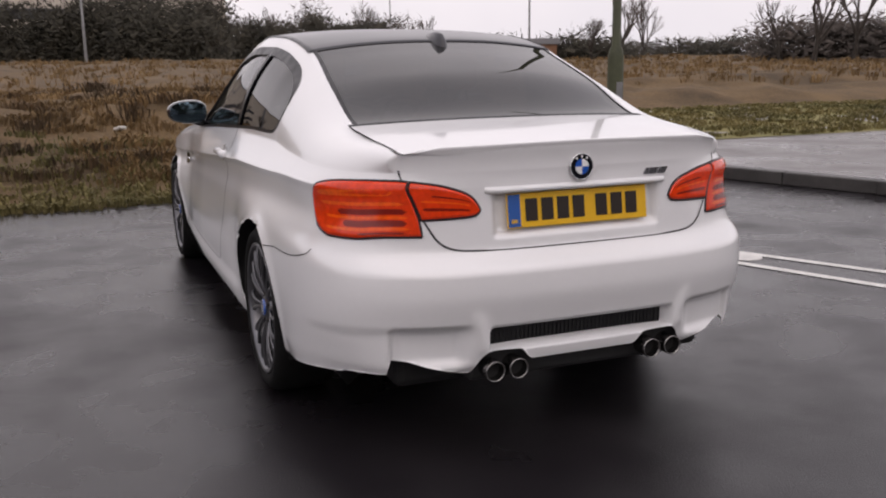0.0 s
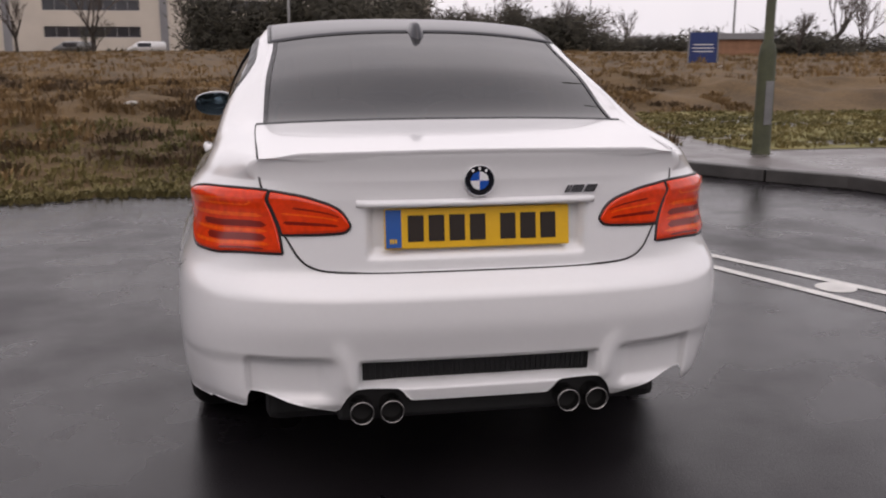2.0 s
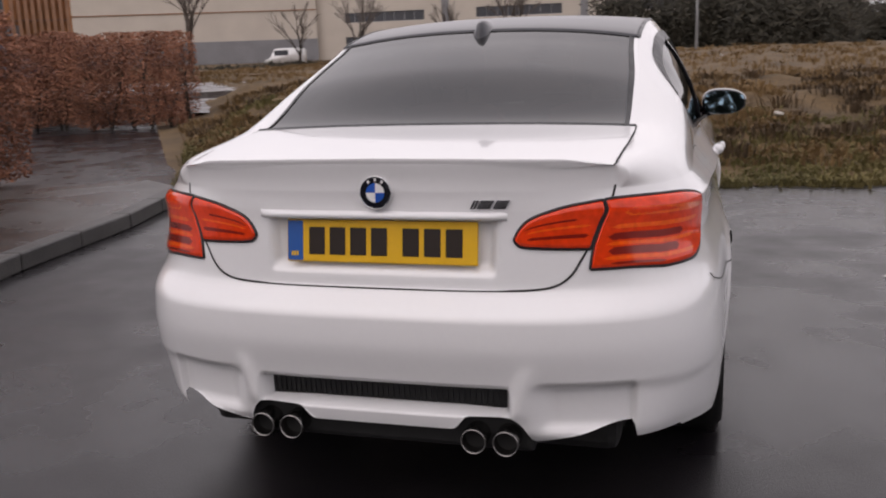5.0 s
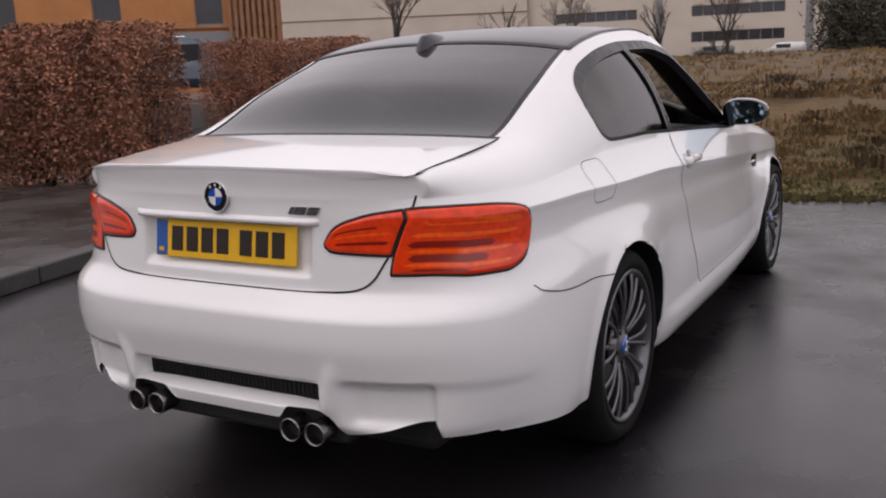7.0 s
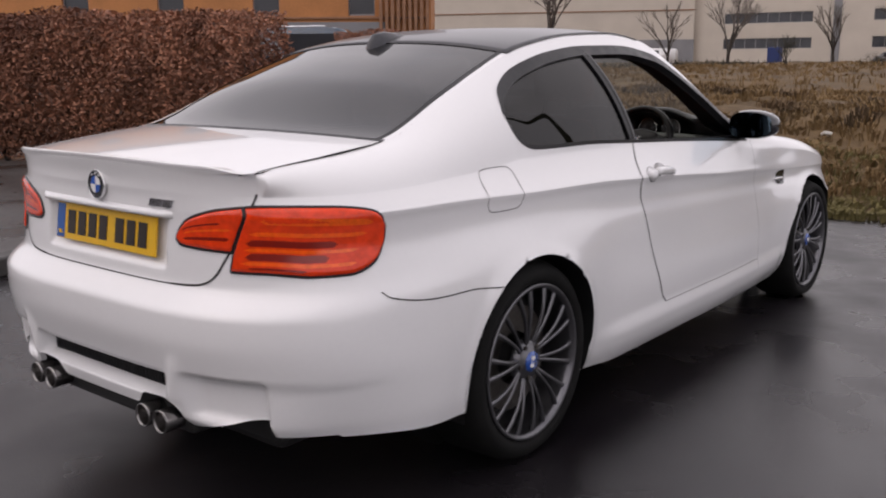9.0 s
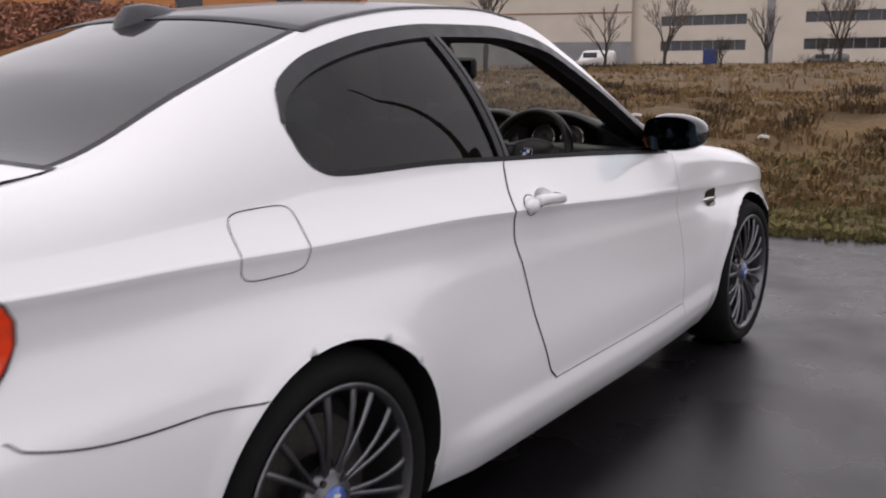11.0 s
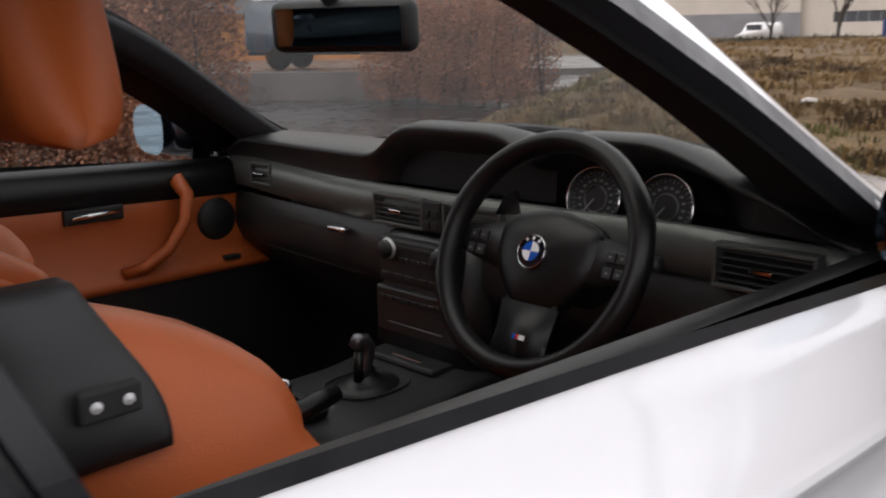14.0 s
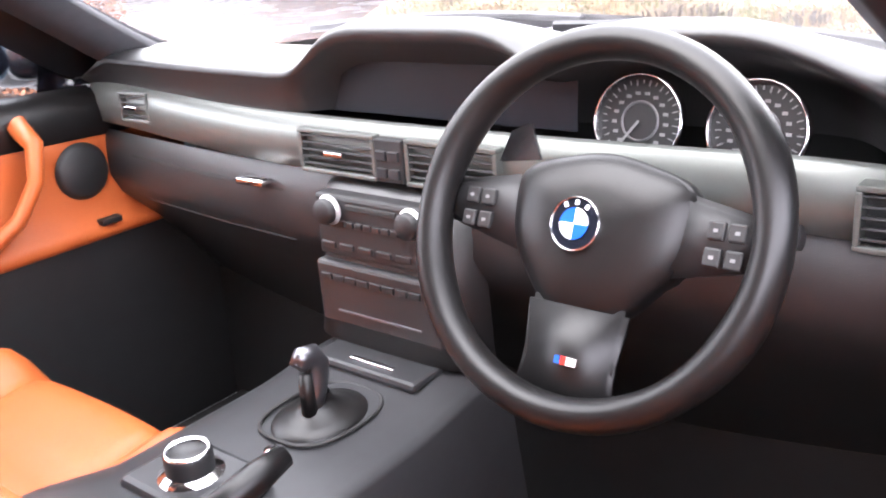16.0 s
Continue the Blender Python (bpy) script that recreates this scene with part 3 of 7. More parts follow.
def facade(name, label, a, b, z0, z1, depth, wall_mat, windows, roof_mat="grey_render", bands=()):
    """A building with a front from a to b, real window openings with frames and panes, and a flat roof."""
    a, b = Vector(a), Vector(b)
    d = b - a
    ob = thing(name, label, "building", pose(a.x, a.y, 0, 0, 0, math.degrees(math.atan2(d.y, d.x))))
    L = d.length
    bm = bmesh.new()
    # front wall in strips round the openings
    xs = sorted({0.0, L, *[w[0] for w in windows], *[w[1] for w in windows]})
    zs = sorted({z0, z1, *[w[2] for w in windows], *[w[3] for w in windows]})
    for x0, x1 in zip(xs, xs[1:]):
        for q0, q1 in zip(zs, zs[1:]):
            if not any(w[0] <= x0 and x1 <= w[1] and w[2] <= q0 and q1 <= w[3] for w in windows):
                vs = [bm.verts.new(p) for p in ((x0, 0, q0), (x1, 0, q0), (x1, 0, q1), (x0, 0, q1))]
                bm.faces.new(vs)
    for w in windows:
        for p, q in (((w[0], w[2]), (w[1], w[2])), ((w[1], w[2]), (w[1], w[3])), ((w[1], w[3]), (w[0], w[3])), ((w[0], w[3]), (w[0], w[2]))):
            bm.faces.new([bm.verts.new(v) for v in ((p[0], 0, p[1]), (q[0], 0, q[1]), (q[0], 0.3, q[1]), (p[0], 0.3, p[1]))])
    for x in (0, L):
        bm.faces.new([bm.verts.new(v) for v in ((x, 0, z0), (x, depth, z0), (x, depth, z1), (x, 0, z1))])
    bm.faces.new([bm.verts.new(v) for v in ((0, depth, z0), (L, depth, z0), (L, depth, z1), (0, depth, z1))])
    part("wall", bm, wall_mat, ob)
    bm = bmesh.new()
    box(bm, -0.2, L + 0.2, -0.2, depth + 0.2, z1, z1 + 0.4, 0.03)
    part("roof", bm, roof_mat, ob)
    for x0, x1, q0, q1 in windows:
        bm = bmesh.new()
        n = max(1, round((x1 - x0) / 1.6))
        for i in range(n + 1):
            x = x0 + (x1 - x0) * i / n
            box(bm, x - 0.04, x + 0.04, 0.18, 0.26, q0, q1)
        for q in (q0, q1 - 0.08):
            box(bm, x0, x1, 0.18, 0.26, q, q + 0.08)
        win = part("window", bm, "grey_render", ob)
        bm = bmesh.new()
        box(bm, x0, x1, 0.22, 0.24, q0, q1)
        part("pane", bm, "win", win, "dark glass")
    for x0, x1, q0, q1, m in bands:
        bm = bmesh.new()
        box(bm, x0, x1, -0.12, -0.003, q0, q1, 0.01)
        part("cladding", bm, m, ob)
    return ob


# orange-brick block behind the hedge, with a timber-slatted corner
orange = facade("brick_building", "orange-brick office block behind the hedge", (-45.5, 9.5), (-22.6, 27.8), 0, 9, 12, "orange_brick",
                [(2.2 + 3.95 * i, 3.3 + 3.95 * i, 3.2, 4.7) for i in range(7)] + [(2.2 + 3.95 * i, 3.3 + 3.95 * i, 6.2, 7.7) for i in range(7)],
                bands=((10.0, 27.5, 2.35, 2.95, "grey_render"), (0.0, 29.2, 3.08, 3.16, "timber"), (0.0, 8.0, 1.0, 3.0, "timber")))
for i in range(9):
    bm = bmesh.new()
    box(bm, 27.2 + 0.24 * i, 27.2 + 0.24 * i + 0.13, -0.30, -0.13, 0.3, 8.9, 0.01)
    part("slat", bm, "timber", orange)

# cream warehouse with a dark base, and pale offices
facade("warehouse", "long cream-rendered warehouse with a dark lower wall", (-116, 100), (-54, 124), 0.8, 14, 30, "white_render", [],
       bands=((-0.1, 66.6, 0.8, 4.4, "grey_render"), (-0.1, 66.6, 8.4, 8.55, "timber")))
wins = []
for k in range(2):
    wins += [(5.0 + 19.5 * i, 17.0 + 19.5 * i, 3.0 + 3.4 * k, 4.4 + 3.4 * k) for i in range(3)]
facade("office_building", "pale rendered office building with dark window bands", (-55, 125), (20, 126), 0.8, 14.5, 20, "white_render", wins,
       bands=((0, 0.6, 0.8, 14.4, "grey_render"), (19.6, 20.6, 0.8, 14.4, "grey_render"), (39, 40, 0.8, 14.4, "grey_render")))
facade("far_warehouse", "low grey warehouse far across the fields", at_bearing(35.8, 190), at_bearing(38.9, 190), -1, 3.0, 20, "grey_render", [])
facade("brick_substation", "small brown brick substation beyond the field", at_bearing(24.9, 62), at_bearing(27.4, 62), 0.2, 2.0, 3, "timber", [])


def van(name, label, x, y, turn, length, height, material, z=0.0):
    """A parked van or estate seen across the field: body, windows, wheels."""
    ob = thing(name, label, "van" if height > 1.8 else "car", pose(x, y, z, 0, 0, turn))
    prof = [(0.0, 0.35), (0.02, 0.75), (0.16, 0.95), (0.27, 0.98 * height), (0.34, height), (0.97, height * 0.98), (1.0, height * 0.8), (1.0, 0.35)]
    bm = bmesh.new()
    rings = []
    for w, inset in ((-0.9, 0.0), (0.9, 0.0)):
        rings.append([bm.verts.new((p[0] * length, w * (0.94 if p[1] > 1.2 else 1.0), p[1])) for p in prof])
    for k in range(len(prof)):
        bm.faces.new((rings[0][k], rings[0][(k + 1) % len(prof)], rings[1][(k + 1) % len(prof)], rings[1][k]))
    bm.faces.new(rings[0][::-1])
    bm.faces.new(rings[1])
    bmesh.ops.bevel(bm, geom=bm.edges[:], offset=0.06, segments=2, affect='EDGES')
    part("body", bm, material, ob, smooth=True)
    for s in (-1, 1):
        bm = bmesh.new()
        box(bm, 0.27 * length, 0.62 * length, s * 0.875 - 0.012, s * 0.875 + 0.012, height * 0.60, height * 0.90, 0.01)
        part("side_window", bm, "win", ob, "dark window glass")
        for f in (0.17, 0.82):
            bm = bmesh.new()
            lathe(bm, [(0.02, -0.1), (0.18, -0.1), (0.30, -0.09), (0.32, 0), (0.30, 0.09), (0.18, 0.1), (0.02, 0.1)], 24, "y", pose(f * length, s * 0.8, 0.32))
            part("wheel", bm, "tyre", ob, smooth=True)
    bm = bmesh.new()
    box(bm, -0.01, 0.02, -0.75, 0.75, 0, 0.02, 0, 2, pose(0.185 * length, 0, 1.0, 0, -28, 0))
    part("windscreen", bm, "win", ob)
    for s in (-0.72, 0.72):
        bm = bmesh.new()
        tube(bm, [(0.36 * length, s, height + 0.03), (0.95 * length, s, height + 0.01)], 0.02)
        part("roof_rail", bm, "chrome", ob)
    return ob


van("parked_estate", "dark blue estate car parked behind the hedge", -14.7, 16.6, 214, 4.6, 1.62, "car_blue", 0.6)
van("parked_van", "small white van parked by the warehouse", -52.0, 103, 10, 5.0, 2.1, "van_white", 0.75)
for k, b in enumerate((-13.5, -9.6, -6.4, -3.8, -1.5)):
    x, y = at_bearing(b, 112)
    van("parked_car", "pale parked car in the far office car park", x, y, 10 * k, 4.3, 1.45, "van_white" if k % 2 else "galv", 0.85)
bm = bmesh.new()
x, y = at_bearing(-18.6, 100)
box(bm, x - 0.6, x + 0.6, y - 0.5, y + 0.5, 0.9, 2.7, 0.05)
tagged(part("recycling_bin", bm, "sign_blue"), "tall bright blue recycling bin across the field", "bin")

# lamp post on the footway
post = thing("lamp_post", "green-stained lamp post with a thick base on the footway", "lamp post", Matrix.Translation((5.0, 6.6, 0.11)))
bm = bmesh.new()
lathe(bm, [(0.12, 0), (0.105, 0.05), (0.10, 1.15), (0.085, 1.25), (0.056, 1.30), (0.05, 4.0), (0.04, 8.0), (0.01, 8.0)], 20, "z")
part("post", bm, "pole_green", post, smooth=True)
bm = bmesh.new()
box(bm, -0.045, 0.045, -0.108, -0.094, 0.35, 0.85, 0.004)
part("hatch", bm, "galv", post)

for b, dist, h in ((25.9, 70, 9.0), (17.8, 95, 8.0), (-0.9, 60, 6.5)):
    x, y = at_bearing(b, dist)
    bm = bmesh.new()
    lathe(bm, [(0.1, 0), (0.085, 2), (0.05, h), (0.01, h)], 12, "z", pose(x, y, 0.4))
    tagged(part("street_lamp", bm, "galv", smooth=True), "thin grey street lamp column far across the field", "street lamp", group="far lamp columns")

# blue notice board
x, y = at_bearing(23.7, 45)
board = thing("notice_board", "dark blue notice board on two posts beyond the field", "sign", pose(x, y, 0.4, 0, 0, -25))
bm = bmesh.new()
box(bm, -0.62, 0.62, -0.03, 0.03, 0.35, 1.75, 0.01)
part("panel", bm, "sign_blue", board)
for s in (-0.66, 0.66):
    bm = bmesh.new()
    tube(bm, [(s, 0, -0.4), (s, 0, 1.95)], 0.04)
    part("post", bm, "galv", board)
for k, (q, w) in enumerate(((1.16, 0.45), (1.0, 0.5), (0.84, 0.45))):
    bm = bmesh.new()
    box(bm, -w, w, -0.04, -0.032, q, q + 0.05)
    part("writing_bar", bm, "mark", board)

# trees and scrub
k = 0
for b, dist, h in ((-31, 60, 9), (-24.5, 95, 9), (-21, 92, 10), (-15.5, 98, 9), (-11.5, 90, 10), (-6, 100, 9), (29.5, 62, 5.0), (31.5, 70, 8.0), (33.0, 75, 7.0), (40.5, 60, 6.5), (42.5, 55, 8), (44.5, 58, 8.5), (46.5, 50, 7), (11, 95, 8), (16, 100, 8.5), (20, 105, 8)):
    x, y = at_bearing(b, dist)
    k += 1
    bare_tree("leafless winter tree with fine grey twigs far off", x, y, h, 40 + k, depth=5 if k % 2 else 4, spread=0.55)
for b, dist, h in ((-17.5, 70, 4.2), (-11.8, 72, 4.5), (-13, 66, 2.5)):
    x, y = at_bearing(b, dist)
    k += 1
    bare_tree("low dark leafless bush in the field", x, y, h, 90 + k, depth=5, spread=0.9, twigs="dark_twig")


def belt(label, b0, b1, dist, h, count, seed, m="dark_twig"):
    p, q = at_bearing(b0, dist), at_bearing(b1, dist)
    scrub("far_scrub", label, p[0], q[0], p[1], q[1], h, count, seed, m)


belt("dense dark evergreen trees at the field's end", -0.5, 7.6, 85, 9.5, 16000, 3)
belt("dense dark evergreen trees at the field's end", 1.5, 7.0, 80, 7.5, 12000, 13)
belt("dark brown thicket along the skyline", 6.5, 17.5, 95, 6.8, 24000, 4)
belt("dark brown thicket along the skyline", 17.0, 26.0, 95, 4.0, 12000, 24)
belt("grey-brown winter thicket along the skyline", 7.0, 19.0, 100, 8.0, 12000, 5, "twig")
belt("dense dark trees beside the far offices", -6.2, 1.0, 86, 8.5, 15000, 15, "dark_twig")
# unseen tree belt added behind, so mirrors and paint reflect something dark
belt("added unseen belt of dark trees behind the car park", 118.0, 242.0, 34, 7.0, 30000, 21, "dark_twig")
belt("dark shrubs beside the lamp columns", 26.5, 31.0, 66, 3.4, 6000, 6)
belt("dark brown thicket along the skyline", 30.0, 62.0, 90, 3.6, 26000, 8)
belt("low brown thicket before the offices", -30.0, 2.0, 100, 1.5, 9000, 9)
belt("tangled winter trees to the side", 40.0, 47.0, 62, 5.0, 9000, 10, "twig")
# litter caught in the grass
for b, dist in ((0.4, 38), (-9, 12), (3.0, 11.5), (-16, 12.5), (24, 30)):
    x, y = at_bearing(b, dist)
    bm = bmesh.new()
    box(bm, -0.08, 0.08, -0.05, 0.05, 0, 0.04, 0.012, 2, pose(x, y, land(x, y) + 0.03, 10, 14, 40 * dist))
    tagged(part("litter", bm, "litter"), "scrap of pale litter caught in the grass", "litter", group="scraps of litter")


# ---- the coupe: surface laws ----
# x to the car's right, y ahead from the rear axle, z up from the ground
CUT = 3.4            # squareness of the tail in plan
REAR_R, FRONT_R, FRONT_AXLE = 0.355, 0.35, 2.761
half_width = curve((0.14, 0.79), (0.20, 0.835), (0.26, 0.862), (0.34, 0.876), (0.45, 0.880), (0.58, 0.875), (0.70, 0.859), (0.78, 0.844), (0.825, 0.847), (0.842, 0.852), (0.848, 0.853), (0.858, 0.847), (0.92, 0.810), (0.985, 0.778))
taper = curve((-1.1, 0.945), (-0.35, 0.955), (0.1, 0.978), (0.8, 1.0), (1.5, 1.0), (2.0, 0.985), (2.4, 0.966), (2.8, 0.965), (3.1, 0.95), (3.6, 0.93))
tail = curve((0.14, -0.88), (0.22, -0.94), (0.30, -1.0), (0.345, -1.035), (0.40, -1.045), (0.46, -1.05), (0.58, -1.072), (0.646, -1.069), (0.655, -1.063), (0.695, -1.012), (0.706, -1.002),
             (0.78, -0.998), (0.88, -0.990), (0.93, -0.991), (0.97, -0.996), (1.0, -1.000))
nose = curve((0.14, 3.38), (0.25, 3.50), (0.40, 3.54), (0.55, 3.54), (0.68, 3.46), (0.80, 3.30), (0.95, 3.20))
belt_z = curve((-1.1, 0.955), (-0.6, 0.955), (-0.2, 0.968), (0.15, 0.992), (0.45, 0.990), (0.79, 0.981), (1.4, 0.952), (1.914, 0.916), (2.3, 0.872), (2.8, 0.81), (3.2, 0.72), (3.6, 0.66))
rail_x = curve((-0.95, 0.590), (-0.86, 0.594), (-0.43, 0.606), (-0.1, 0.592), (0.255, 0.565), (0.67, 0.568), (1.15, 0.570), (1.5, 0.610), (2.05, 0.705), (2.3, 0.70), (2.8, 0.67), (3.2, 0.60), (3.5, 0.5))
rail_z = curve((-0.98, 1.008), (-0.86, 1.022), (-0.43, 1.068), (-0.1, 1.196), (0.14, 1.285), (0.34, 1.350), (0.67, 1.397), (0.95, 1.407), (1.2, 1.385), (1.5, 1.270), (2.05, 0.972), (2.3, 0.925), (2.8, 0.862), (3.2, 0.785), (3.5, 0.69))
swell = curve((-1.0, 0.018), (-0.6, 0.028), (-0.2, 0.036), (0.3, 0.042), (1.2, 0.040), (1.9, 0.02), (2.3, 0.03), (3.5, 0.03))
crown = curve((-1.05, 0.012), (-0.45, 0.014), (-0.1, 0.05), (0.255, 0.042), (0.8, 0.032), (1.2, 0.036), (1.6, 0.055), (2.05, 0.038), (2.3, 0.04), (3.5, 0.05))
bow = curve((-1.1, 0.0), (-0.9, 0.0), (-0.43, -0.045), (0.255, -0.03), (0.7, 0.0), (1.2, 0.07), (2.05, 0.16), (2.4, 0.10), (3.5, 0.06))
sill_z = curve((-1.1, 0.30), (-0.9, 0.295), (-0.37, 0.255), (-0.35, 0.22), (0.36, 0.20), (0.6, 0.185), (2.4, 0.185), (3.12, 0.20), (3.6, 0.18))


swage = curve((-1.1, 0.905), (-0.4, 0.900), (0.0, 0.888), (0.45, 0.879), (0.73, 0.864), (1.05, 0.846), (1.45, 0.816), (2.08, 0.772), (2.5, 0.748), (3.6, 0.70))


def eased(y, z):
    """Height on the flank's section, so that its lip lies on the swage line."""
    c = swage(y)
    if z <= 0.55 or z >= c + 0.11:
        return z
    if z <= c:
        return 0.55 + (z - 0.55) * (0.848 - 0.55) / (c - 0.55)
    return 0.848 + (z - c) * (c + 0.11 - 0.848) / 0.11


def flare(y, z):
    r = 0.030 * math.exp(-(y / 0.44) ** 4) * math.exp(-((z - 0.60) / 0.20) ** 2)
    f = 0.040 * math.exp(-((y - 2.74) / 0.42) ** 4) * math.exp(-((z - 0.58) / 0.20) ** 2)
    # rolled lip round each arch
    for cy, R in ((0.0, REAR_R), (FRONT_AXLE, FRONT_R)):
        d = math.hypot(y - cy, z - 0.335) - R
        if 0 <= d < 0.09:
            r += 0.008 * math.exp(-(d / 0.03) ** 2)
    # hollow in the door between swage line and sill
    r -= 0.010 * math.exp(-((y - 1.35) / 0.75) ** 4) * math.exp(-((z - 0.60) / 0.10) ** 2)
    # sill flares out below a soft line
    r += 0.016 * step(z, 0.36, 0.29) * step(y, 0.35, 0.6) * step(y, 2.45, 2.3) if z < 0.36 else 0
    return r + f


def W(y, z):
    return half_width(eased(y, z)) * taper(y) + flare(y, z) + 0.014 * step(z, 0.84, 0.68) * step(y, 0.5, -0.1) + 0.013 * step(z, 0.74, 0.665) * step(y, -0.25, -0.6)


def hollow(x, z):
    """Recesses of the tail: number plate bay, bumper scoops, slot between the pipes."""
    x = abs(x)
    d = 0.026 * step(x, 0.312, 0.290) * step(z, 0.742, 0.765) * step(z, 0.893, 0.884)
    d += (0.026 * step(x, 0.655, 0.635) * step(z, 0.33, 0.37) + 0.008 * step(x, 0.84, 0.66) * step(z, 0.30, 0.42)) * step(x, 0.385, 0.45) * step(z, 0.476, 0.460)
    d += 0.055 * step(x, 0.342, 0.328) * step(z, 0.388, 0.396) * step(z, 0.462, 0.452)
    d -= 0.012 * math.exp(-((x - 0.365 - 0.25 * (z - 0.42)) / 0.025) ** 2) * step(z, 0.36, 0.40) * step(z, 0.54, 0.47)
    return d


def plan(c, z):
    """A point of the flank: c 0..1 tail centre to flank, 1..2 flank, 2..3 nose."""
    if c <= 1:
        u = c / 0.6 * 0.84 if c < 0.6 else None
        s0 = math.asin(0.84 ** (CUT / 2))
        phi = math.asin(u ** (CUT / 2)) if u is not None else s0 + (math.pi / 2 - s0) * (c - 0.6) / 0.4
        D = -0.35 - tail(z)
        y = -0.35 - D * max(math.cos(phi), 0) ** (2 / CUT)
        x = W(y, z) * math.sin(phi) ** (2 / CUT)
        x -= 0.006 * step(z, 0.462, 0.445) * step(x, 0.60, 0.72) * step(y, -0.60, -0.85)
        x -= 0.030 * step(z, 0.52, 0.28) * step(x, 0.60, 0.80) * step(y, -0.45, -0.85)
        y += hollow(x, z) * math.cos(phi) ** 0.3 if phi < 1.5 else 0
        return x, y
    if c <= 2:
        y = -0.35 + 3.30 * (c - 1)
        return W(y, z), y
    phi = (3 - c) * math.pi / 2
    D = nose(z) - 2.95
    y = 2.95 + D * math.cos(phi) ** (2 / 2.5)
    return W(y, z) * math.sin(phi) ** (2 / 2.5), y


tail_edge = curve((0.0, 0.345), (0.19, 0.345), (0.235, 0.385), (0.34, 0.388), (0.375, 0.358), (0.402, 0.312), (0.43, 0.316), (0.52, 0.338), (0.625, 0.364), (0.642, 0.364), (0.652, 0.316), (0.70, 0.312), (0.9, 0.298))


def lower_edge(c):
    x, y = plan(c, 0.35)
    if c <= 1:
        return tail_edge(x) if y < -0.8 else 0.300 + (0.258 - 0.300) * step(y, -0.85, -0.40)
    z = sill_z(y)
    for cy, R in ((0.0, REAR_R), (FRONT_AXLE, FRONT_R)):
        if abs(y - cy) < R:
            z = max(z, 0.335 + math.sqrt(R * R - (y - cy) ** 2))
    return z


def upper(c, v):
    """From belt to rail: shoulders, pillars, wings; at the tail up to the lip of the boot."""
    y0 = plan(c, 0.9)[1]
    zb = belt_z(y0)
    xl, yl = plan(c, zb)
    if c <= 1 and xl < 0.6:
        xr, zr = xl * (1 - 0.012 * v), 1.026 - 0.012 * (xl / 0.6) ** 2
        yr = yl - 0.010 * step(v, 0.0, 1.0)
        return (xl + (xr - xl) * v, yl + (yr - yl) * v, zb + (zr - zb) * v)
    if c <= 1:
        k = step(xl, 0.6, 0.66)
        xr, zr = rail_x(yl), (1.014 * (1 - k) + rail_z(yl) * k)
        yr = yl - 0.010 * (1 - k)
    else:
        xr, zr, yr = rail_x(yl), rail_z(yl), yl
    if c > 2:
        xr = min(xr, xl * 0.93)
        zr = max(zr, zb + 0.02)
        yr = yl - 0.05 * (c - 2)
    b = swell(yl) * 2
    dx, dz = xr - xl, zr - zb
    n = math.hypot(dx, dz) + 1e-6
    cx, cz = (xl + xr) / 2 + b * dz / n, (zb + zr) / 2 - b * dx / n
    a, m, e = (1 - v) ** 2, 2 * v * (1 - v), v * v
    return (a * xl + m * cx + e * xr, yl + (yr - yl) * v, a * zb + m * cz + e * zr)


def flank(c, r):
    """r 0..1 lower edge to belt, 1..2 belt to rail."""
    if r <= 1:
        y0 = plan(c, 0.9)[1]
        zb = belt_z(y0)
        zs = min(swage(y0), zb - 0.03)
        z = max(0.14 + (zs - 0.14) * r / 0.82 if r < 0.82 else zs + (zb - zs) * (r - 0.82) / 0.18, lower_edge(c))
        x, y = plan(c, z)
        return (x, y, z)
    return upper(c, r - 1)


def flank_at(y, z):
    """The flank's point at a station and height (alongside the wheels and doors)."""
    c = 1 + (y + 0.35) / 3.30
    zb = belt_z(y)
    if z <= zb:
        return Vector((W(y, z), y, z))
    lo, hi = 0.0, 1.0
    for _ in range(15):
        mid = (lo + hi) / 2
        if upper(c, mid)[2] < z:
            lo = mid
        else:
            hi = mid
    return Vector(upper(c, (lo + hi) / 2))


def tail_at(x, z):
    """The tail's point at a distance from the centre line and height, on the car's right."""
    lo, hi = 0.0, 1.0
    for _ in range(30):
        mid = (lo + hi) / 2
        if plan(mid, z)[0] < abs(x):
            lo = mid
        else:
            hi = mid
    px, py = plan((lo + hi) / 2, z)
    return Vector((math.copysign(px, x) if x else 0.0, py, z))


def over(y, u):
    """Top skins: boot, rear window, roof, windscreen, bonnet."""
    return Vector((u * rail_x(y), y + bow(y) * (1 - u * u), rail_z(y) + crown(y) * (1 - abs(u) ** 2.4)))


def mirrored(p, s):
    return Vector((p[0] * s, p[1], p[2]))


# upper and lower edge of the side windows
glass_top = curve((0.03, 1.135), (0.06, 1.19), (0.12, 1.232), (0.25, 1.284), (0.45, 1.328), (0.67, 1.350), (0.95, 1.354), (1.2, 1.328), (1.5, 1.208), (1.8, 1.03), (1.93, 0.935))
glass_low = curve((0.03, 1.125), (0.045, 1.075), (0.08, 1.035), (0.14, 1.014), (0.22, 1.010), (0.45, 1.008), (0.79, 0.992), (1.4, 0.960), (1.93, 0.924))

coupe = thing("coupe", "white two-door coupe with dark carbon roof, parked on wet tarmac", "car")

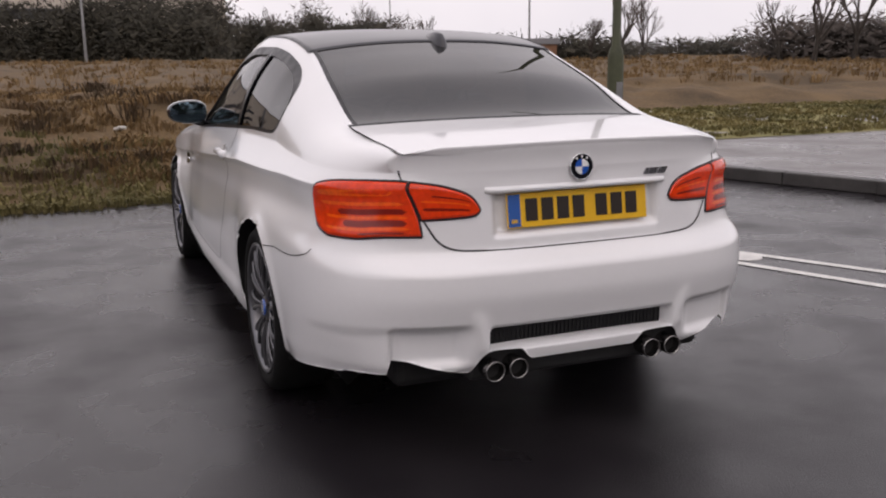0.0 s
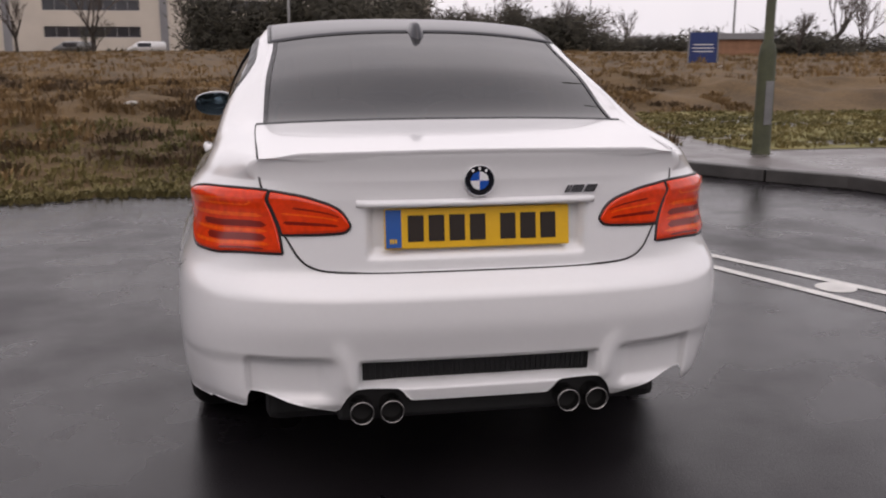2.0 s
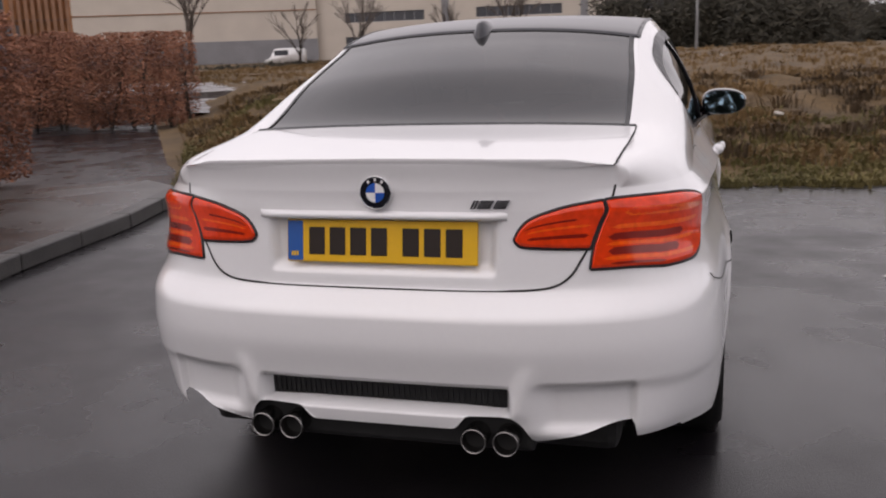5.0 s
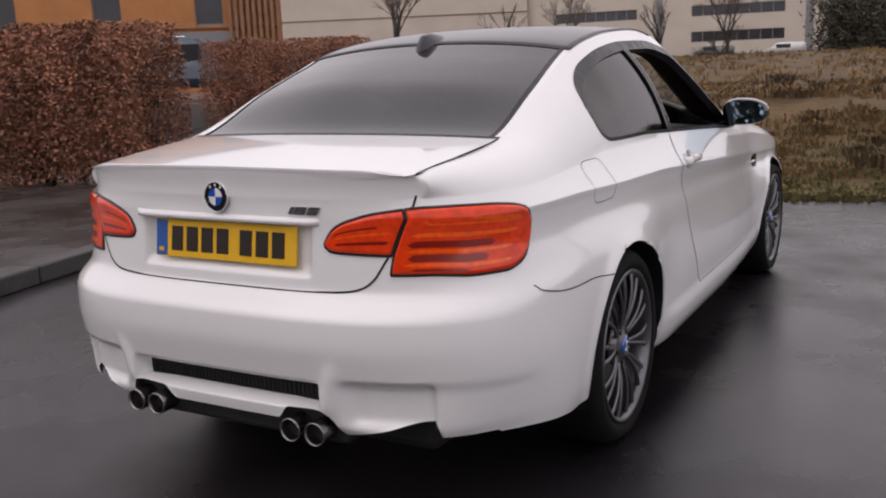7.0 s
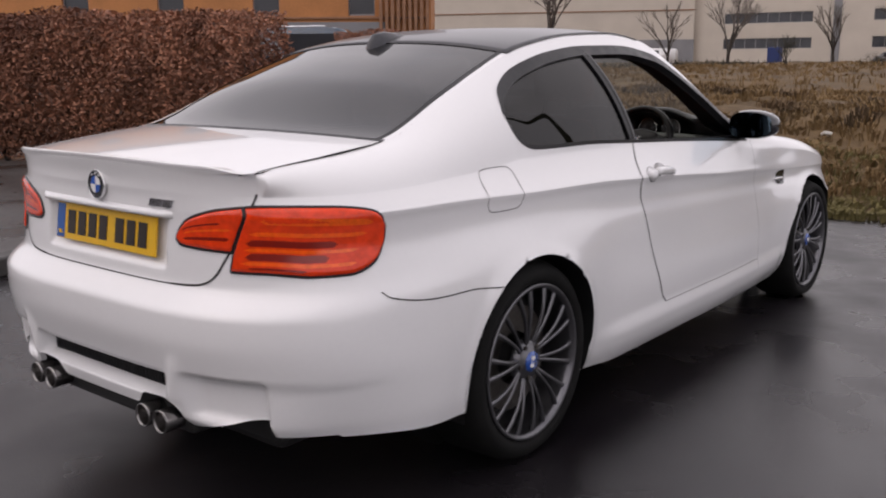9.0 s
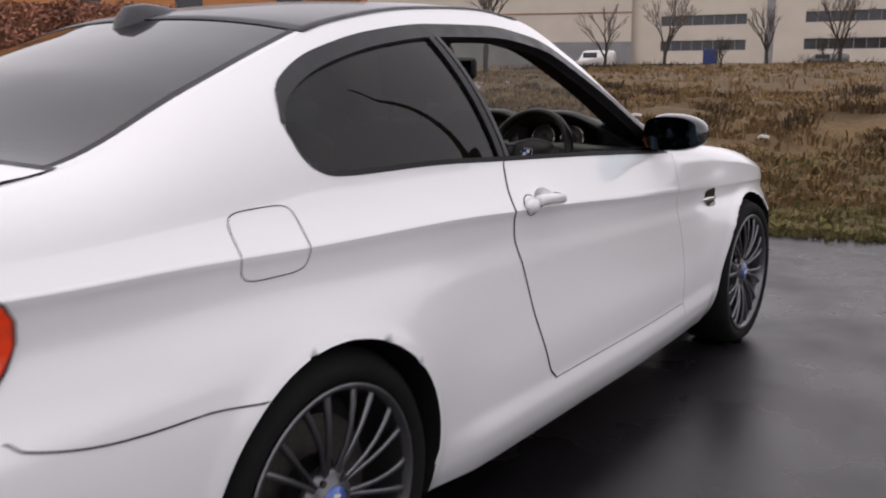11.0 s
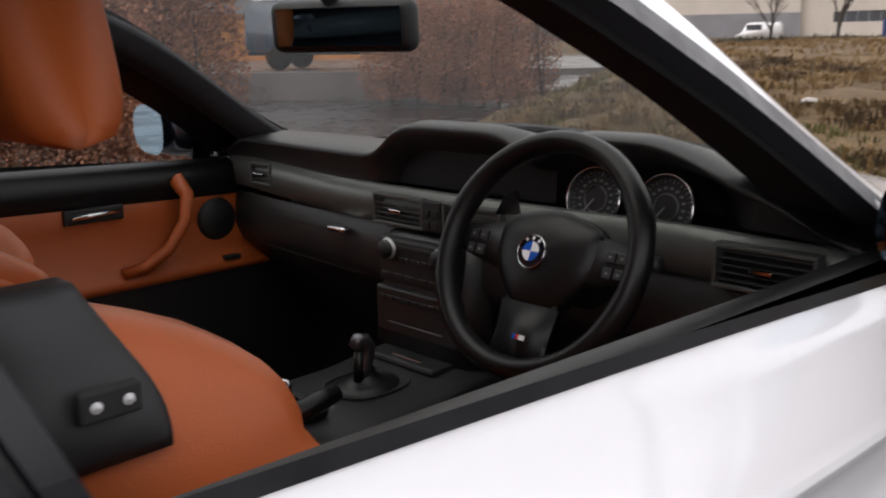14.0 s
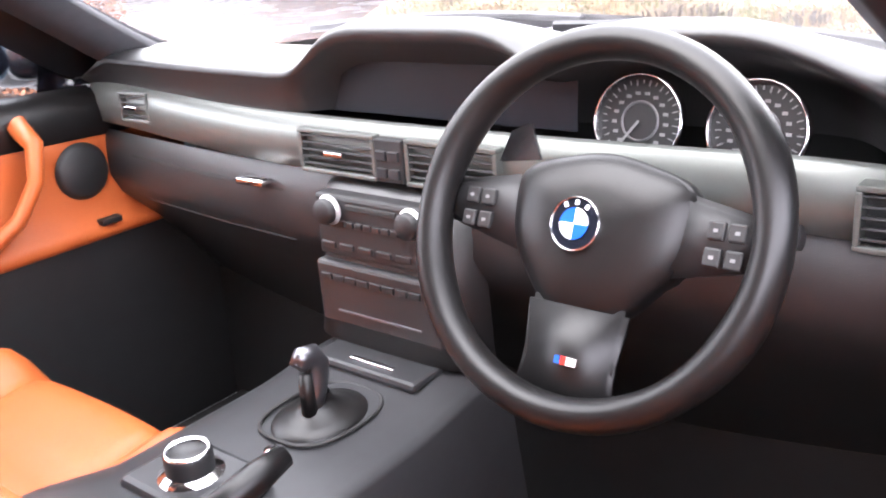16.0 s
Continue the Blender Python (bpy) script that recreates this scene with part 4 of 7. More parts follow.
# ---- body skin ----
cols = sorted(set(np.round(np.concatenate([np.linspace(0, 0.6, 74), np.linspace(0.6, 1, 40), np.linspace(1, 2, 230),
                                           1 + (np.array([-REAR_R, REAR_R, FRONT_AXLE - FRONT_R, FRONT_AXLE + FRONT_R])[:, None] + np.linspace(-0.012, 0.012, 9)[None]).ravel() / 3.30 + 0.35 / 3.30,
                                           1 + (np.array([0.03, 0.032, 0.036, 0.042, 0.05, 1.93]) + 0.35) / 3.30,
                                           np.linspace(2, 3, 36)]), 6)))
rows = np.array(sorted(set(np.round(np.concatenate([np.linspace(0, 1, 84), [0.808, 0.815, 0.82, 0.83, 0.845], 1 + np.linspace(0.06, 1, 18)]), 6))))
pts = np.array([[flank(c, r) for r in rows] for c in cols])
nc, nr = len(cols), len(rows)
du, dv = np.gradient(pts, axis=0), np.gradient(pts, axis=1)
nrm = np.cross(du, dv)
ln = np.linalg.norm(nrm, axis=2, keepdims=True)
nrm = np.where(ln > 1e-9, nrm / np.maximum(ln, 1e-9), np.array([1.0, 0, 0]))
for i in range(nc):
    for k in range(nr - 2, -1, -1):
        if ln[i, k, 0] < 1e-9 or pts[i, k, 2] >= pts[i, k + 1, 2] - 1e-6:
            nrm[i, k] = nrm[i, k + 1]
nrm[0, :, 0] = 0
nrm /= np.maximum(np.linalg.norm(nrm, axis=2, keepdims=True), 1e-9)


door_gap = curve((0.25, 0.97), (0.345, 0.945), (0.375, 0.912), (0.42, 0.890), (0.55, 0.832), (0.72, 0.776), (0.80, 0.752), (0.863, 0.747), (0.90, 0.757), (0.93, 0.771), (0.964, 0.789), (1.01, 0.808))


def region(p, c, r):
    x, y, z = p
    if c > 1 and door_gap(z) < y < 1.93 and z < glass_low(y) + 0.004 and z > 0.345:
        return "door"
    if c <= 1.2 and x < 0.6 and y < -0.8 and z > 0.703 + 0.13 * max(0, (x - 0.40) / 0.19) ** 3:
        return "boot_lid"
    if c <= 1.02 and z < 0.60 + 0.098 * step(y, -0.6, -0.9) and y < -0.15:
        return "rear_bumper"
    if c > 2.1 and z < 0.66:
        return "front_bumper"
    return "body_shell"


# rows that meet the window opening lie exactly on its edge
edge_rows = {}
for i in range(nc):
    y = pts[i, -1, 1]
    if cols[i] > 1 and 0.03 <= y <= 1.93:
        lo, hi = glass_low(y), glass_top(y)
        k0, k1 = int(np.argmin(abs(pts[i, :, 2] - lo))), int(np.argmin(abs(pts[i, :, 2] - hi)))
        if k1 > k0:
            pts[i, k0], pts[i, k1] = flank_at(y, lo), flank_at(y, hi)
            edge_rows[i] = (k0, k1)
groups = {}
for i in range(nc - 1):
    for k in range(nr - 1):
        if i in edge_rows and i + 1 in edge_rows and k >= max(edge_rows[i][0], edge_rows[i + 1][0]) and k + 1 <= min(edge_rows[i][1], edge_rows[i + 1][1]):
            continue
        q = [(i, k), (i + 1, k), (i + 1, k + 1), (i, k + 1)]
        zs = [pts[a][2] for a in q]
        ctr = sum(pts[a] for a in q) / 4
        if max(zs) - min(zs) < 1e-6:
            continue
        reg = region(ctr, (cols[i] + cols[i + 1]) / 2, (rows[k] + rows[k + 1]) / 2)
        if reg:
            groups.setdefault(reg, []).append(q)


def snap(i, k):
    """Pulls the skin's edge onto the window opening."""
    p = pts[i, k].copy()
    if i in edge_rows:
        k0, k1 = edge_rows[i]
        if k0 < k < k1:
            p = pts[i, k0 if k - k0 < k1 - k else k1].copy()
    return p


doors = {}
for reg, quads in groups.items():
    for s in ((1, -1) if reg == "door" else (0,)):
        verts, norms, faces = [], [], []
        for sg in ((s,) if s else (1, -1)):
            idx = {}
            for q in quads:
                f = []
                for a in q:
                    if a not in idx:
                        idx[a] = len(verts)
                        p, n = snap(*a), nrm[a]
                        verts.append((p[0] * sg, p[1], p[2]))
                        norms.append((n[0] * sg, n[1], n[2]))
                    f.append(idx[a])
                faces.append(f if sg > 0 else f[::-1])
        ob = mesh_part(reg, verts, faces, "white_paint", coupe, normals=norms)
        if reg == "door":
            doors[s] = ob


# ---- top skins ----
def lip_y(x):
    return upper(min(0.6 * abs(x) / (0.84 * W(-0.95, 0.95)), 0.599), 1.0)[1]


def boot_top(k, u):
    x = u * rail_x(-0.9 + 0.47 * k)
    y0 = lip_y(abs(x) * 0.985)
    y1 = -0.43 + bow(-0.43) * (1 - u * u)
    y = y0 + (y1 - y0) * k
    z0 = 1.026 - 0.012 * (x / 0.6) ** 2
    z1 = rail_z(-0.43) + crown(-0.43) * (1 - abs(u) ** 2.4)
    return (x, y, z0 + (z1 - z0) * (1.25 * k - 0.25 * k * k))


us = np.linspace(-1, 1, 41)
sheet("boot_deck", boot_top, np.linspace(0, 1, 20), us, "white_paint", coupe, flip=True)
sheet("rear_window", lambda y, u: over(y, u * 0.962), np.linspace(-0.425, 0.25, 24), us, "glass_dark", coupe, "dark tinted rear window", flip=True)
for s in (1, -1):
    sheet("window_edge", lambda y, u: over(y, s * u), np.linspace(-0.43, 0.255, 24), np.linspace(0.962, 1.0, 4), "white_paint", coupe, flip=s > 0)
sheet("roof", over, np.linspace(0.25, 1.2, 30), us, "carbon", coupe, "dark carbon-fibre roof panel", thick=-0.003, flip=True)
sheet("windscreen", lambda y, u: over(y, u * 0.985), np.linspace(1.2, 2.05, 24), us, "glass_screen", coupe, "clear windscreen, rain-misted, with added pale haze", flip=True)


def bonnet_top(y, u):
    p = over(y, u)
    p.z += 0.022 * math.exp(-((abs(p.x) - 0.0) / 0.28) ** 4) * step(y, 3.2, 2.7)
    return p


sheet("bonnet", bonnet_top, np.linspace(2.06, 3.48, 36), us, "white_paint", coupe, flip=True)


def ribbon(name, path, width, material, parent, proud=0.0012, label=""):
    """A narrow strip lying along a path of (point, normal)."""
    bm = bmesh.new()
    prev = None
    for i, (p, n) in enumerate(path):
        a, b = path[max(i - 1, 0)][0], path[min(i + 1, len(path) - 1)][0]
        d = (Vector(b) - Vector(a)).normalized()
        w = d.cross(Vector(n)).normalized() * width / 2
        q = Vector(p) + Vector(n) * proud
        pair = (bm.verts.new(q - w), bm.verts.new(q + w))
        if prev:
            bm.faces.new((prev[0], prev[1], pair[1], pair[0]))
        prev = pair
    return part(name, bm, material, parent, label)


def side_normal(y, z):
    e = 0.006
    a = flank_at(y + e, z) - flank_at(y - e, z)
    b = flank_at(y, z + e) - flank_at(y, z - e)
    return a.cross(b).normalized()


def tail_normal(x, z):
    e = 0.006
    a = tail_at(abs(x) + e, z) - tail_at(max(abs(x) - e, 0), z)
    b = tail_at(abs(x), z + e) - tail_at(abs(x), z - e)
    n = a.cross(b).normalized()
    return Vector((math.copysign(n.x, x) if x else 0, n.y, n.z))


def on_side(s, yz):
    return [(mirrored(flank_at(y, z), s), mirrored(side_normal(y, z), s)) for y, z in yz]


def on_tail(xz):
    return [(tail_at(x, z), tail_normal(x, z)) for x, z in xz]


# ---- the coupe: outside parts ----
def window_v(y, z):
    return flank_at(y, z)


def pane(name, y0f, y1f, material, parent, s, label):
    """A side pane between two slanting ends, following the skin 8 mm inside it."""
    verts = []
    nv, nu = 14, 40
    for i in range(nu):
        for k in range(nv):
            v = k / (nv - 1)
            a, b = y0f(v), y1f(v)
            y = a + (b - a) * i / (nu - 1)
            lo, hi = glass_low(y), glass_top(y)
            p = flank_at(y, lo + (hi - lo) * v) - side_normal(y, min(lo + (hi - lo) * v, hi)) * 0.008
            verts.append(mirrored(p, s))
    return mesh_part(name, verts, grid_faces(nu, nv, s < 0), material, parent, label)


for s in (1, -1):
    pane("quarter_window", lambda v: 0.032, lambda v: 0.797 - 0.15 * v, "glass_quarter", coupe, s, "dark tinted quarter window")
pane("door_window", lambda v: 0.837 - 0.15 * v, lambda v: 1.925, "glass_clear", doors[-1], -1, "clear door window, closed")

for s in (1, -1):
    # black weather strip round the windows
    ys = np.concatenate([np.linspace(0.032, 0.12, 16), np.linspace(0.14, 1.925, 70)])
    bm = bmesh.new()
    for f, w0, w1 in ((glass_top, -0.030, 0.004), (glass_low, -0.003, 0.010)):
        prev = None
        for y in ys:
            lo, hi = glass_low(y), glass_top(y)
            w = min(1.0, (hi - lo) / 0.08)
            z0, z1 = f(y) + w0 * w, f(y) + w1 * w
            n = side_normal(y, f(y))
            pr = [mirrored(flank_at(y, z0) + n * 0.0015, s), mirrored(flank_at(y, z1) + n * 0.0025, s), mirrored(flank_at(y, z0) - n * 0.02, s)]
            vs = [bm.verts.new(p) for p in pr]
            if prev:
                for a, b in ((0, 1), (2, 0)):
                    bm.faces.new((prev[a], prev[b], vs[b], vs[a]))
            prev = vs
    part("window_trim", bm, "black_trim", coupe, "satin black window surround")
    # inner frame round the opening
    bm = bmesh.new()
    prev = None
    for y in ys:
        lo, hi = glass_low(y), glass_top(y)
        n = side_normal(y, hi)
        w = min(1.0, (hi - lo) / 0.1)
        z1 = min(hi + 0.035, rail_z(y) - 0.004)
        vs = [bm.verts.new(mirrored(flank_at(y, z) - n * o, s)) for z, o in ((hi - 0.022 * w, 0.010), (hi - 0.026 * w, 0.030), (z1, 0.034))]
        if prev:
            for a in (0, 1):
                bm.faces.new((prev[a], prev[a + 1], vs[a + 1], vs[a]))
        prev = vs
    part("inner_frame", bm, "black_trim", coupe, "black inner window frame")
    # slanting pillar behind the door window
    bm = bmesh.new()
    rowsb = []
    for v in np.linspace(0.0, 0.99, 12):
        y = 0.812 - 0.15 * v
        lo, hi = glass_low(y), glass_top(y)
        ring = []
        for dy, o in ((-0.030, -0.010), (-0.028, 0.001), (-0.004, 0.002), (-0.002, -0.004), (0.002, -0.004), (0.004, 0.002), (0.022, 0.001), (0.024, -0.03)):
            z = lo + (hi - lo) * v
            ring.append(bm.verts.new(mirrored(flank_at(y + dy, z) + side_normal(y, z) * o, s)))
        rowsb.append(ring)
    for a, b in zip(rowsb, rowsb[1:]):
        for i in range(len(a) - 1):
            bm.faces.new((a[i], a[i + 1], b[i + 1], b[i]))
    part("window_pillar", bm, "pillar_black", coupe, "slanted satin black pillar")

    # shut lines
    zs = np.linspace(0.345, 0.995, 60)
    ribbon("shut_line", on_side(s, [(door_gap(z), z) for z in zs]), 0.006, "gap", coupe)
    zs = np.linspace(0.30, 0.92, 40)
    ribbon("shut_line", on_side(s, [(1.955 + 0.03 * step(z, 0.8, 0.4), z) for z in zs]), 0.002, "gap", coupe)
    ribbon("shut_line", on_side(s, [(y, 0.345) for y in np.linspace(0.945, 1.98, 60)]), 0.0025, "gap", coupe)
    # bumper seam from lamp to arch
    ribbon("shut_line", on_side(s, [(y, 0.642 - 0.014 * step(y, -0.35, -0.2)) for y in np.linspace(-0.348, -0.205, 16)]), 0.004, "gap", coupe)
    bump = np.linspace(0.83, 1.0, 20)
    pth = []
    for c in bump:
        z = 0.690 - 0.048 * step(c, 0.78, 1.0) + 0.010 * step(c, 0.86, 0.83)
        x, y = plan(c, z)
        e = 0.004
        a = Vector((*plan(min(c + e, 1), z), z)) - Vector((*plan(c - e, z), z))
        b = Vector((*plan(c, z + e), z + e)) - Vector((*plan(c, z - e), z - e))
        pth.append((mirrored((x, y, z), s), mirrored(a.cross(b).normalized(), s)))
    ribbon("shut_line", pth, 0.004, "gap", coupe)

    # fuel flap outline on the car's right
    if s == 1:
        loop = []
        for i in range(49):
            a = 2 * math.pi * i / 48
            cx, cz = math.cos(a), math.sin(a)
            k = (abs(cx) ** 5 + abs(cz) ** 5) ** (-1 / 5)
            loop.append((-0.108 + 0.088 * cx * k + 0.010 * cz, 0.908 + 0.064 * cz * k))
        ribbon("fuel_flap_line", on_side(1, loop), 0.0024, "gap", coupe, label="thin rounded outline of the fuel flap")

    # door handle: bar on the swage, cap at its rear end with a gap round it, cup behind the bar
    hd = []
    for k in np.linspace(0, 1, 16):
        y = 0.838 + 0.188 * k
        o = 0.026 * math.sin(math.pi * min(1, 0.28 + 0.70 * k)) ** 0.6
        hd.append(mirrored(flank_at(y, 0.866 - 0.006 * k) + side_normal(y, 0.866) * o, s))
    bm = bmesh.new()
    tube(bm, hd, [0.017 - 0.006 * (i / 15) ** 2 for i in range(16)], 12, flat=0.75)
    handle = part("door_handle", bm, "white_paint", doors[s], "white pull handle", smooth=True)
    bm = bmesh.new()
    capm = Matrix.Translation(mirrored(flank_at(0.838, 0.866), s)) @ pose(0, 0, 0, 0, -12 * s, 0)
    bmesh.ops.create_uvsphere(bm, u_segments=24, v_segments=14, radius=1.0)
    for v in bm.verts:
        x, y, z = v.co
        v.co = capm @ Vector((0.026 * x, 0.031 * math.copysign(abs(y) ** 0.8, y), 0.021 * math.copysign(abs(z) ** 0.8, z)))
    cap = part("handle_cap", bm, "white_paint", handle, smooth=True)
    if s == 1:
        bm = bmesh.new()
        lathe(bm, [(0.0005, 0.004), (0.009, 0.003), (0.011, -0.004)], 20, "x", capm @ pose(0.0245, 0.010, 0.001, 0, 0, 8))
        part("key_slot", bm, "galv", handle, "dull metal lock", smooth=True)
    ribbon("handle_gap", on_side(s, [(0.838 + 0.036 * math.cos(a) + 0.006 * (math.sin(a) > 0) * math.sin(a), 0.867 + 0.027 * math.sin(a)) for a in np.linspace(0.9, 2 * math.pi - 1.0, 30)]), 0.003, "gap", doors[s])
    ribbon("handle_gap", on_side(s, [(0.965 + 0.07 * k, 0.879 - 0.004 * k + 0.006 * math.sin(math.pi * k)) for k in np.linspace(0, 1, 12)]), 0.0025, "gap", doors[s])
    # cup patch lies proud of the skin; tilted normals shade it like a hollow
    verts, norms = [], []
    for u in np.linspace(-1, 1, 25):
        for v in np.linspace(0, 1, 9):
            y, z = 0.928 + 0.058 * u, 0.870 + 0.034 * v * math.sqrt(max(0.0, 1 - u * u))
            n = side_normal(y, z)
            verts.append(mirrored(flank_at(y, z) + n * 0.0012, s))
            norms.append(mirrored((n + Vector((0, -0.5 * u, -0.75 * v))).normalized(), s))
    mesh_part("handle_cup", verts, grid_faces(25, 9, s < 0), "white_paint", doors[s], "hand cup, hollow only in its shading", normals=norms)

    # gill behind the front wheel: one rounded opening with a bright blade across it
    bm = bmesh.new()
    ring = []
    for i in range(32):
        a = 2 * math.pi * i / 32
        ca, sa = math.cos(a), math.sin(a)
        k = (abs(ca) ** 4 + abs(sa) ** 4) ** -0.25
        y, z = 2.325 + 0.052 * ca * k + 0.006 * sa, 0.712 + 0.036 * sa * k * (1 + 0.12 * ca)
        ring.append(bm.verts.new(mirrored(flank_at(y, z) + side_normal(y, z) * 0.003, s)))
    bm.faces.new(ring)
    gill = part("wing_vent", bm, "black_gloss", coupe, "black wing vent with a chrome bar")
    bm = bmesh.new()
    tube(bm, [mirrored(flank_at(y, 0.706) + side_normal(y, 0.706) * 0.007, s) for y in np.linspace(2.235, 2.372, 8)], [0.003, 0.006, 0.008, 0.0085, 0.008, 0.007, 0.006, 0.004], 10, flat=0.6)
    part("vent_bar", bm, "chrome", gill, smooth=True)

    # mirror
    c = mirrored((0.885, 1.80, 1.010 if s > 0 else 1.018), s)
    bm = bmesh.new()
    bmesh.ops.create_uvsphere(bm, u_segments=28, v_segments=18, radius=1.0)
    for v in bm.verts:
        x, y, z = v.co
        y = max(y, -0.62)
        k = 1 - 0.12 * (x * s)
        v.co = Vector((0.110 * math.copysign(abs(x) ** 0.85, x), 0.085 * y, 0.066 * math.copysign(abs(z) ** 0.8, z) * k)) + c
    mirror = part("door_mirror", bm, "black_gloss", doors[s], "gloss black door mirror", smooth=True)
    bm = bmesh.new()
    dip = 0.08 if s > 0 else 0.0
    def tilted(v):
        return Vector((v.x, v.y + dip * v.z + (0.06 if s > 0 else -0.14) * v.x, v.z))
    ring = [bm.verts.new(c + tilted(Vector((0.096 * math.copysign(abs(math.cos(a)) ** 0.7, math.cos(a)), (-0.072 if s > 0 else -0.069), 0.058 * math.copysign(abs(math.sin(a)) ** 0.7, math.sin(a)) * (1 - 0.1 * math.cos(a) * s))))) for a in np.linspace(0, 2 * math.pi, 40)[:-1]]
    bm.faces.new(ring)
    bmesh.ops.recalc_face_normals(bm, faces=bm.faces)
    part("mirror_glass", bm, "mirror", mirror, "bluish mirror glass")
    bm = bmesh.new()
    tube(bm, [mirrored((0.725, 1.86, 0.935), s), mirrored((0.78, 1.85, 0.95), s), mirrored((0.84, 1.815, 0.975), s)], [0.03, 0.024, 0.03], 12, flat=0.8)
    part("mirror_arm", bm, "black_gloss", mirror, smooth=True)
    bm = bmesh.new()
    vs = [bm.verts.new(mirrored(flank_at(y, z) + side_normal(y, z) * 0.004, s)) for y, z in ((1.79, 0.938), (1.92, 0.930), (1.92, 0.944), (1.79, 1.02))]
    bm.faces.new(vs)
    part("mirror_base", bm, "black_gloss", mirror)

# ---- tail ----
lid = [(0.592, 0.99), (0.588, 0.95), (0.572, 0.90), (0.545, 0.84), (0.515, 0.785), (0.49, 0.745), (0.46, 0.722), (0.42, 0.711), (0.34, 0.706), (0.2, 0.7045), (0.0, 0.704)]
lid_x, lid_z = curve(*[(i, p[0]) for i, p in enumerate(lid)]), curve(*[(i, p[1]) for i, p in enumerate(lid)])
half = [(lid_x(t), lid_z(t)) for t in np.linspace(0, 10, 70)]
full = half + [(-x, z) for x, z in half[-2::-1]]
ribbon("boot_shut_line", on_tail(full), 0.006, "gap", coupe, proud=0.0015)
for s in (1, -1):
    pth = []
    for y in np.linspace(-0.955, -0.44, 40):
        p = Vector((s * rail_x(y), y, rail_z(y) if y > -0.9 else 1.014))
        pth.append((p, Vector((s * 0.35, 0, 0.93)).normalized()))
    ribbon("boot_shut_line", pth, 0.005, "gap", coupe, proud=0.003)

# lip spoiler along the boot's edge
def spoiler(u, k):
    x = u * 0.570
    y0 = lip_y(abs(x) * 0.985)
    z0 = 1.026 - 0.012 * (x / 0.6) ** 2
    fade = step(1 - abs(u), 0.0, 0.18)
    prof = [(0.080, 0.001), (0.045, 0.005), (0.010, 0.011), (-0.003, 0.013), (-0.006, 0.010), (-0.001, 0.002), (0.003, -0.012)]
    dy, dz = prof[k]
    dy = dy * (0.3 + 0.7 * fade) if dy < 0 else dy
    return (x, y0 + dy, z0 + 0.003 * fade + dz * (0.12 + 0.88 * fade))


sheet("boot_spoiler", spoiler, np.linspace(-1, 1, 50), list(range(7)), "white_paint", coupe, "white lip spoiler", flip=False)


# lamps
def lamp_at(c, z, proud):
    x, y = plan(c, z)
    e = 0.004
    a = Vector((*plan(min(c + e, 1), z), z)) - Vector((*plan(c - e, z), z))
    b = Vector((*plan(c, z + e), z + e)) - Vector((*plan(c, z - e), z - e))
    return Vector((x, y, z)) + a.cross(b).normalized() * proud


def lamp_c(x):
    lo, hi = 0.0, 1.0
    for _ in range(30):
        mid = (lo + hi) / 2
        if plan(mid, 0.85)[0] < x:
            lo = mid
        else:
            hi = mid
    return lo


def lamp_cy(y):
    lo, hi = 0.5, 1.0
    for _ in range(30):
        mid = (lo + hi) / 2
        if plan(mid, 0.85)[1] < y:
            lo = mid
        else:
            hi = mid
    return lo


c_tip, c_out = lamp_c(0.352), lamp_cy(-0.632)
c_st, c_sb = lamp_c(0.574), lamp_c(0.523)
top_z = curve((0.0, 0.838), (0.02, 0.862), (0.06, 0.886), (0.13, 0.904), (0.25, 0.920), (0.45, 0.931), (0.75, 0.926), (0.90, 0.916), (0.96, 0.904), (0.99, 0.884), (1.0, 0.866))
low_in = curve((0.0, 0.830), (0.025, 0.817), (0.08, 0.813), (0.45, 0.806), (1.0, 0.80))
low_out = curve((0.0, 0.758), (0.42, 0.757), (0.60, 0.748), (0.80, 0.748), (0.88, 0.757), (0.95, 0.778), (0.985, 0.808), (1.0, 0.836))


def split(z):
    """Where the boot's shut line cuts the lamp."""
    return c_sb + (c_st - c_sb) * (z - 0.76) / 0.172


def lamp_grid(inner, shrink, proud, nu=36, nv=16):
    """Corner-rounded patch of the tail, domed: (u, v) to a place."""
    def f(u, v):
        if inner:
            z_guess = 0.80 + 0.13 * v
            t0, t1 = c_tip, split(z_guess) - 0.0022
        else:
            z_guess = 0.755 + 0.175 * v
            t0, t1 = split(z_guess) + 0.0022, c_out
        c = t0 + (t1 - t0) * u
        t = (c - c_tip) / (c_out - c_tip)
        lo, hi = (low_in(t) if inner else low_out(t)), top_z(t)
        z = lo + (hi - lo) * v
        edge = min(u, 1 - u) * (t1 - t0) * 2.2, min(v, 1 - v) * (hi - lo) * 1.0
        dome = step(min(edge[0], edge[1]), 0, 0.010)
        return c, z, dome
    return f


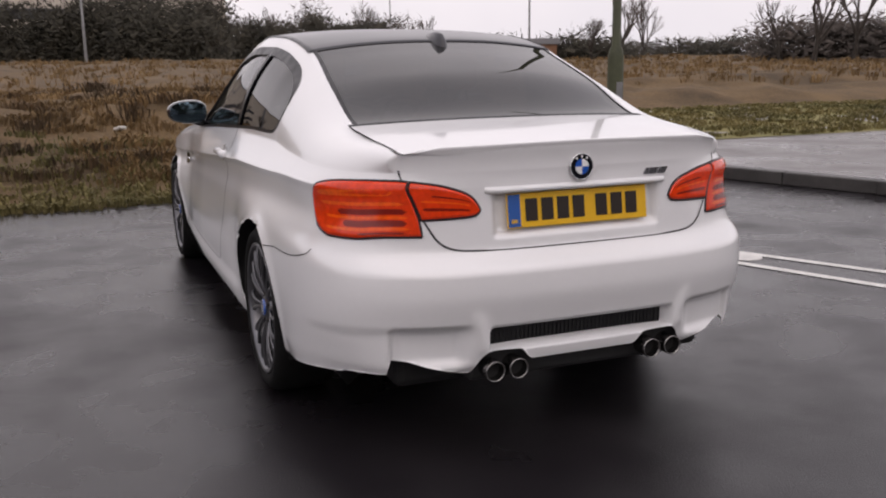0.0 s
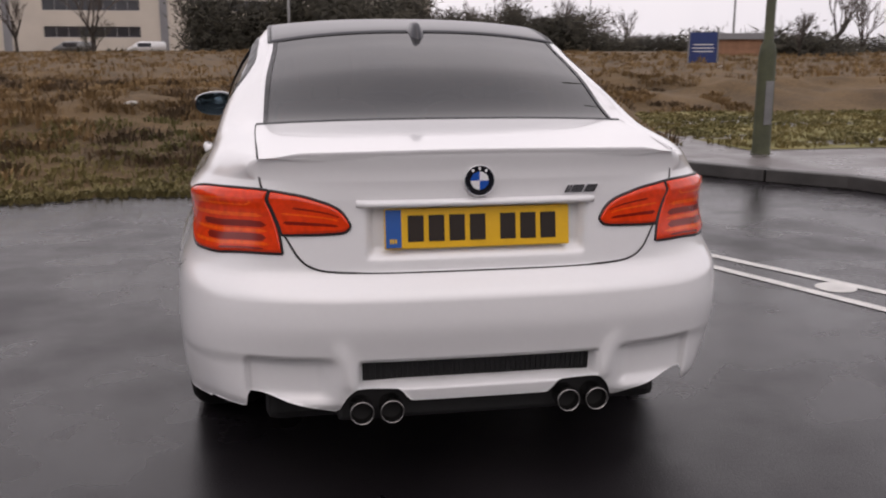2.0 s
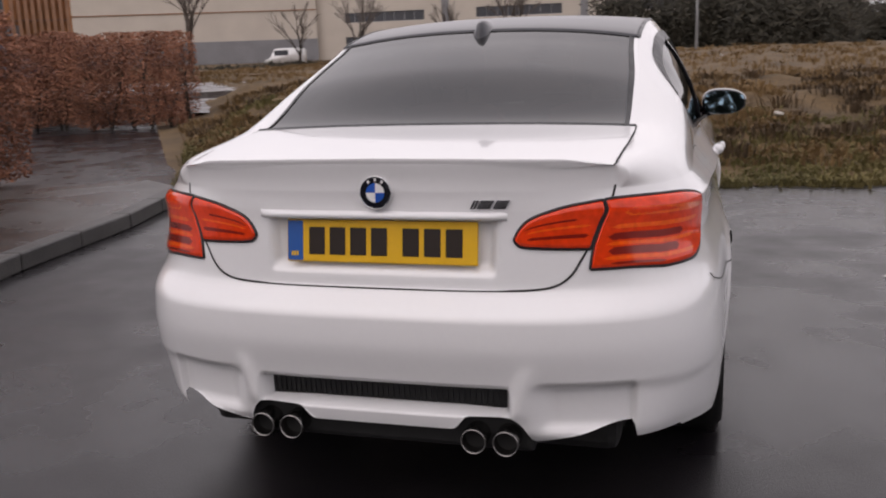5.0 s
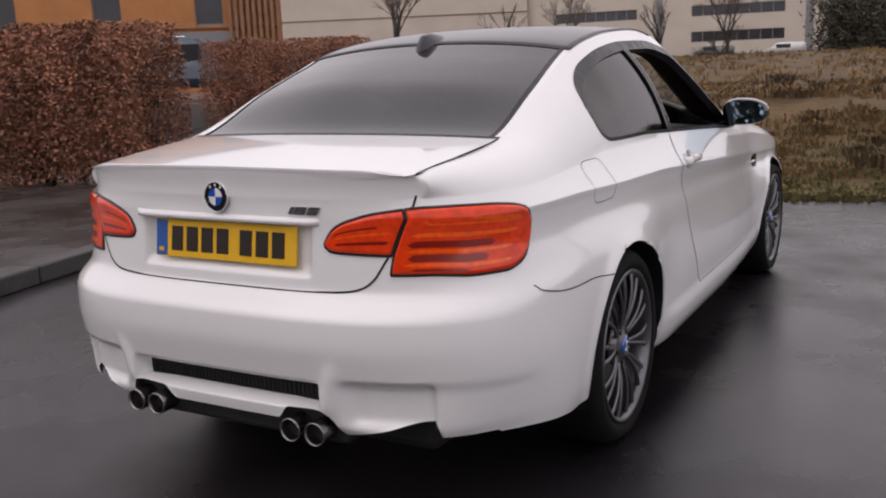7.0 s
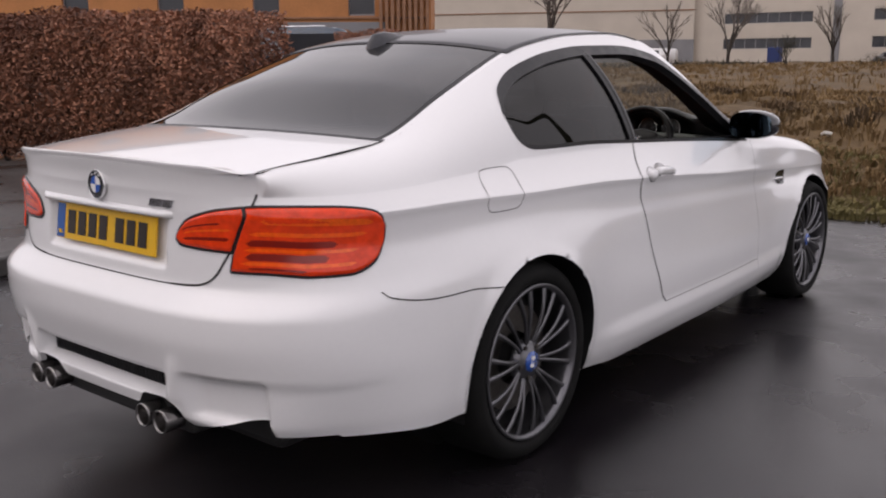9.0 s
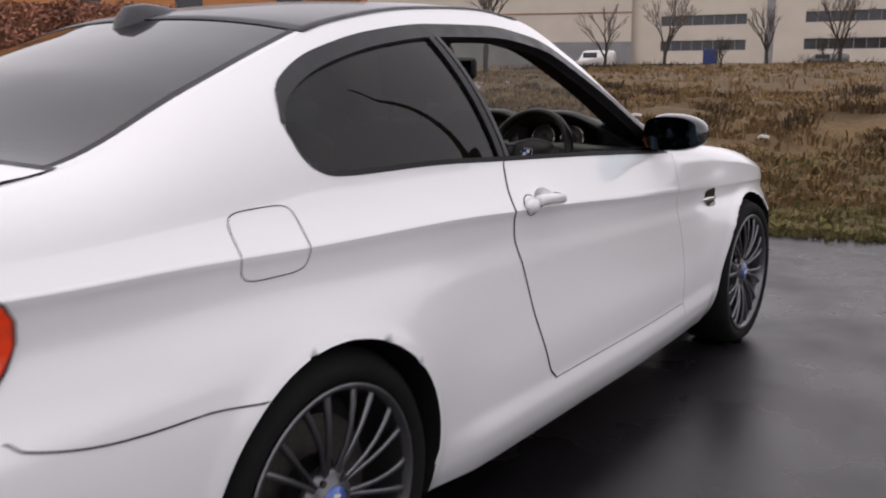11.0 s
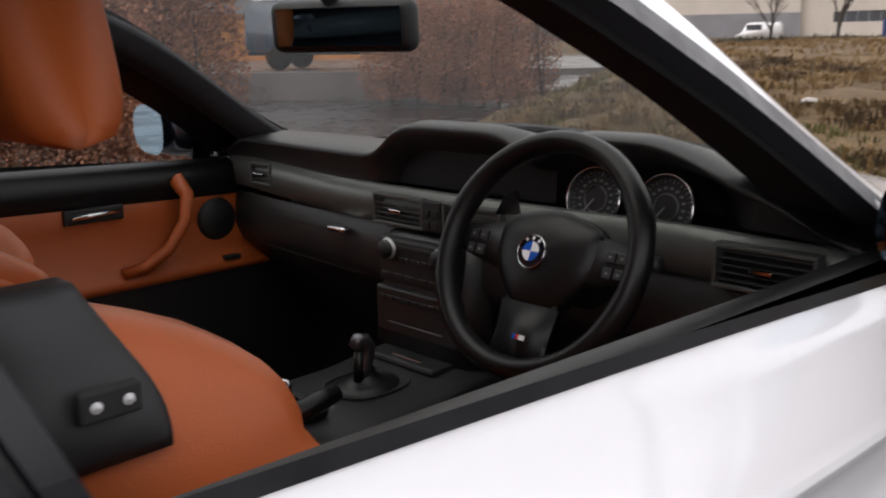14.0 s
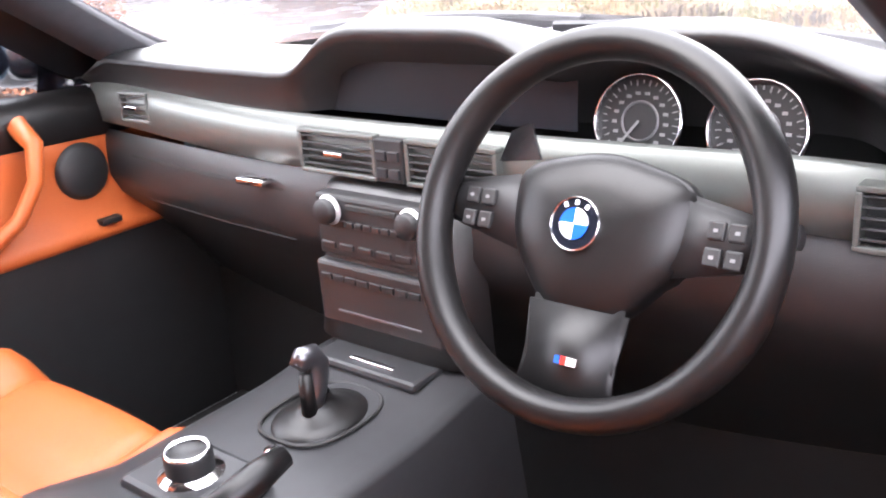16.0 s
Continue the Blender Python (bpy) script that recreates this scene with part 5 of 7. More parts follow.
for s in (1, -1):
    for inner in (True, False):
        f = lamp_grid(inner, 0, 0)
        nu, nv = (34, 20) if inner else (60, 28)
        uu = 0.5 - 0.5 * np.cos(np.linspace(0, math.pi, nu))
        vv = 0.5 - 0.5 * np.cos(np.linspace(0, math.pi, nv))
        verts = []
        for u in uu:
            for v in vv:
                c, z, dome = f(u, v)
                verts.append(mirrored(lamp_at(c, z, 0.0015 + 0.007 * dome), s))
        lamp = mesh_part("tail_lamp_inner" if inner else "tail_lamp", verts, grid_faces(nu, nv, s < 0), "lamp_red", coupe, "red-orange tail lamp lens")
        # black gasket round the lens
        rim = [(u, 0.0) for u in np.linspace(0, 1, 30)] + [(1.0, v) for v in np.linspace(0, 1, 16)] + [(u, 1.0) for u in np.linspace(1, 0, 30)] + [(0.0, v) for v in np.linspace(1, 0, 16)]
        bm = bmesh.new()
        tube(bm, [mirrored(lamp_at(*f(u, v)[:2], 0.0015), s) for u, v in rim], 0.0042, 6, ends=False)
        part("gasket", bm, "black_trim", lamp, "thin black gasket")
        bars = [(0.16, 0.92, 0.30, 0.085, "lamp_dark"), (0.14, 0.90, 0.52, 0.05, "lamp_bright"), (0.12, 0.72, 0.68, 0.05, "lamp_dark")] if inner else \
            [(0.10, 0.42, 0.075, 0.035, "lamp_dark"), (0.06, 0.78, 0.15, 0.05, "lamp_bright"), (0.08, 0.58, 0.25, 0.11, "lamp_dark"), (0.06, 0.80, 0.355, 0.05, "lamp_bright"), (0.06, 0.64, 0.46, 0.10, "lamp_dark"), (0.06, 0.86, 0.60, 0.06, "lamp_bright"), (0.10, 0.90, 0.80, 0.10, "lamp_bright")]
        for u0, u1, v, hgt, mname in bars:
            bm = bmesh.new()
            prev = None
            for u in np.linspace(u0, u1, 20):
                taper_k = step(min(u - u0, u1 - u), 0, 0.03)
                pair = [bm.verts.new(mirrored(lamp_at(*f(u, v + q * hgt * taper_k)[:2], 0.0088), s)) for q in (-0.5, 0.5)]
                if prev:
                    bm.faces.new((prev[0], pair[0], pair[1], prev[1]))
                prev = pair
            part("light_bar", bm, mname, lamp)

# number plate in its bay
plate_m = pose(0, -0.984, 0.823, -8, 0, 0)
bm = bmesh.new()
box(bm, -0.26, 0.26, -0.004, 0.004, -0.0555, 0.0555, 0.003, 2, plate_m)
plate = part("number_plate", bm, "plate", coupe, "yellow rear number plate with dark bars")
bm = bmesh.new()
box(bm, -0.257, -0.214, -0.0055, -0.004, -0.052, 0.052, 0.0, 2, plate_m)
part("blue_band", bm, "blue", plate, "blue band with small pale marks")
bm = bmesh.new()
for i in range(3):
    box(bm, -0.246 + 0.007 * i, -0.241 + 0.007 * i, -0.0065, -0.0055, -0.040, -0.028, 0.0, 2, plate_m)
part("band_mark", bm, "plate", plate)
for i in range(7):
    x0 = -0.196 + 0.0575 * i + (0.028 if i > 3 else 0)
    bm = bmesh.new()
    w = 0.044
    box(bm, x0, x0 + w, -0.0065, -0.004, -0.036, 0.036, 0.0015, 1, plate_m)
    part("plate_bar", bm, "plate_ink", plate)

# grip strip above the plate
def grip(u, k):
    x = u * 0.335
    p = tail_at(x, 0.895)
    prof = [(0.004, 0.012), (-0.012, 0.008), (-0.018, 0.0), (-0.012, -0.008), (0.012, -0.010)]
    dy, dz = prof[k]
    return (x, p.y + dy * step(1 - abs(u), 0, 0.08), 0.893 + dz)


sheet("boot_grip", grip, np.linspace(-1, 1, 40), list(range(5)), "white_paint", coupe, "white grip strip above the plate")


def roundel(parent, m, r):
    """Round badge: dark ring, four quarters in blue and white, bright rim."""
    bm = bmesh.new()
    lathe(bm, [(r, -0.002), (r, 0.004), (r * 0.94, 0.0055), (r * 0.66, 0.0055), (r * 0.62, 0.004), (0.0005, 0.004)], 40, "z", m)
    badge = part("badge", bm, "black_gloss", parent, "round badge with blue and white quarters", smooth=False)
    for q in range(4):
        bm = bmesh.new()
        a = [q * math.pi / 2 + math.pi / 2 * i / 8 for i in range(9)]
        ctr = bm.verts.new(m @ Vector((0, 0, 0.0062)))
        ring = [bm.verts.new(m @ Vector((r * 0.6 * math.cos(t), r * 0.6 * math.sin(t), 0.0062))) for t in a]
        for u, w in zip(ring, ring[1:]):
            bm.faces.new((ctr, u, w))
        part("quarter", bm, "badge_white" if q % 2 == 0 else "badge_blue", badge)
    bm = bmesh.new()
    lathe(bm, [(r * 0.97, 0.004), (r * 1.0, 0.0065), (r * 1.03, 0.004), (r * 1.03, -0.002)], 40, "z", m)
    part("rim", bm, "chrome", badge, smooth=True)
    for i in range(3):
        bm = bmesh.new()
        a = radians(90 + (i - 1) * 34)
        mm = m @ pose(r * 0.8 * math.cos(a), r * 0.8 * math.sin(a), 0.0058, 0, 0, math.degrees(a) - 90)
        box(bm, -r * 0.07, r * 0.07, -r * 0.09, r * 0.09, 0, 0.0008, 0, 2, mm)
        part("badge_bar", bm, "badge_white", badge)
    return badge


n = tail_normal(0.0, 0.955)
roundel(coupe, Matrix.Translation(tail_at(0, 0.953) + Vector((0, -0.004, 0))) @ pose(0, 0, 0, 90 - 4, 0, 0), 0.041)
# model lettering as plain slanted shapes
for x0, w in ((0.243, 0.005), (0.251, 0.005), (0.260, 0.034), (0.300, 0.032)):
    bm = bmesh.new()
    vs = [(x0, 0), (x0 + w, 0), (x0 + w + 0.011, 0.021), (x0 + 0.011, 0.021)]
    front = [bm.verts.new((x, tail_at(x, 0.913 + z).y - 0.006, 0.913 + z)) for x, z in vs]
    back = [bm.verts.new((x, tail_at(x, 0.913 + z).y + 0.002, 0.913 + z)) for x, z in vs]
    bm.faces.new(front)
    for i in range(4):
        bm.faces.new((front[i], back[i], back[(i + 1) % 4], front[(i + 1) % 4]))
    bmesh.ops.recalc_face_normals(bm, faces=bm.faces)
    part("model_badge", bm, "badge_metal", coupe, "small slanted bright model badge")

# dark slot, diffuser and pipes
def slot(u, v):
    x = u * 0.328
    z = 0.400 + 0.052 * v
    return (x, tail_at(x, z).y - 0.006, z)


sheet("bumper_grille", slot, np.linspace(-1, 1, 30), np.linspace(0, 1, 4), "black_plastic", coupe, "black mesh slot in the bumper")
bm = bmesh.new()
for i in range(44):
    x = -0.32 + 0.64 * i / 43
    box(bm, x - 0.0012, x + 0.0012, tail_at(x, 0.42).y - 0.010, tail_at(x, 0.42).y - 0.004, 0.402, 0.450)
part("grille_ribs", bm, "black_trim", coupe)
bm = bmesh.new()
box(bm, -0.60, 0.60, -0.86, -0.45, 0.235, 0.40, 0.03)
box(bm, -0.40, 0.40, -1.0, -0.80, 0.28, 0.40, 0.015)
part("diffuser", bm, "black_plastic", coupe, "black diffuser under the bumper")
for s in (1, -1):
    for x in (0.252, 0.335):
        bm = bmesh.new()
        prof = [(0.028, 0.20), (0.032, 0.10), (0.034, 0.0), (0.033, -0.006), (0.0305, -0.006), (0.029, 0.0), (0.028, 0.10), (0.0, 0.105)]
        lathe(bm, prof, 32, "y", pose(s * x, -1.058 + 0.02 * (0.335 - x) / 0.083 * 0, 0.326))
        pipe = part("exhaust_pipe", bm, "steel", coupe, "round chromed exhaust pipe", smooth=True)
        # plain black disc set a little way inside the pipe's mouth
        bm = bmesh.new()
        lathe(bm, [(0.0005, 0.03), (0.0288, 0.03)], 24, "y", pose(s * x, -1.058, 0.326))
        part("bore", bm, "gap", pipe, "black disc inside the bore")

# aerial fin
bm = bmesh.new()
rings = []
for k, (y, w, z) in enumerate(((0.08, 0.004, 0.0), (0.092, 0.014, 0.042), (0.12, 0.024, 0.066), (0.18, 0.030, 0.056), (0.25, 0.026, 0.030), (0.32, 0.008, 0.003))):
    base = over(y + 0.05, 0).z - 0.004
    rings.append([bm.verts.new((w * q[0], y + 0.06 - bow(y) * 0, base + z * q[1])) for q in ((-1.3, 0), (-1, 0.4), (-0.45, 0.9), (0, 1), (0.45, 0.9), (1, 0.4), (1.3, 0))])
for a, b in zip(rings, rings[1:]):
    for i in range(6):
        bm.faces.new((a[i], b[i], b[i + 1], a[i + 1]))
bmesh.ops.recalc_face_normals(bm, faces=bm.faces)
part("aerial_fin", bm, "carbon", coupe, "dark shark-fin aerial", smooth=True)
# black band at the roof's rear edge and round the screens
for y, w in ((0.262, 0.03), (1.195, 0.03)):
    ribbon("screen_seal", [(over(y, u), Vector((0, -0.35 if y < 1 else 0.35, 0.93)).normalized()) for u in np.linspace(-1, 1, 40)], w, "black_trim", coupe, proud=0.002)
for s in (1, -1):
    ribbon("screen_seal", [(over(y, s * 0.958), Vector((s * 0.3, -0.3, 0.8)).normalized()) for y in np.linspace(-0.43, 0.26, 30)], 0.02, "black_trim", coupe, proud=0.001)
    ribbon("roof_seal", [(over(y, s * 0.995), Vector((s * 0.4, 0, 0.9)).normalized()) for y in np.linspace(0.25, 1.2, 30)], 0.014, "black_trim", coupe, proud=0.003)
    ribbon("screen_seal", [(over(y, s * 0.98), Vector((s * 0.5, 0.3, 0.8)).normalized()) for y in np.linspace(1.19, 2.05, 30)], 0.035, "black_trim", coupe, proud=0.001)
ribbon("screen_seal", [(over(-0.428, u), Vector((0, -0.35, 0.93))) for u in np.linspace(-1, 1, 40)], 0.016, "black_trim", coupe, proud=0.002)

# underside and wheel housings
bm = bmesh.new()
box(bm, -0.74, 0.74, -0.36, 3.2, 0.19, 0.24, 0.02)
part("floor_pan", bm, "black_plastic", coupe)
for s in (1, -1):
    for cy, R in ((0.0, REAR_R), (FRONT_AXLE, FRONT_R)):
        bm = bmesh.new()
        prev = None
        for a in np.linspace(-0.35, math.pi + 0.35, 40):
            y, z = cy + (R + 0.004) * math.cos(a), 0.335 + (R + 0.004) * math.sin(a)
            xo = W(y, max(z, 0.26)) - 0.004
            pair = [bm.verts.new((s * xo, y, z)), bm.verts.new((s * 0.55, y, z))]
            if prev:
                bm.faces.new((prev[0], prev[1], pair[1], pair[0]))
            prev = pair
        part("wheel_housing", bm, "black_plastic", coupe, "black wheel housing", smooth=True)
        bm = bmesh.new()
        lathe(bm, [(0.0005, 0.0), (R, 0.0)], 32, "x", pose(s * 0.555, cy, 0.335))
        part("housing_wall", bm, "black_plastic", coupe)


# wheels: built once on the right, copied for the rest
def build_wheel(R, name):
    wheel = new(name)
    bm = bmesh.new()
    lathe(bm, [(0.254, -0.235), (0.268, -0.245), (0.295, -0.25), (R - 0.02, -0.238), (R, -0.20), (R, -0.045), (R - 0.013, -0.014), (0.303, 0.005), (0.280, 0.005), (0.263, -0.006), (0.256, -0.02)], 72, "x")
    part("tyre", bm, "tyre", wheel, "black low-profile tyre", smooth=True)
    bm = bmesh.new()
    lathe(bm, [(0.257, -0.012), (0.262, -0.006), (0.262, 0.0), (0.256, 0.003), (0.248, -0.001), (0.242, -0.02), (0.235, -0.07), (0.226, -0.20)], 72, "x")
    part("rim", bm, "alloy", wheel, "grey alloy rim", smooth=True)
    bm = bmesh.new()
    for i in range(10):
        a0 = 2 * math.pi * i / 10
        for q in (-1, 1):
            pts2, wid = [], []
            for k in range(6):
                t = k / 5
                r = 0.045 + 0.204 * t
                a = a0 + q * (0.055 + 0.085 * t)
                pts2.append((-0.030 + 0.010 * t + 0.018 * math.sin(math.pi * t * 0.9) - 0.004, r * math.cos(a), r * math.sin(a)))
                wid.append(0.0095 - 0.0035 * math.sin(math.pi * t) + 0.002 * t)
            tube(bm, pts2, wid, 8, ends=False, flat=0.8)
    part("spokes", bm, "alloy", wheel, "twin thin alloy spokes", smooth=True)
    bm = bmesh.new()
    lathe(bm, [(0.075, -0.05), (0.072, -0.028), (0.060, -0.022), (0.040, -0.018), (0.036, -0.014), (0.0005, -0.014)], 40, "x")
    part("hub", bm, "alloy", wheel, smooth=True)
    bm = bmesh.new()
    lathe(bm, [(0.0345, -0.014), (0.034, -0.010), (0.0005, -0.009)], 32, "x")
    part("centre_cap", bm, "badge_blue", wheel, "blue and white centre cap", smooth=True)
    bm = bmesh.new()
    for q in (0, 2):
        a = [q * math.pi / 2 + math.pi / 2 * i / 6 for i in range(7)]
        ctr = bm.verts.new((-0.008, 0, 0))
        ring = [bm.verts.new((-0.008, 0.02 * math.cos(t), 0.02 * math.sin(t))) for t in a]
        for u, w in zip(ring, ring[1:]):
            bm.faces.new((ctr, u, w))
    part("cap_quarter", bm, "badge_white", wheel)
    bm = bmesh.new()
    lathe(bm, [(0.09, -0.085), (0.178, -0.085), (0.178, -0.11), (0.09, -0.11)], 48, "x", closed=True)
    part("brake_disc", bm, "disc", wheel, "grey ventilated brake disc", smooth=False)
    # added black disc closes the open barrel behind the brake disc
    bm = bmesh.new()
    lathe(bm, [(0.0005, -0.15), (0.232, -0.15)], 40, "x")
    part("barrel_blank", bm, "gap", wheel)
    for i in range(5):
        bm = bmesh.new()
        a = 2 * math.pi * i / 5 + 0.3
        lathe(bm, [(0.008, -0.03), (0.008, -0.016), (0.0005, -0.015)], 10, "x", pose(0, 0.056 * math.cos(a), 0.056 * math.sin(a)))
        part("wheel_bolt", bm, "disc", wheel)
    return wheel


for s in (1, -1):
    for cy, R, x in ((0.0, 0.335, 0.868), (FRONT_AXLE, 0.327, 0.872)):
        w = build_wheel(R, "wheel")
        w.parent = coupe
        w.matrix_basis = pose(s * x, cy, R - 0.004, 0, 0, 0 if s > 0 else 180) @ pose(0, 0, 0, 18 + 37 * cy + 11 * s, 0, 0)

# panes let the daylight through
for ob in coupe.children_recursive:
    if ob.name.startswith("windscreen") or ob.name.startswith("door_window"):
        ob.visible_shadow = False


# ---- the coupe: inside ----
def hump(x):
    side = (0.15, 6) if x < 0.40 else (0.19, 2.4)
    return 0.060 * math.exp(-(abs(x - 0.055) / 0.17) ** 6) + 0.060 * math.exp(-(abs(x - 0.40) / side[0]) ** side[1]) - 0.022 * step(x, 0.42, 0.62)


def under(x):
    """How far the screen and the dials sit back below their brow."""
    return 0.060 * math.exp(-((x - 0.05) / 0.185) ** 8) + 0.085 * math.exp(-((x - 0.39) / 0.165) ** 8)


def wrap(x):
    return 0.045 * (x / 0.65) ** 2


DASH = [(1.800, 0.953, 0.0, 1), (1.792, 0.985, 0.45, 1), (1.786, 0.998, 0.85, 0.15), (1.784, 1.004, 0.98, 0), (1.792, 1.010, 1.0, 0), (1.83, 1.018, 0.95, 0), (1.92, 1.016, 0.60, 0), (2.04, 1.000, 0.22, 0), (2.14, 0.980, 0.05, 0), (2.24, 0.955, 0.0, 0)]


def dash(x, k):
    y, z, h, u = DASH[k]
    edge = step(abs(x), 0.60, 0.74)
    return (x, y + wrap(x) * (1 - k / 12) + under(x) * u - 0.0 * edge, z + hump(x) * h - 0.045 * edge * (0.3 + 0.7 * min(1, k / 4)))


sheet("dashboard", dash, np.linspace(-0.735, 0.735, 130), list(range(10)), "dash", coupe, "soft black dashboard with two brows", flip=True)


def trim(x, k):
    z = (0.953, 0.949, 0.918, 0.882, 0.877)[k]
    y = (1.802, 1.792, 1.787, 1.789, 1.803)[k]
    return (x, y + wrap(x), z - 0.01 * step(x, 0.45, 0.7) + 0.012 * step(x, -0.2, -0.65))


sheet("dash_trim", trim, np.linspace(-0.73, 0.725, 60), list(range(5)), "trim_grey", coupe, "brushed grey metal dash trim", flip=True)


def fascia(x, k):
    z = (0.878, 0.858, 0.80, 0.765, 0.70, 0.60, 0.45)[k]
    y = (1.800, 1.790, 1.785, 1.80, 1.86, 1.95, 2.05)[k]
    return (x, y + wrap(x), z)


sheet("lower_dash", fascia, np.linspace(-0.73, 0.73, 40), list(range(7)), "dash", coupe, "black lower dashboard with glovebox", flip=True)
ribbon("glovebox_line", [(Vector((x, 1.788 + wrap(x), 0.845)), Vector((0, -1, 0.1))) for x in np.linspace(-0.60, -0.19, 20)], 0.004, "gap", coupe)
ribbon("glovebox_line", [(Vector((x, 1.799 + wrap(x), 0.770)), Vector((0, -1, 0.1))) for x in np.linspace(-0.60, -0.19, 20)], 0.004, "gap", coupe)
bm = bmesh.new()
box(bm, -0.268, -0.213, 1.772, 1.795, 0.850, 0.860, 0.003)
part("glovebox_catch", bm, "chrome", coupe, smooth=True)

# screen under its brow
def screen(u, v):
    x = -0.160 + 0.41 * u
    z = 0.952 + 0.104 * v - 0.024 * abs(2 * u - 1) ** 4 * v
    return (x, 1.838 + 0.006 * v, z)


sheet("display_screen", screen, np.linspace(0, 1, 20), np.linspace(0, 1, 8), "screen", coupe, "dark glossy display under the brow", flip=True)

# instruments
for cx, r in ((0.318, 0.0475), (0.444, 0.0475)):
    m = pose(cx, 1.852, 0.966, 90 - 14, 0, 0)
    bm = bmesh.new()
    lathe(bm, [(0.0005, 0.0), (r, 0.0)], 40, "z", m)
    dial = part("dial", bm, "dial", coupe, "round dark dial with a bright ring and pale marks")
    bm = bmesh.new()
    lathe(bm, [(r, -0.002), (r, 0.009), (r * 1.035, 0.011), (r * 1.07, 0.007), (r * 1.07, -0.002)], 48, "z", m)
    part("dial_ring", bm, "chrome", dial, smooth=True)
    for i in range(27):
        a = radians(225 - 270 * i / 26)
        big = i % 2 == 0
        bm = bmesh.new()
        mm = m @ pose(r * 0.86 * math.cos(a), r * 0.86 * math.sin(a), 0.0012, 0, 0, math.degrees(a))
        box(bm, -r * (0.08 if big else 0.03), r * 0.05, -0.0006, 0.0006, 0, 0.0008, 0, 2, mm)
        if big:
            mm = m @ pose(r * 0.62 * math.cos(a), r * 0.62 * math.sin(a), 0.0012)
            box(bm, -0.0027, 0.0027, -0.0017, 0.0017, 0, 0.0006, 0, 2, mm)
        part("dial_mark", bm, "dial_mark", dial)
    bm = bmesh.new()
    lathe(bm, [(r * 0.40, 0.001), (r * 0.43, 0.003), (r * 0.46, 0.001)], 32, "z", m)
    part("inner_ring", bm, "alloy", dial, smooth=True)
    bm = bmesh.new()
    mm = m @ pose(0, 0, 0.004, 0, 0, 232)
    box(bm, 0, r * 0.85, -0.0012, 0.0012, 0, 0.0012, 0, 2, mm)
    part("needle", bm, "dial_mark", dial)


def vent(name, x0, x1, z0, z1, y, n=5, lean=0.0):
    """Frame, dark box, slats, and a small bright slider."""
    bm = bmesh.new()
    w = 0.006
    for a in ((x0 - w, x1 + w, z1, z1 + w), (x0 - w, x1 + w, z0 - w, z0), (x0 - w, x0, z0, z1), (x1, x1 + w, z0, z1)):
        box(bm, a[0], a[1], y - 0.006, y + 0.02, a[2], a[3], 0.0015)
    v = part(name, bm, "trim_grey", coupe, "black slatted air vent with a bright slider")
    bm = bmesh.new()
    box(bm, x0, x1, y + 0.014, y + 0.018, z0, z1)
    part("backing", bm, "gap", v)
    for i in range(n):
        z = z0 + (z1 - z0) * (i + 0.5) / n
        bm = bmesh.new()
        box(bm, x0, x1, -0.006, 0.008, -0.0014, 0.0014, 0.0006, 1, pose(0, y + 0.002, z, -14, 0, 0))
        part("slat", bm, "black_plastic", v)
    bm = bmesh.new()
    xm = (x0 + x1) / 2
    box(bm, xm - 0.016, xm + 0.016, y - 0.012, y - 0.004, (z0 + z1) / 2 - 0.003, (z0 + z1) / 2 + 0.003, 0.001)
    part("slider", bm, "chrome", v)
    return v


vent("air_vent", -0.128, -0.006, 0.888, 0.934, 1.784)
vent("air_vent", 0.054, 0.176, 0.888, 0.934, 1.784)
vent("air_vent", -0.585, -0.520, 0.912, 0.950, 1.820, 4)
vent("air_vent", 0.556, 0.690, 0.882, 0.932, 1.805)
bm = bmesh.new()
box(bm, 0.002, 0.046, 1.776, 1.80, 0.884, 0.938, 0.002)
hz = part("hazard_panel", bm, "black_plastic", coupe, "black switch panel between the vents")
for z in (0.896, 0.918):
    for x in (0.014, 0.034):
        bm = bmesh.new()
        box(bm, x - 0.008, x + 0.008, 1.772, 1.777, z - 0.006, z + 0.006, 0.001)
        part("switch", bm, "console", hz)
# small defroster slot on the dash's driver end
bm = bmesh.new()
box(bm, 0.54, 0.66, 1.93, 1.965, 1.028, 1.036, 0.004)
part("defroster_slot", bm, "black_plastic", coupe)

# centre stack with radio and heater controls
def stack(u, k):
    z = (0.877, 0.868, 0.775, 0.668, 0.63)[k]
    y = (1.798, 1.770, 1.752, 1.742, 1.80)[k]
    x = 0.128 * u * (1 + 0.10 * max(0, (0.77 - z)) / 0.1)
    return (0.015 + x, y + 0.05 * abs(u) ** 8, z)


sheet("middle_fascia", stack, np.linspace(-1, 1, 30), list(range(5)), "dash", coupe, "black centre stack", flip=True)
radio = None
bm = bmesh.new()
box(bm, -0.082, 0.112, 1.746, 1.775, 0.786, 0.868, 0.005)
radio = part("radio", bm, "black_plastic", coupe, "black radio panel with two ringed knobs")
bm = bmesh.new()
box(bm, -0.026, 0.056, 1.7435, 1.747, 0.852, 0.859, 0.001)
part("disc_slot", bm, "gap", radio)
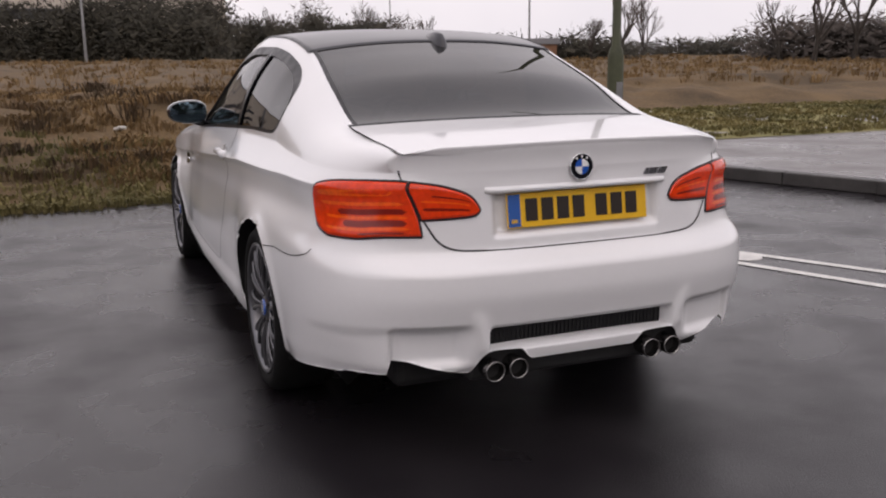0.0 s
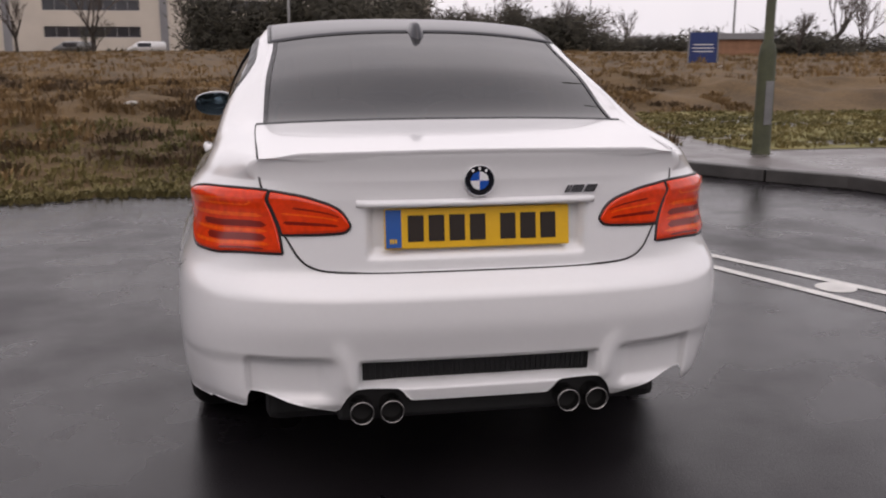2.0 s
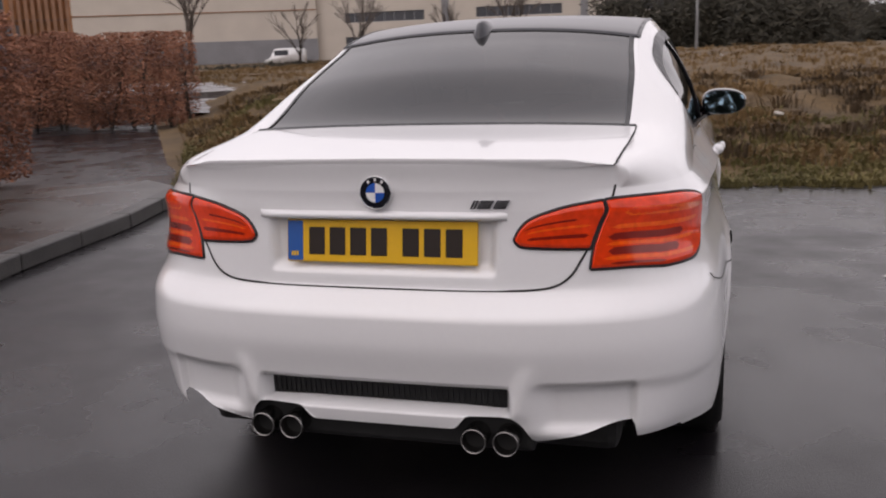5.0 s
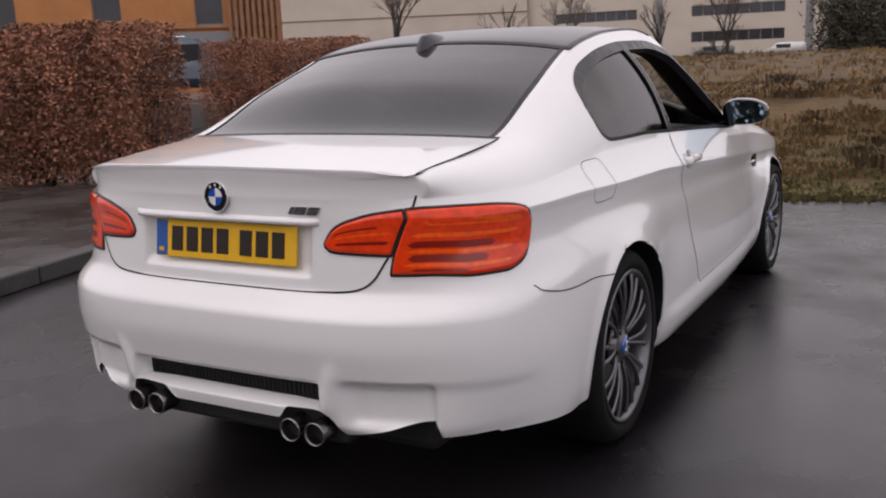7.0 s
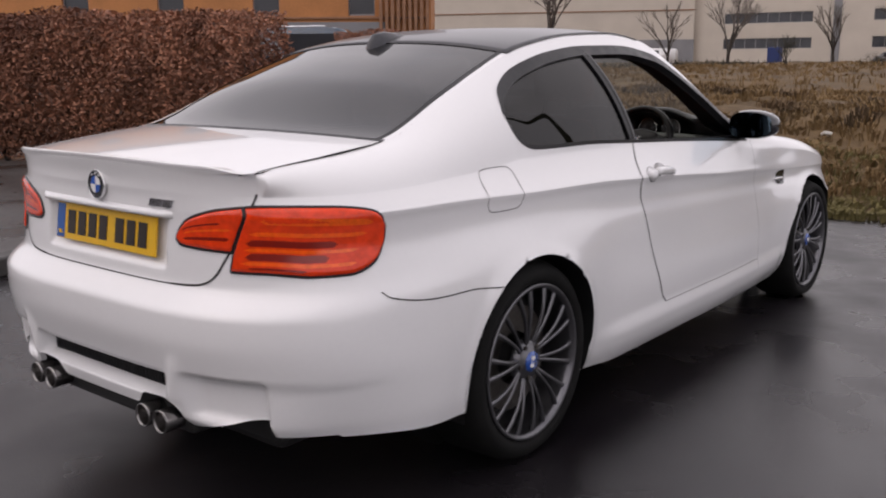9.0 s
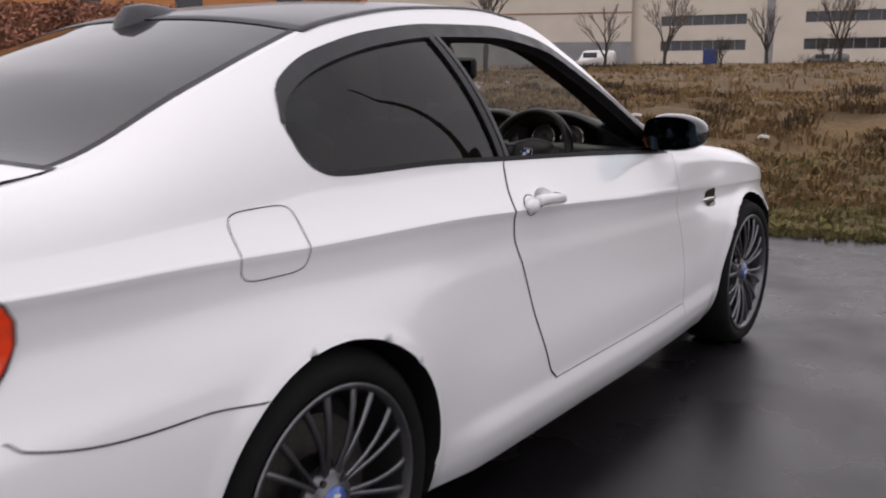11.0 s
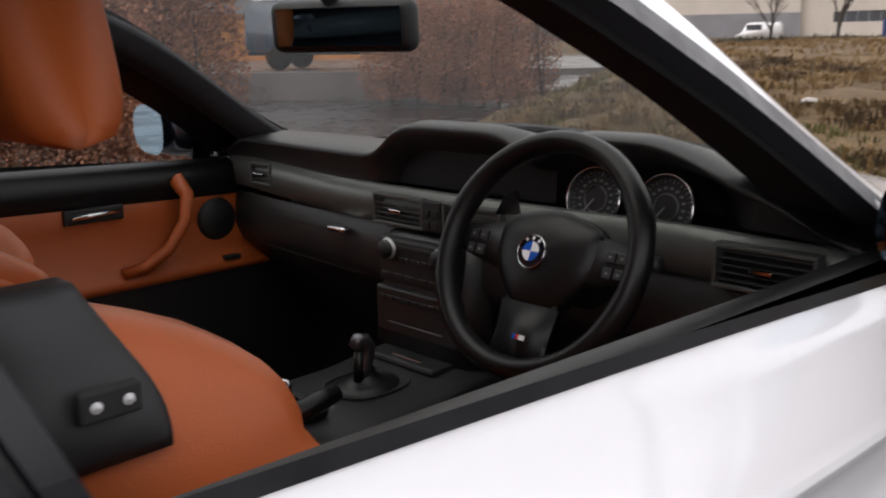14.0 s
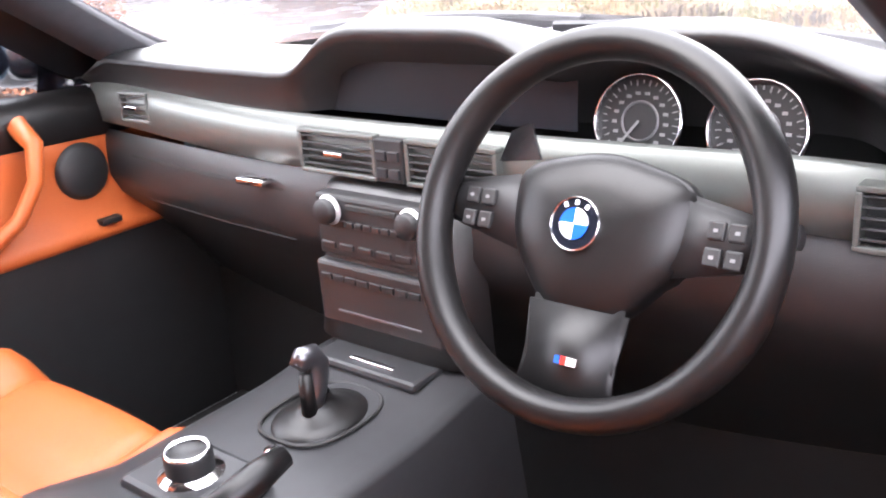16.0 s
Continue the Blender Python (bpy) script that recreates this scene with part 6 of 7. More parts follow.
for s in (-1, 1):
    bm = bmesh.new()
    lathe(bm, [(0.0165, 0.004), (0.0165, -0.014), (0.014, -0.018), (0.0005, -0.018)], 32, "y", pose(0.015 + s * 0.067, 1.745, 0.850))
    knob = part("knob", bm, "black_plastic", radio, smooth=True)
    bm = bmesh.new()
    lathe(bm, [(0.0168, 0.0), (0.020, -0.003), (0.0168, -0.008)], 32, "y", pose(0.015 + s * 0.067, 1.745, 0.850))
    part("knob_ring", bm, "satin", knob, smooth=True)
for i in range(8):
    bm = bmesh.new()
    x = -0.036 + 0.0146 * i
    box(bm, x - 0.006, x + 0.006, 1.7425, 1.747, 0.829, 0.837, 0.0012)
    part("radio_button", bm, "dash", radio)
for i in range(6):
    bm = bmesh.new()
    x = -0.063 + 0.0312 * i
    box(bm, x - 0.012, x + 0.012, 1.7435, 1.747, 0.797, 0.806, 0.0015)
    part("radio_button", bm, "dash", radio)
bm = bmesh.new()
box(bm, -0.088, 0.118, 1.741, 1.765, 0.692, 0.779, 0.005)
heater = part("heater_panel", bm, "dash", coupe, "black heater panel with thin bright strip")
for i in range(9):
    bm = bmesh.new()
    x = -0.069 + 0.021 * i
    box(bm, x - 0.009, x + 0.009, 1.7385, 1.742, 0.754, 0.763, 0.001)
    part("heater_button", bm, "black_plastic", heater)
bm = bmesh.new()
box(bm, -0.055, 0.085, 1.7385, 1.742, 0.712, 0.715, 0.001)
part("bright_strip", bm, "alloy", heater)

# centre console
def console(y, u):
    w = 0.135 - 0.01 * step(y, 1.5, 1.3)
    prof = abs(u)
    z = 0.650 + 0.030 * step(y, 1.45, 1.30) + 0.012 * step(y, 1.62, 1.76)
    if prof > 0.9:
        return (0.030 + math.copysign(w * (1 + 0.25 * (prof - 0.9) / 0.1), u), y, z - 0.012 - 0.26 * (prof - 0.9) / 0.1)
    return (0.030 + w * u / 0.9, y, z - 0.012 * (prof / 0.9) ** 6)


sheet("centre_console", console, np.linspace(0.75, 1.80, 40), [-1, -0.95, -0.901, -0.88, -0.8, -0.6, -0.3, 0, 0.3, 0.6, 0.8, 0.88, 0.901, 0.95, 1], "console", coupe, "satin grey centre console")
bm = bmesh.new()
box(bm, -0.070, 0.106, 1.692, 1.768, 0.655, 0.668, 0.006)
ash = part("ashtray_lid", bm, "console", coupe, "grey lid with a bright strip")
bm = bmesh.new()
box(bm, -0.012, 0.060, 1.708, 1.715, 0.668, 0.6705, 0.001)
part("bright_strip", bm, "chrome", ash)
# gear selector
gear = None
bm = bmesh.new()
lathe(bm, [(0.060, 0.0), (0.056, 0.005), (0.044, 0.008), (0.030, 0.014), (0.018, 0.022), (0.015, 0.030)], 32, "z", pose(0.034, 1.608, 0.650) @ Matrix.Diagonal((0.85, 1.05, 1, 1)))
gear = part("gear_selector", bm, "leather_black", coupe, "gear selector with black gaiter and silver grip", smooth=True)
bm = bmesh.new()
tube(bm, [(0.040, 1.598, 0.664), (0.040, 1.602, 0.684), (0.038, 1.609, 0.702), (0.036, 1.612, 0.716), (0.034, 1.606, 0.727), (0.033, 1.593, 0.730), (0.033, 1.584, 0.722)], [0.009, 0.010, 0.011, 0.012, 0.013, 0.012, 0.009], 14, flat=1.2)
grip_ob = part("grip", bm, "alloy", gear, "curved silver grip", smooth=True)
bm = bmesh.new()
tube(bm, [(0.040, 1.588, 0.664), (0.039, 1.588, 0.688), (0.036, 1.592, 0.712)], [0.010, 0.009, 0.008], 10)
part("grip_face", bm, "leather_black", gear, smooth=True)
bm = bmesh.new()
tube(bm, [(0.034 + 0.058 * math.copysign(abs(math.cos(a)) ** 0.7, math.cos(a)), 1.610 + 0.070 * math.copysign(abs(math.sin(a)) ** 0.7, math.sin(a)), 0.653) for a in np.linspace(0, 2 * math.pi, 40)], 0.0025, 6, ends=False)
part("gaiter_ring", bm, "gap", gear)
# rotary controller
bm = bmesh.new()
lathe(bm, [(0.036, 0.0), (0.034, 0.004), (0.026, 0.006), (0.024, 0.008)], 32, "z", pose(0.028, 1.432, 0.668))
rot = part("rotary_controller", bm, "chrome", coupe, "silver-topped rotary controller", smooth=True)
bm = bmesh.new()
lathe(bm, [(0.025, 0.006), (0.025, 0.026), (0.0235, 0.029), (0.021, 0.030), (0.0205, 0.027), (0.0005, 0.027)], 32, "z", pose(0.028, 1.432, 0.668))
part("rotary_knob", bm, "black_plastic", rot, smooth=True)
bm = bmesh.new()
lathe(bm, [(0.0238, 0.0285), (0.0225, 0.032), (0.0200, 0.0295)], 32, "z", pose(0.028, 1.432, 0.668))
part("rotary_rim", bm, "chrome", rot, smooth=True)
bm = bmesh.new()
box(bm, -0.035, 0.098, 1.385, 1.482, 0.650, 0.671, 0.008)
part("controller_plate", bm, "console", coupe, "grey plate round the controller")
for i in range(3):
    bm = bmesh.new()
    box(bm, 0.074, 0.090, 1.404 + 0.024 * i, 1.422 + 0.024 * i, 0.668, 0.675, 0.002)
    part("plate_button", bm, "black_plastic", coupe)
bm = bmesh.new()
lathe(bm, [(0.011, 0), (0.011, 0.005), (0.0005, 0.006)], 20, "z", pose(0.050, 1.522, 0.652))
part("start_button", bm, "chrome", coupe, smooth=True)
# padded armrest between the seats
def armrest(u, v, side):
    r = (1 - abs(u) ** 6) ** 0.3 * (1 - abs(v) ** 8) ** 0.3
    return (0.022 + 0.074 * u, 1.06 + 0.222 * v, 0.705 + side * 0.036 * r + 0.006 * v - 0.004 * math.exp(-((abs(u) - 0.78) / 0.05) ** 2) * (side > 0))


# handbrake
bm = bmesh.new()
tube(bm, [(0.125, 1.16, 0.640), (0.125, 1.24, 0.658), (0.126, 1.34, 0.680), (0.126, 1.41, 0.690)], [0.013, 0.014, 0.015, 0.013], 12)
part("handbrake", bm, "console", coupe, "grey handbrake lever", smooth=True)
bm = bmesh.new()
tube(bm, [(0.126, 1.36, 0.684), (0.126, 1.44, 0.696), (0.126, 1.475, 0.700)], [0.016, 0.0165, 0.012], 12)
part("handbrake_grip", bm, "leather_black", coupe, "black handbrake grip", smooth=True)

# steering wheel
SW = pose(0.372, 1.640, 0.923, 90 - 24.5, 0, 0)   # z of this frame points at the driver
swheel = new("steering_wheel")
swheel.parent = coupe
tagged(swheel, "black leather three-spoke steering wheel with round badge")
swheel.matrix_basis = SW
bm = bmesh.new()
rings = []
for i in range(72):
    a = 2 * math.pi * i / 72
    c, s = math.cos(a), math.sin(a)
    grip_k = 1 + 0.12 * math.exp(-((abs(math.degrees(math.atan2(s, abs(c)))) - 25) / 14) ** 2)
    rings.append([bm.verts.new(((0.1625 + 0.0155 * grip_k * math.cos(b)) * c, (0.1625 + 0.0155 * grip_k * math.cos(b)) * s, 0.020 * math.sin(b))) for b in np.linspace(0, 2 * math.pi, 17)[:-1]])
for i in range(72):
    a, b = rings[i], rings[(i + 1) % 72]
    for k in range(16):
        bm.faces.new((a[k], b[k], b[(k + 1) % 16], a[(k + 1) % 16]))
part("wheel_rim", bm, "leather_black", swheel, "worn black leather rim", smooth=True)


def pad(name, outline, z0, z1, bulge, material, label=""):
    """A cushioned plate: an outline filled with rings that rise to the middle."""
    n = len(outline)
    bm = bmesh.new()
    loops = []
    for k, (f, z) in enumerate(((1.0, z0), (1.0, z1 * 0.8 + z0 * 0.2), (0.96, z1), (0.8, z1 + bulge * 0.55), (0.5, z1 + bulge * 0.9), (0.15, z1 + bulge))):
        loops.append([bm.verts.new((x * f, y * f, z)) for x, y in outline])
    for a, b in zip(loops, loops[1:]):
        for i in range(n):
            bm.faces.new((a[i], a[(i + 1) % n], b[(i + 1) % n], b[i]))
    bm.faces.new(loops[-1])
    return part(name, bm, material, swheel, label, smooth=True)


def rounded(pts, r=0.35, n=5):
    out = []
    m = len(pts)
    for i in range(m):
        a, b, c = Vector(pts[i - 1]), Vector(pts[i]), Vector(pts[(i + 1) % m])
        p, q = b.lerp(a, r), b.lerp(c, r)
        for k in range(n + 1):
            t = k / n
            out.append(tuple(p * (1 - t) ** 2 + b * 2 * t * (1 - t) + q * t * t))
    return out


pad("airbag_cover", rounded([(-0.090, 0.050), (0.0, 0.072), (0.090, 0.050), (0.085, -0.02), (0.035, -0.082), (-0.035, -0.082), (-0.085, -0.02)]), -0.040, -0.016, 0.014, "leather_black", "black airbag cover")
for sgn in (-1, 1):
    outline = [(0.06, 0.046), (0.162, 0.026), (0.162, -0.010), (0.06, -0.034)]
    bm = bmesh.new()
    fr = [bm.verts.new((sgn * x, y, -0.008 if x > 0.1 else -0.018)) for x, y in outline]
    bk = [bm.verts.new((sgn * x, y, -0.034)) for x, y in outline]
    bm.faces.new(fr)
    bm.faces.new(bk[::-1])
    for i in range(4):
        bm.faces.new((fr[i], bk[i], bk[(i + 1) % 4], fr[(i + 1) % 4]))
    bmesh.ops.recalc_face_normals(bm, faces=bm.faces)
    bmesh.ops.bevel(bm, geom=bm.edges[:], offset=0.006, segments=3, affect='EDGES')
    sp = part("spoke", bm, "black_plastic", swheel, "black spoke with buttons", smooth=True)
    for i in range(4):
        bm = bmesh.new()
        x, y = sgn * (0.112 + 0.018 * (i % 2)), 0.014 - 0.022 * (i // 2)
        box(bm, x - 0.0075, x + 0.0075, y - 0.008, y + 0.008, -0.018, -0.0085, 0.002)
        b2 = part("spoke_button", bm, "black_plastic", swheel)
        bm = bmesh.new()
        box(bm, x - 0.002, x + 0.002, y - 0.0015, y + 0.0015, -0.0085, -0.0078)
        part("button_mark", bm, "dial_mark", swheel)
    # bright paddle behind the wheel
    if sgn > 0:
        continue
    bm = bmesh.new()
    o2 = [(sgn * 0.080, 0.058), (sgn * 0.125, 0.052), (sgn * 0.118, 0.082), (sgn * 0.098, 0.092)]
    f2 = [bm.verts.new((x, y, -0.036)) for x, y in o2]
    g2 = [bm.verts.new((x, y, -0.041)) for x, y in o2]
    bm.faces.new(f2)
    bm.faces.new(g2[::-1])
    for i in range(4):
        bm.faces.new((f2[i], g2[i], g2[(i + 1) % 4], f2[(i + 1) % 4]))
    bmesh.ops.recalc_face_normals(bm, faces=bm.faces)
    part("shift_paddle", bm, "badge_metal", swheel, "bright shift paddle")
bm = bmesh.new()
outline = [(-0.050, -0.065), (0.050, -0.065), (0.045, -0.12), (0.050, -0.172), (-0.050, -0.172), (-0.045, -0.12)]
fr = [bm.verts.new((x, y, -0.010 if y > -0.15 else -0.004)) for x, y in outline]
bk = [bm.verts.new((x, y, -0.026)) for x, y in outline]
bm.faces.new(fr[::-1])
bm.faces.new(bk)
for i in range(6):
    bm.faces.new((fr[i], bk[i], bk[(i + 1) % 6], fr[(i + 1) % 6]))
bmesh.ops.recalc_face_normals(bm, faces=bm.faces)
bmesh.ops.bevel(bm, geom=bm.edges[:], offset=0.005, segments=2, affect='EDGES')
part("lower_spoke", bm, "leather_black", swheel, "satin black lower spoke", smooth=True)
for k, mname in enumerate(("badge_blue", "red_mark", "badge_white")):
    bm = bmesh.new()
    box(bm, -0.010 + 0.006 * k, -0.005 + 0.006 * k + (0.004 if k == 2 else 0), -0.122, -0.115, -0.011, -0.0085)
    part("spoke_mark", bm, mname, swheel)
b_ob = roundel(swheel, Matrix.Translation((-0.010, 0.001, -0.0035)), 0.0235)
bm = bmesh.new()
lathe(bm, [(0.050, -0.14), (0.055, -0.08), (0.060, -0.042), (0.03, -0.036)], 24, "z")
part("column_shroud", bm, "black_plastic", swheel, smooth=True)
for sgn in (-1, 1):
    bm = bmesh.new()
    tube(bm, [(sgn * 0.05, 0.0, -0.045), (sgn * 0.13, 0.015, -0.040), (sgn * 0.17, 0.02, -0.035)], [0.008, 0.008, 0.011], 10)
    part("stalk", bm, "black_plastic", swheel, smooth=True)


# ---- seats ----
def cushion(bm, f, nu, nv):
    """Closed pad from f(u, v, side)."""
    a = [[bm.verts.new(f(u, v, 1)) for v in np.linspace(-1, 1, nv)] for u in np.linspace(-1, 1, nu)]
    b = [[bm.verts.new(f(u, v, -1)) for v in np.linspace(-1, 1, nv)] for u in np.linspace(-1, 1, nu)]
    for i in range(nu - 1):
        for k in range(nv - 1):
            bm.faces.new((a[i][k], a[i + 1][k], a[i + 1][k + 1], a[i][k + 1]))
            bm.faces.new((b[i][k], b[i][k + 1], b[i + 1][k + 1], b[i + 1][k]))
    rim_a = [a[i][0] for i in range(nu)] + [a[-1][k] for k in range(1, nv)] + [a[i][-1] for i in range(nu - 2, -1, -1)] + [a[0][k] for k in range(nv - 2, 0, -1)]
    rim_b = [b[i][0] for i in range(nu)] + [b[-1][k] for k in range(1, nv)] + [b[i][-1] for i in range(nu - 2, -1, -1)] + [b[0][k] for k in range(nv - 2, 0, -1)]
    n = len(rim_a)
    for i in range(n):
        bm.faces.new((rim_a[i], rim_b[i], rim_b[(i + 1) % n], rim_a[(i + 1) % n]))
    bmesh.ops.recalc_face_normals(bm, faces=bm.faces)


def seat(cx, cy, door_side):
    st = new("seat")
    st.parent = coupe
    tagged(st, "burnt-orange leather sports seat with high side bolsters")
    st.matrix_basis = pose(cx, cy, 0)

    def soft(u, p=4):
        return (1 - abs(u) ** p)

    def base(u, v, s):
        bol = step(abs(u), 0.55, 0.82) * (1 - step(abs(u), 0.93, 1.0) * 0.6)
        groove = 0.010 * math.exp(-((abs(u) - 0.56) / 0.05) ** 2) + 0.006 * math.exp(-((v - 0.25) / 0.05) ** 2)
        y = (1.285 if cx < 0 else 1.275) + 0.275 * v - 0.02 * (u * u) * (v > 0)
        if s > 0:
            z = (0.585 if cx < 0 else 0.575) + 0.030 * step(v, -0.2, 0.9) + 0.034 * bol - groove - 0.12 * step(v, 0.55, 1.0) ** 2.2 - 0.04 * step(abs(u), 0.8, 1.0)
        else:
            z = 0.40
        return (0.265 * u, y, z)
    bm = bmesh.new()
    cushion(bm, base, 41, 31)
    part("seat_cushion", bm, "leather", st, smooth=True)

    def back(u, v, s):
        t = (v + 1) / 2
        w = 0.275 - 0.055 * step(t, 0.60, 1.0) - 0.01 * step(t, 0.3, 0.0)
        bol = step(abs(u), 0.52, 0.82) * (1 - 0.6 * step(t, 0.80, 1.0)) * (1 - 0.35 * step(abs(u), 0.93, 1.0))
        groove = 0.012 * math.exp(-((abs(u) - 0.55) / 0.05) ** 2) + 0.008 * math.exp(-((t - 0.45) / 0.025) ** 2) + 0.008 * math.exp(-((t - 0.72) / 0.025) ** 2)
        z = 0.56 + 0.52 * t - 0.035 * abs(u) ** 3 * t
        lean = 1.035 - 0.14 * t
        if s > 0:
            y = lean + 0.140 * bol - groove + 0.025 * math.sin(math.pi * t) - 0.05 * step(t, 0.9, 1.0) - 0.02 * step(abs(u), 0.9, 1)
        else:
            y = lean - 0.10 + 0.03 * t
        return (w * u, y, z)
    bm = bmesh.new()
    cushion(bm, back, 41, 41)
    part("backrest", bm, "leather", st, smooth=True)

    def head(u, v, s):
        r = (1 - abs(u) ** 5) ** 0.3
        q = (1 - abs(v) ** 4) ** 0.35
        return (0.135 * u * (0.90 + 0.1 * q), 0.985 + s * (0.052 * r * q) - 0.03 * (v + 1) / 2, 1.228 + 0.095 * v * (0.92 + 0.08 * r))
    bm = bmesh.new()
    cushion(bm, head, 25, 21)
    part("headrest", bm, "leather", st, smooth=True)
    for x in (-0.06, 0.06):
        bm = bmesh.new()
        tube(bm, [(x, 0.90, 1.05), (x, 0.93, 1.15)], 0.007)
        part("headrest_post", bm, "black_plastic", st, smooth=True)
    # black shoulder panel with two small buttons, on the door side
    d = door_side

    def shell(u, v, s):
        t = 0.75 + 0.22 * (v + 1) / 2
        y = 1.075 - 0.18 * t + 0.050 * u * (1 - 0.25 * v) * (1 - 0.35 * (v < 0) * v * v)
        x = 0.262 - 0.045 * step(t, 0.62, 1.0) + 0.012 * (1 - u * u) * (1 - v ** 4) + (0.004 if s > 0 else -0.02)
        return (d * x, y - 0.015, 0.56 + 0.52 * t)
    bm = bmesh.new()
    cushion(bm, shell, 15, 15)
    shp = part("shoulder_panel", bm, "black_plastic", st, "black shoulder panel with two buttons", smooth=True)
    bm = bmesh.new()
    box(bm, d * 0.262 - 0.004, d * 0.262 + 0.004, 0.900, 0.942, 0.985, 1.007, 0.003)
    part("button_plate", bm, "gap", shp)
    for y in (0.911, 0.932):
        bm = bmesh.new()
        lathe(bm, [(0.004, 0), (0.0005, 0.002 * d)], 12, "x", pose(d * 0.2665, y, 0.996))
        part("button_light", bm, "mark", shp)
    return st


bm = bmesh.new()
cushion(bm, armrest, 25, 31)
part("armrest", bm, "leather", coupe, "burnt-orange leather armrest between the seats", smooth=True)
seat(0.37, -0.02, 1)
seat(-0.320, 0.05, -1)

# ---- doors inside, pillars, floor, lining ----
for s in (1, -1):
    def card(y, k):
        z = (0.985, 0.990, 0.975, 0.935, 0.905)[k] - 0.034 * (y - 0.8)
        x = (0.745, 0.725, 0.700, 0.690, 0.702)[k] + (0.032 if s > 0 else 0)
        return (s * x, y, z)
    sheet("door_top_pad", card, np.linspace(0.80, 1.98, 30), list(range(5)), "leather_black", doors[s], "black padded door top", flip=s > 0)

    def panel(y, k):
        z0 = 0.905 - 0.034 * (y - 0.8)
        z = (z0, z0 - 0.012, 0.84, 0.76, 0.725 + 0.0, 0.712, 0.70)[k]
        x = (0.704, 0.698, 0.700, 0.692, 0.668, 0.655, 0.668)[k]
        return (s * (x + (0.03 if s > 0 else 0) - 0.03 * step(y, 1.55, 1.1) * (k in (4, 5))), y, z)
    card_ob = sheet("door_card", panel, np.linspace(0.80, 2.0, 40), list(range(7)), "leather", doors[s], "burnt-orange leather door panel", flip=s > 0)

    def lowcard(y, k):
        return (s * (0.668, 0.675, 0.68, 0.69)[k], y, (0.70, 0.62, 0.45, 0.28)[k])
    sheet("door_pocket", lowcard, np.linspace(0.80, 2.05, 20), list(range(4)), "black_plastic", doors[s], "black lower door panel", flip=s > 0)
    bm = bmesh.new()
    lathe(bm, [(0.0005, -0.012), (0.040, -0.010), (0.046, -0.006), (0.050, 0.0)], 36, "x", pose(s * 0.694, 1.785, 0.818, 0, 0, 0 if s < 0 else 180) @ pose(0, 0, 0, 0, 0, 180))
    part("speaker", bm, "black_plastic", doors[s], "round black speaker grille", smooth=True)
    if s < 0:
        bm = bmesh.new()
        tube(bm, [(s * 0.690, 1.688, 0.918), (s * 0.652, 1.690, 0.890), (s * 0.642, 1.675, 0.835), (s * 0.645, 1.635, 0.780), (s * 0.660, 1.585, 0.745), (s * 0.675, 1.54, 0.735)], [0.022, 0.020, 0.018, 0.018, 0.019, 0.018], 12, flat=0.7)
        part("pull_handle", bm, "leather", doors[s], "curved orange leather pull handle", smooth=True)
    bm = bmesh.new()
    box(bm, min(s * 0.688, s * 0.70), max(s * 0.688, s * 0.70), 1.43, 1.56, 0.852, 0.884, 0.004)
    hb = part("latch_recess", bm, "black_plastic", doors[s], "black recess with chrome latch")
    bm = bmesh.new()
    tube(bm, [(s * 0.684, 1.445, 0.866), (s * 0.676, 1.49, 0.870), (s * 0.682, 1.55, 0.872)], [0.004, 0.006, 0.004], 8)
    part("latch", bm, "chrome", hb, smooth=True)
    bm = bmesh.new()
    box(bm, min(s * 0.655, s * 0.675), max(s * 0.655, s * 0.675), 1.78, 1.82, 0.725, 0.735, 0.002)
    part("seat_memory_switch", bm, "black_plastic", doors[s])

    # pillar and roof-rail trims, set in from the skin
    def rail_trim(y, k):
        p = over(y, 0.985)
        o, h = ((0.0, -0.006), (-0.045 - 0.03 * step(y, 1.2, 1.6), -0.010), (-0.068 - 0.035 * step(y, 1.2, 1.6), -0.032), (-0.040, -0.085), (0.03, -0.055))[k]
        return (s * (p.x + o), p.y, p.z + h)
    sheet("pillar_trim", rail_trim, np.linspace(0.30, 2.06, 60), list(range(5)), "lining", coupe, "dark cloth pillar trim", flip=s < 0)

    def quarter(y, k):
        return (s * (0.73 - 0.03 * k), y, (0.99, 0.96, 0.70, 0.40)[k])
    sheet("rear_side_trim", quarter, np.linspace(-0.30, 0.82, 12), list(range(4)), "leather_black", coupe, "dark rear side panel", flip=s > 0)

    def inner_c(y, k):
        v = k / 6
        lo = Vector((s * 0.715, y, 1.0))
        p = over(y, 0.93 * s)
        q = lo.lerp(Vector((p.x, p.y, p.z - 0.03)), v)
        q.x += s * 0.015 * math.sin(math.pi * v)
        return q
    sheet("rear_pillar_trim", inner_c, np.linspace(-0.36, 0.05, 12), list(range(7)), "lining", coupe, "dark cloth pillar trim", flip=s > 0)

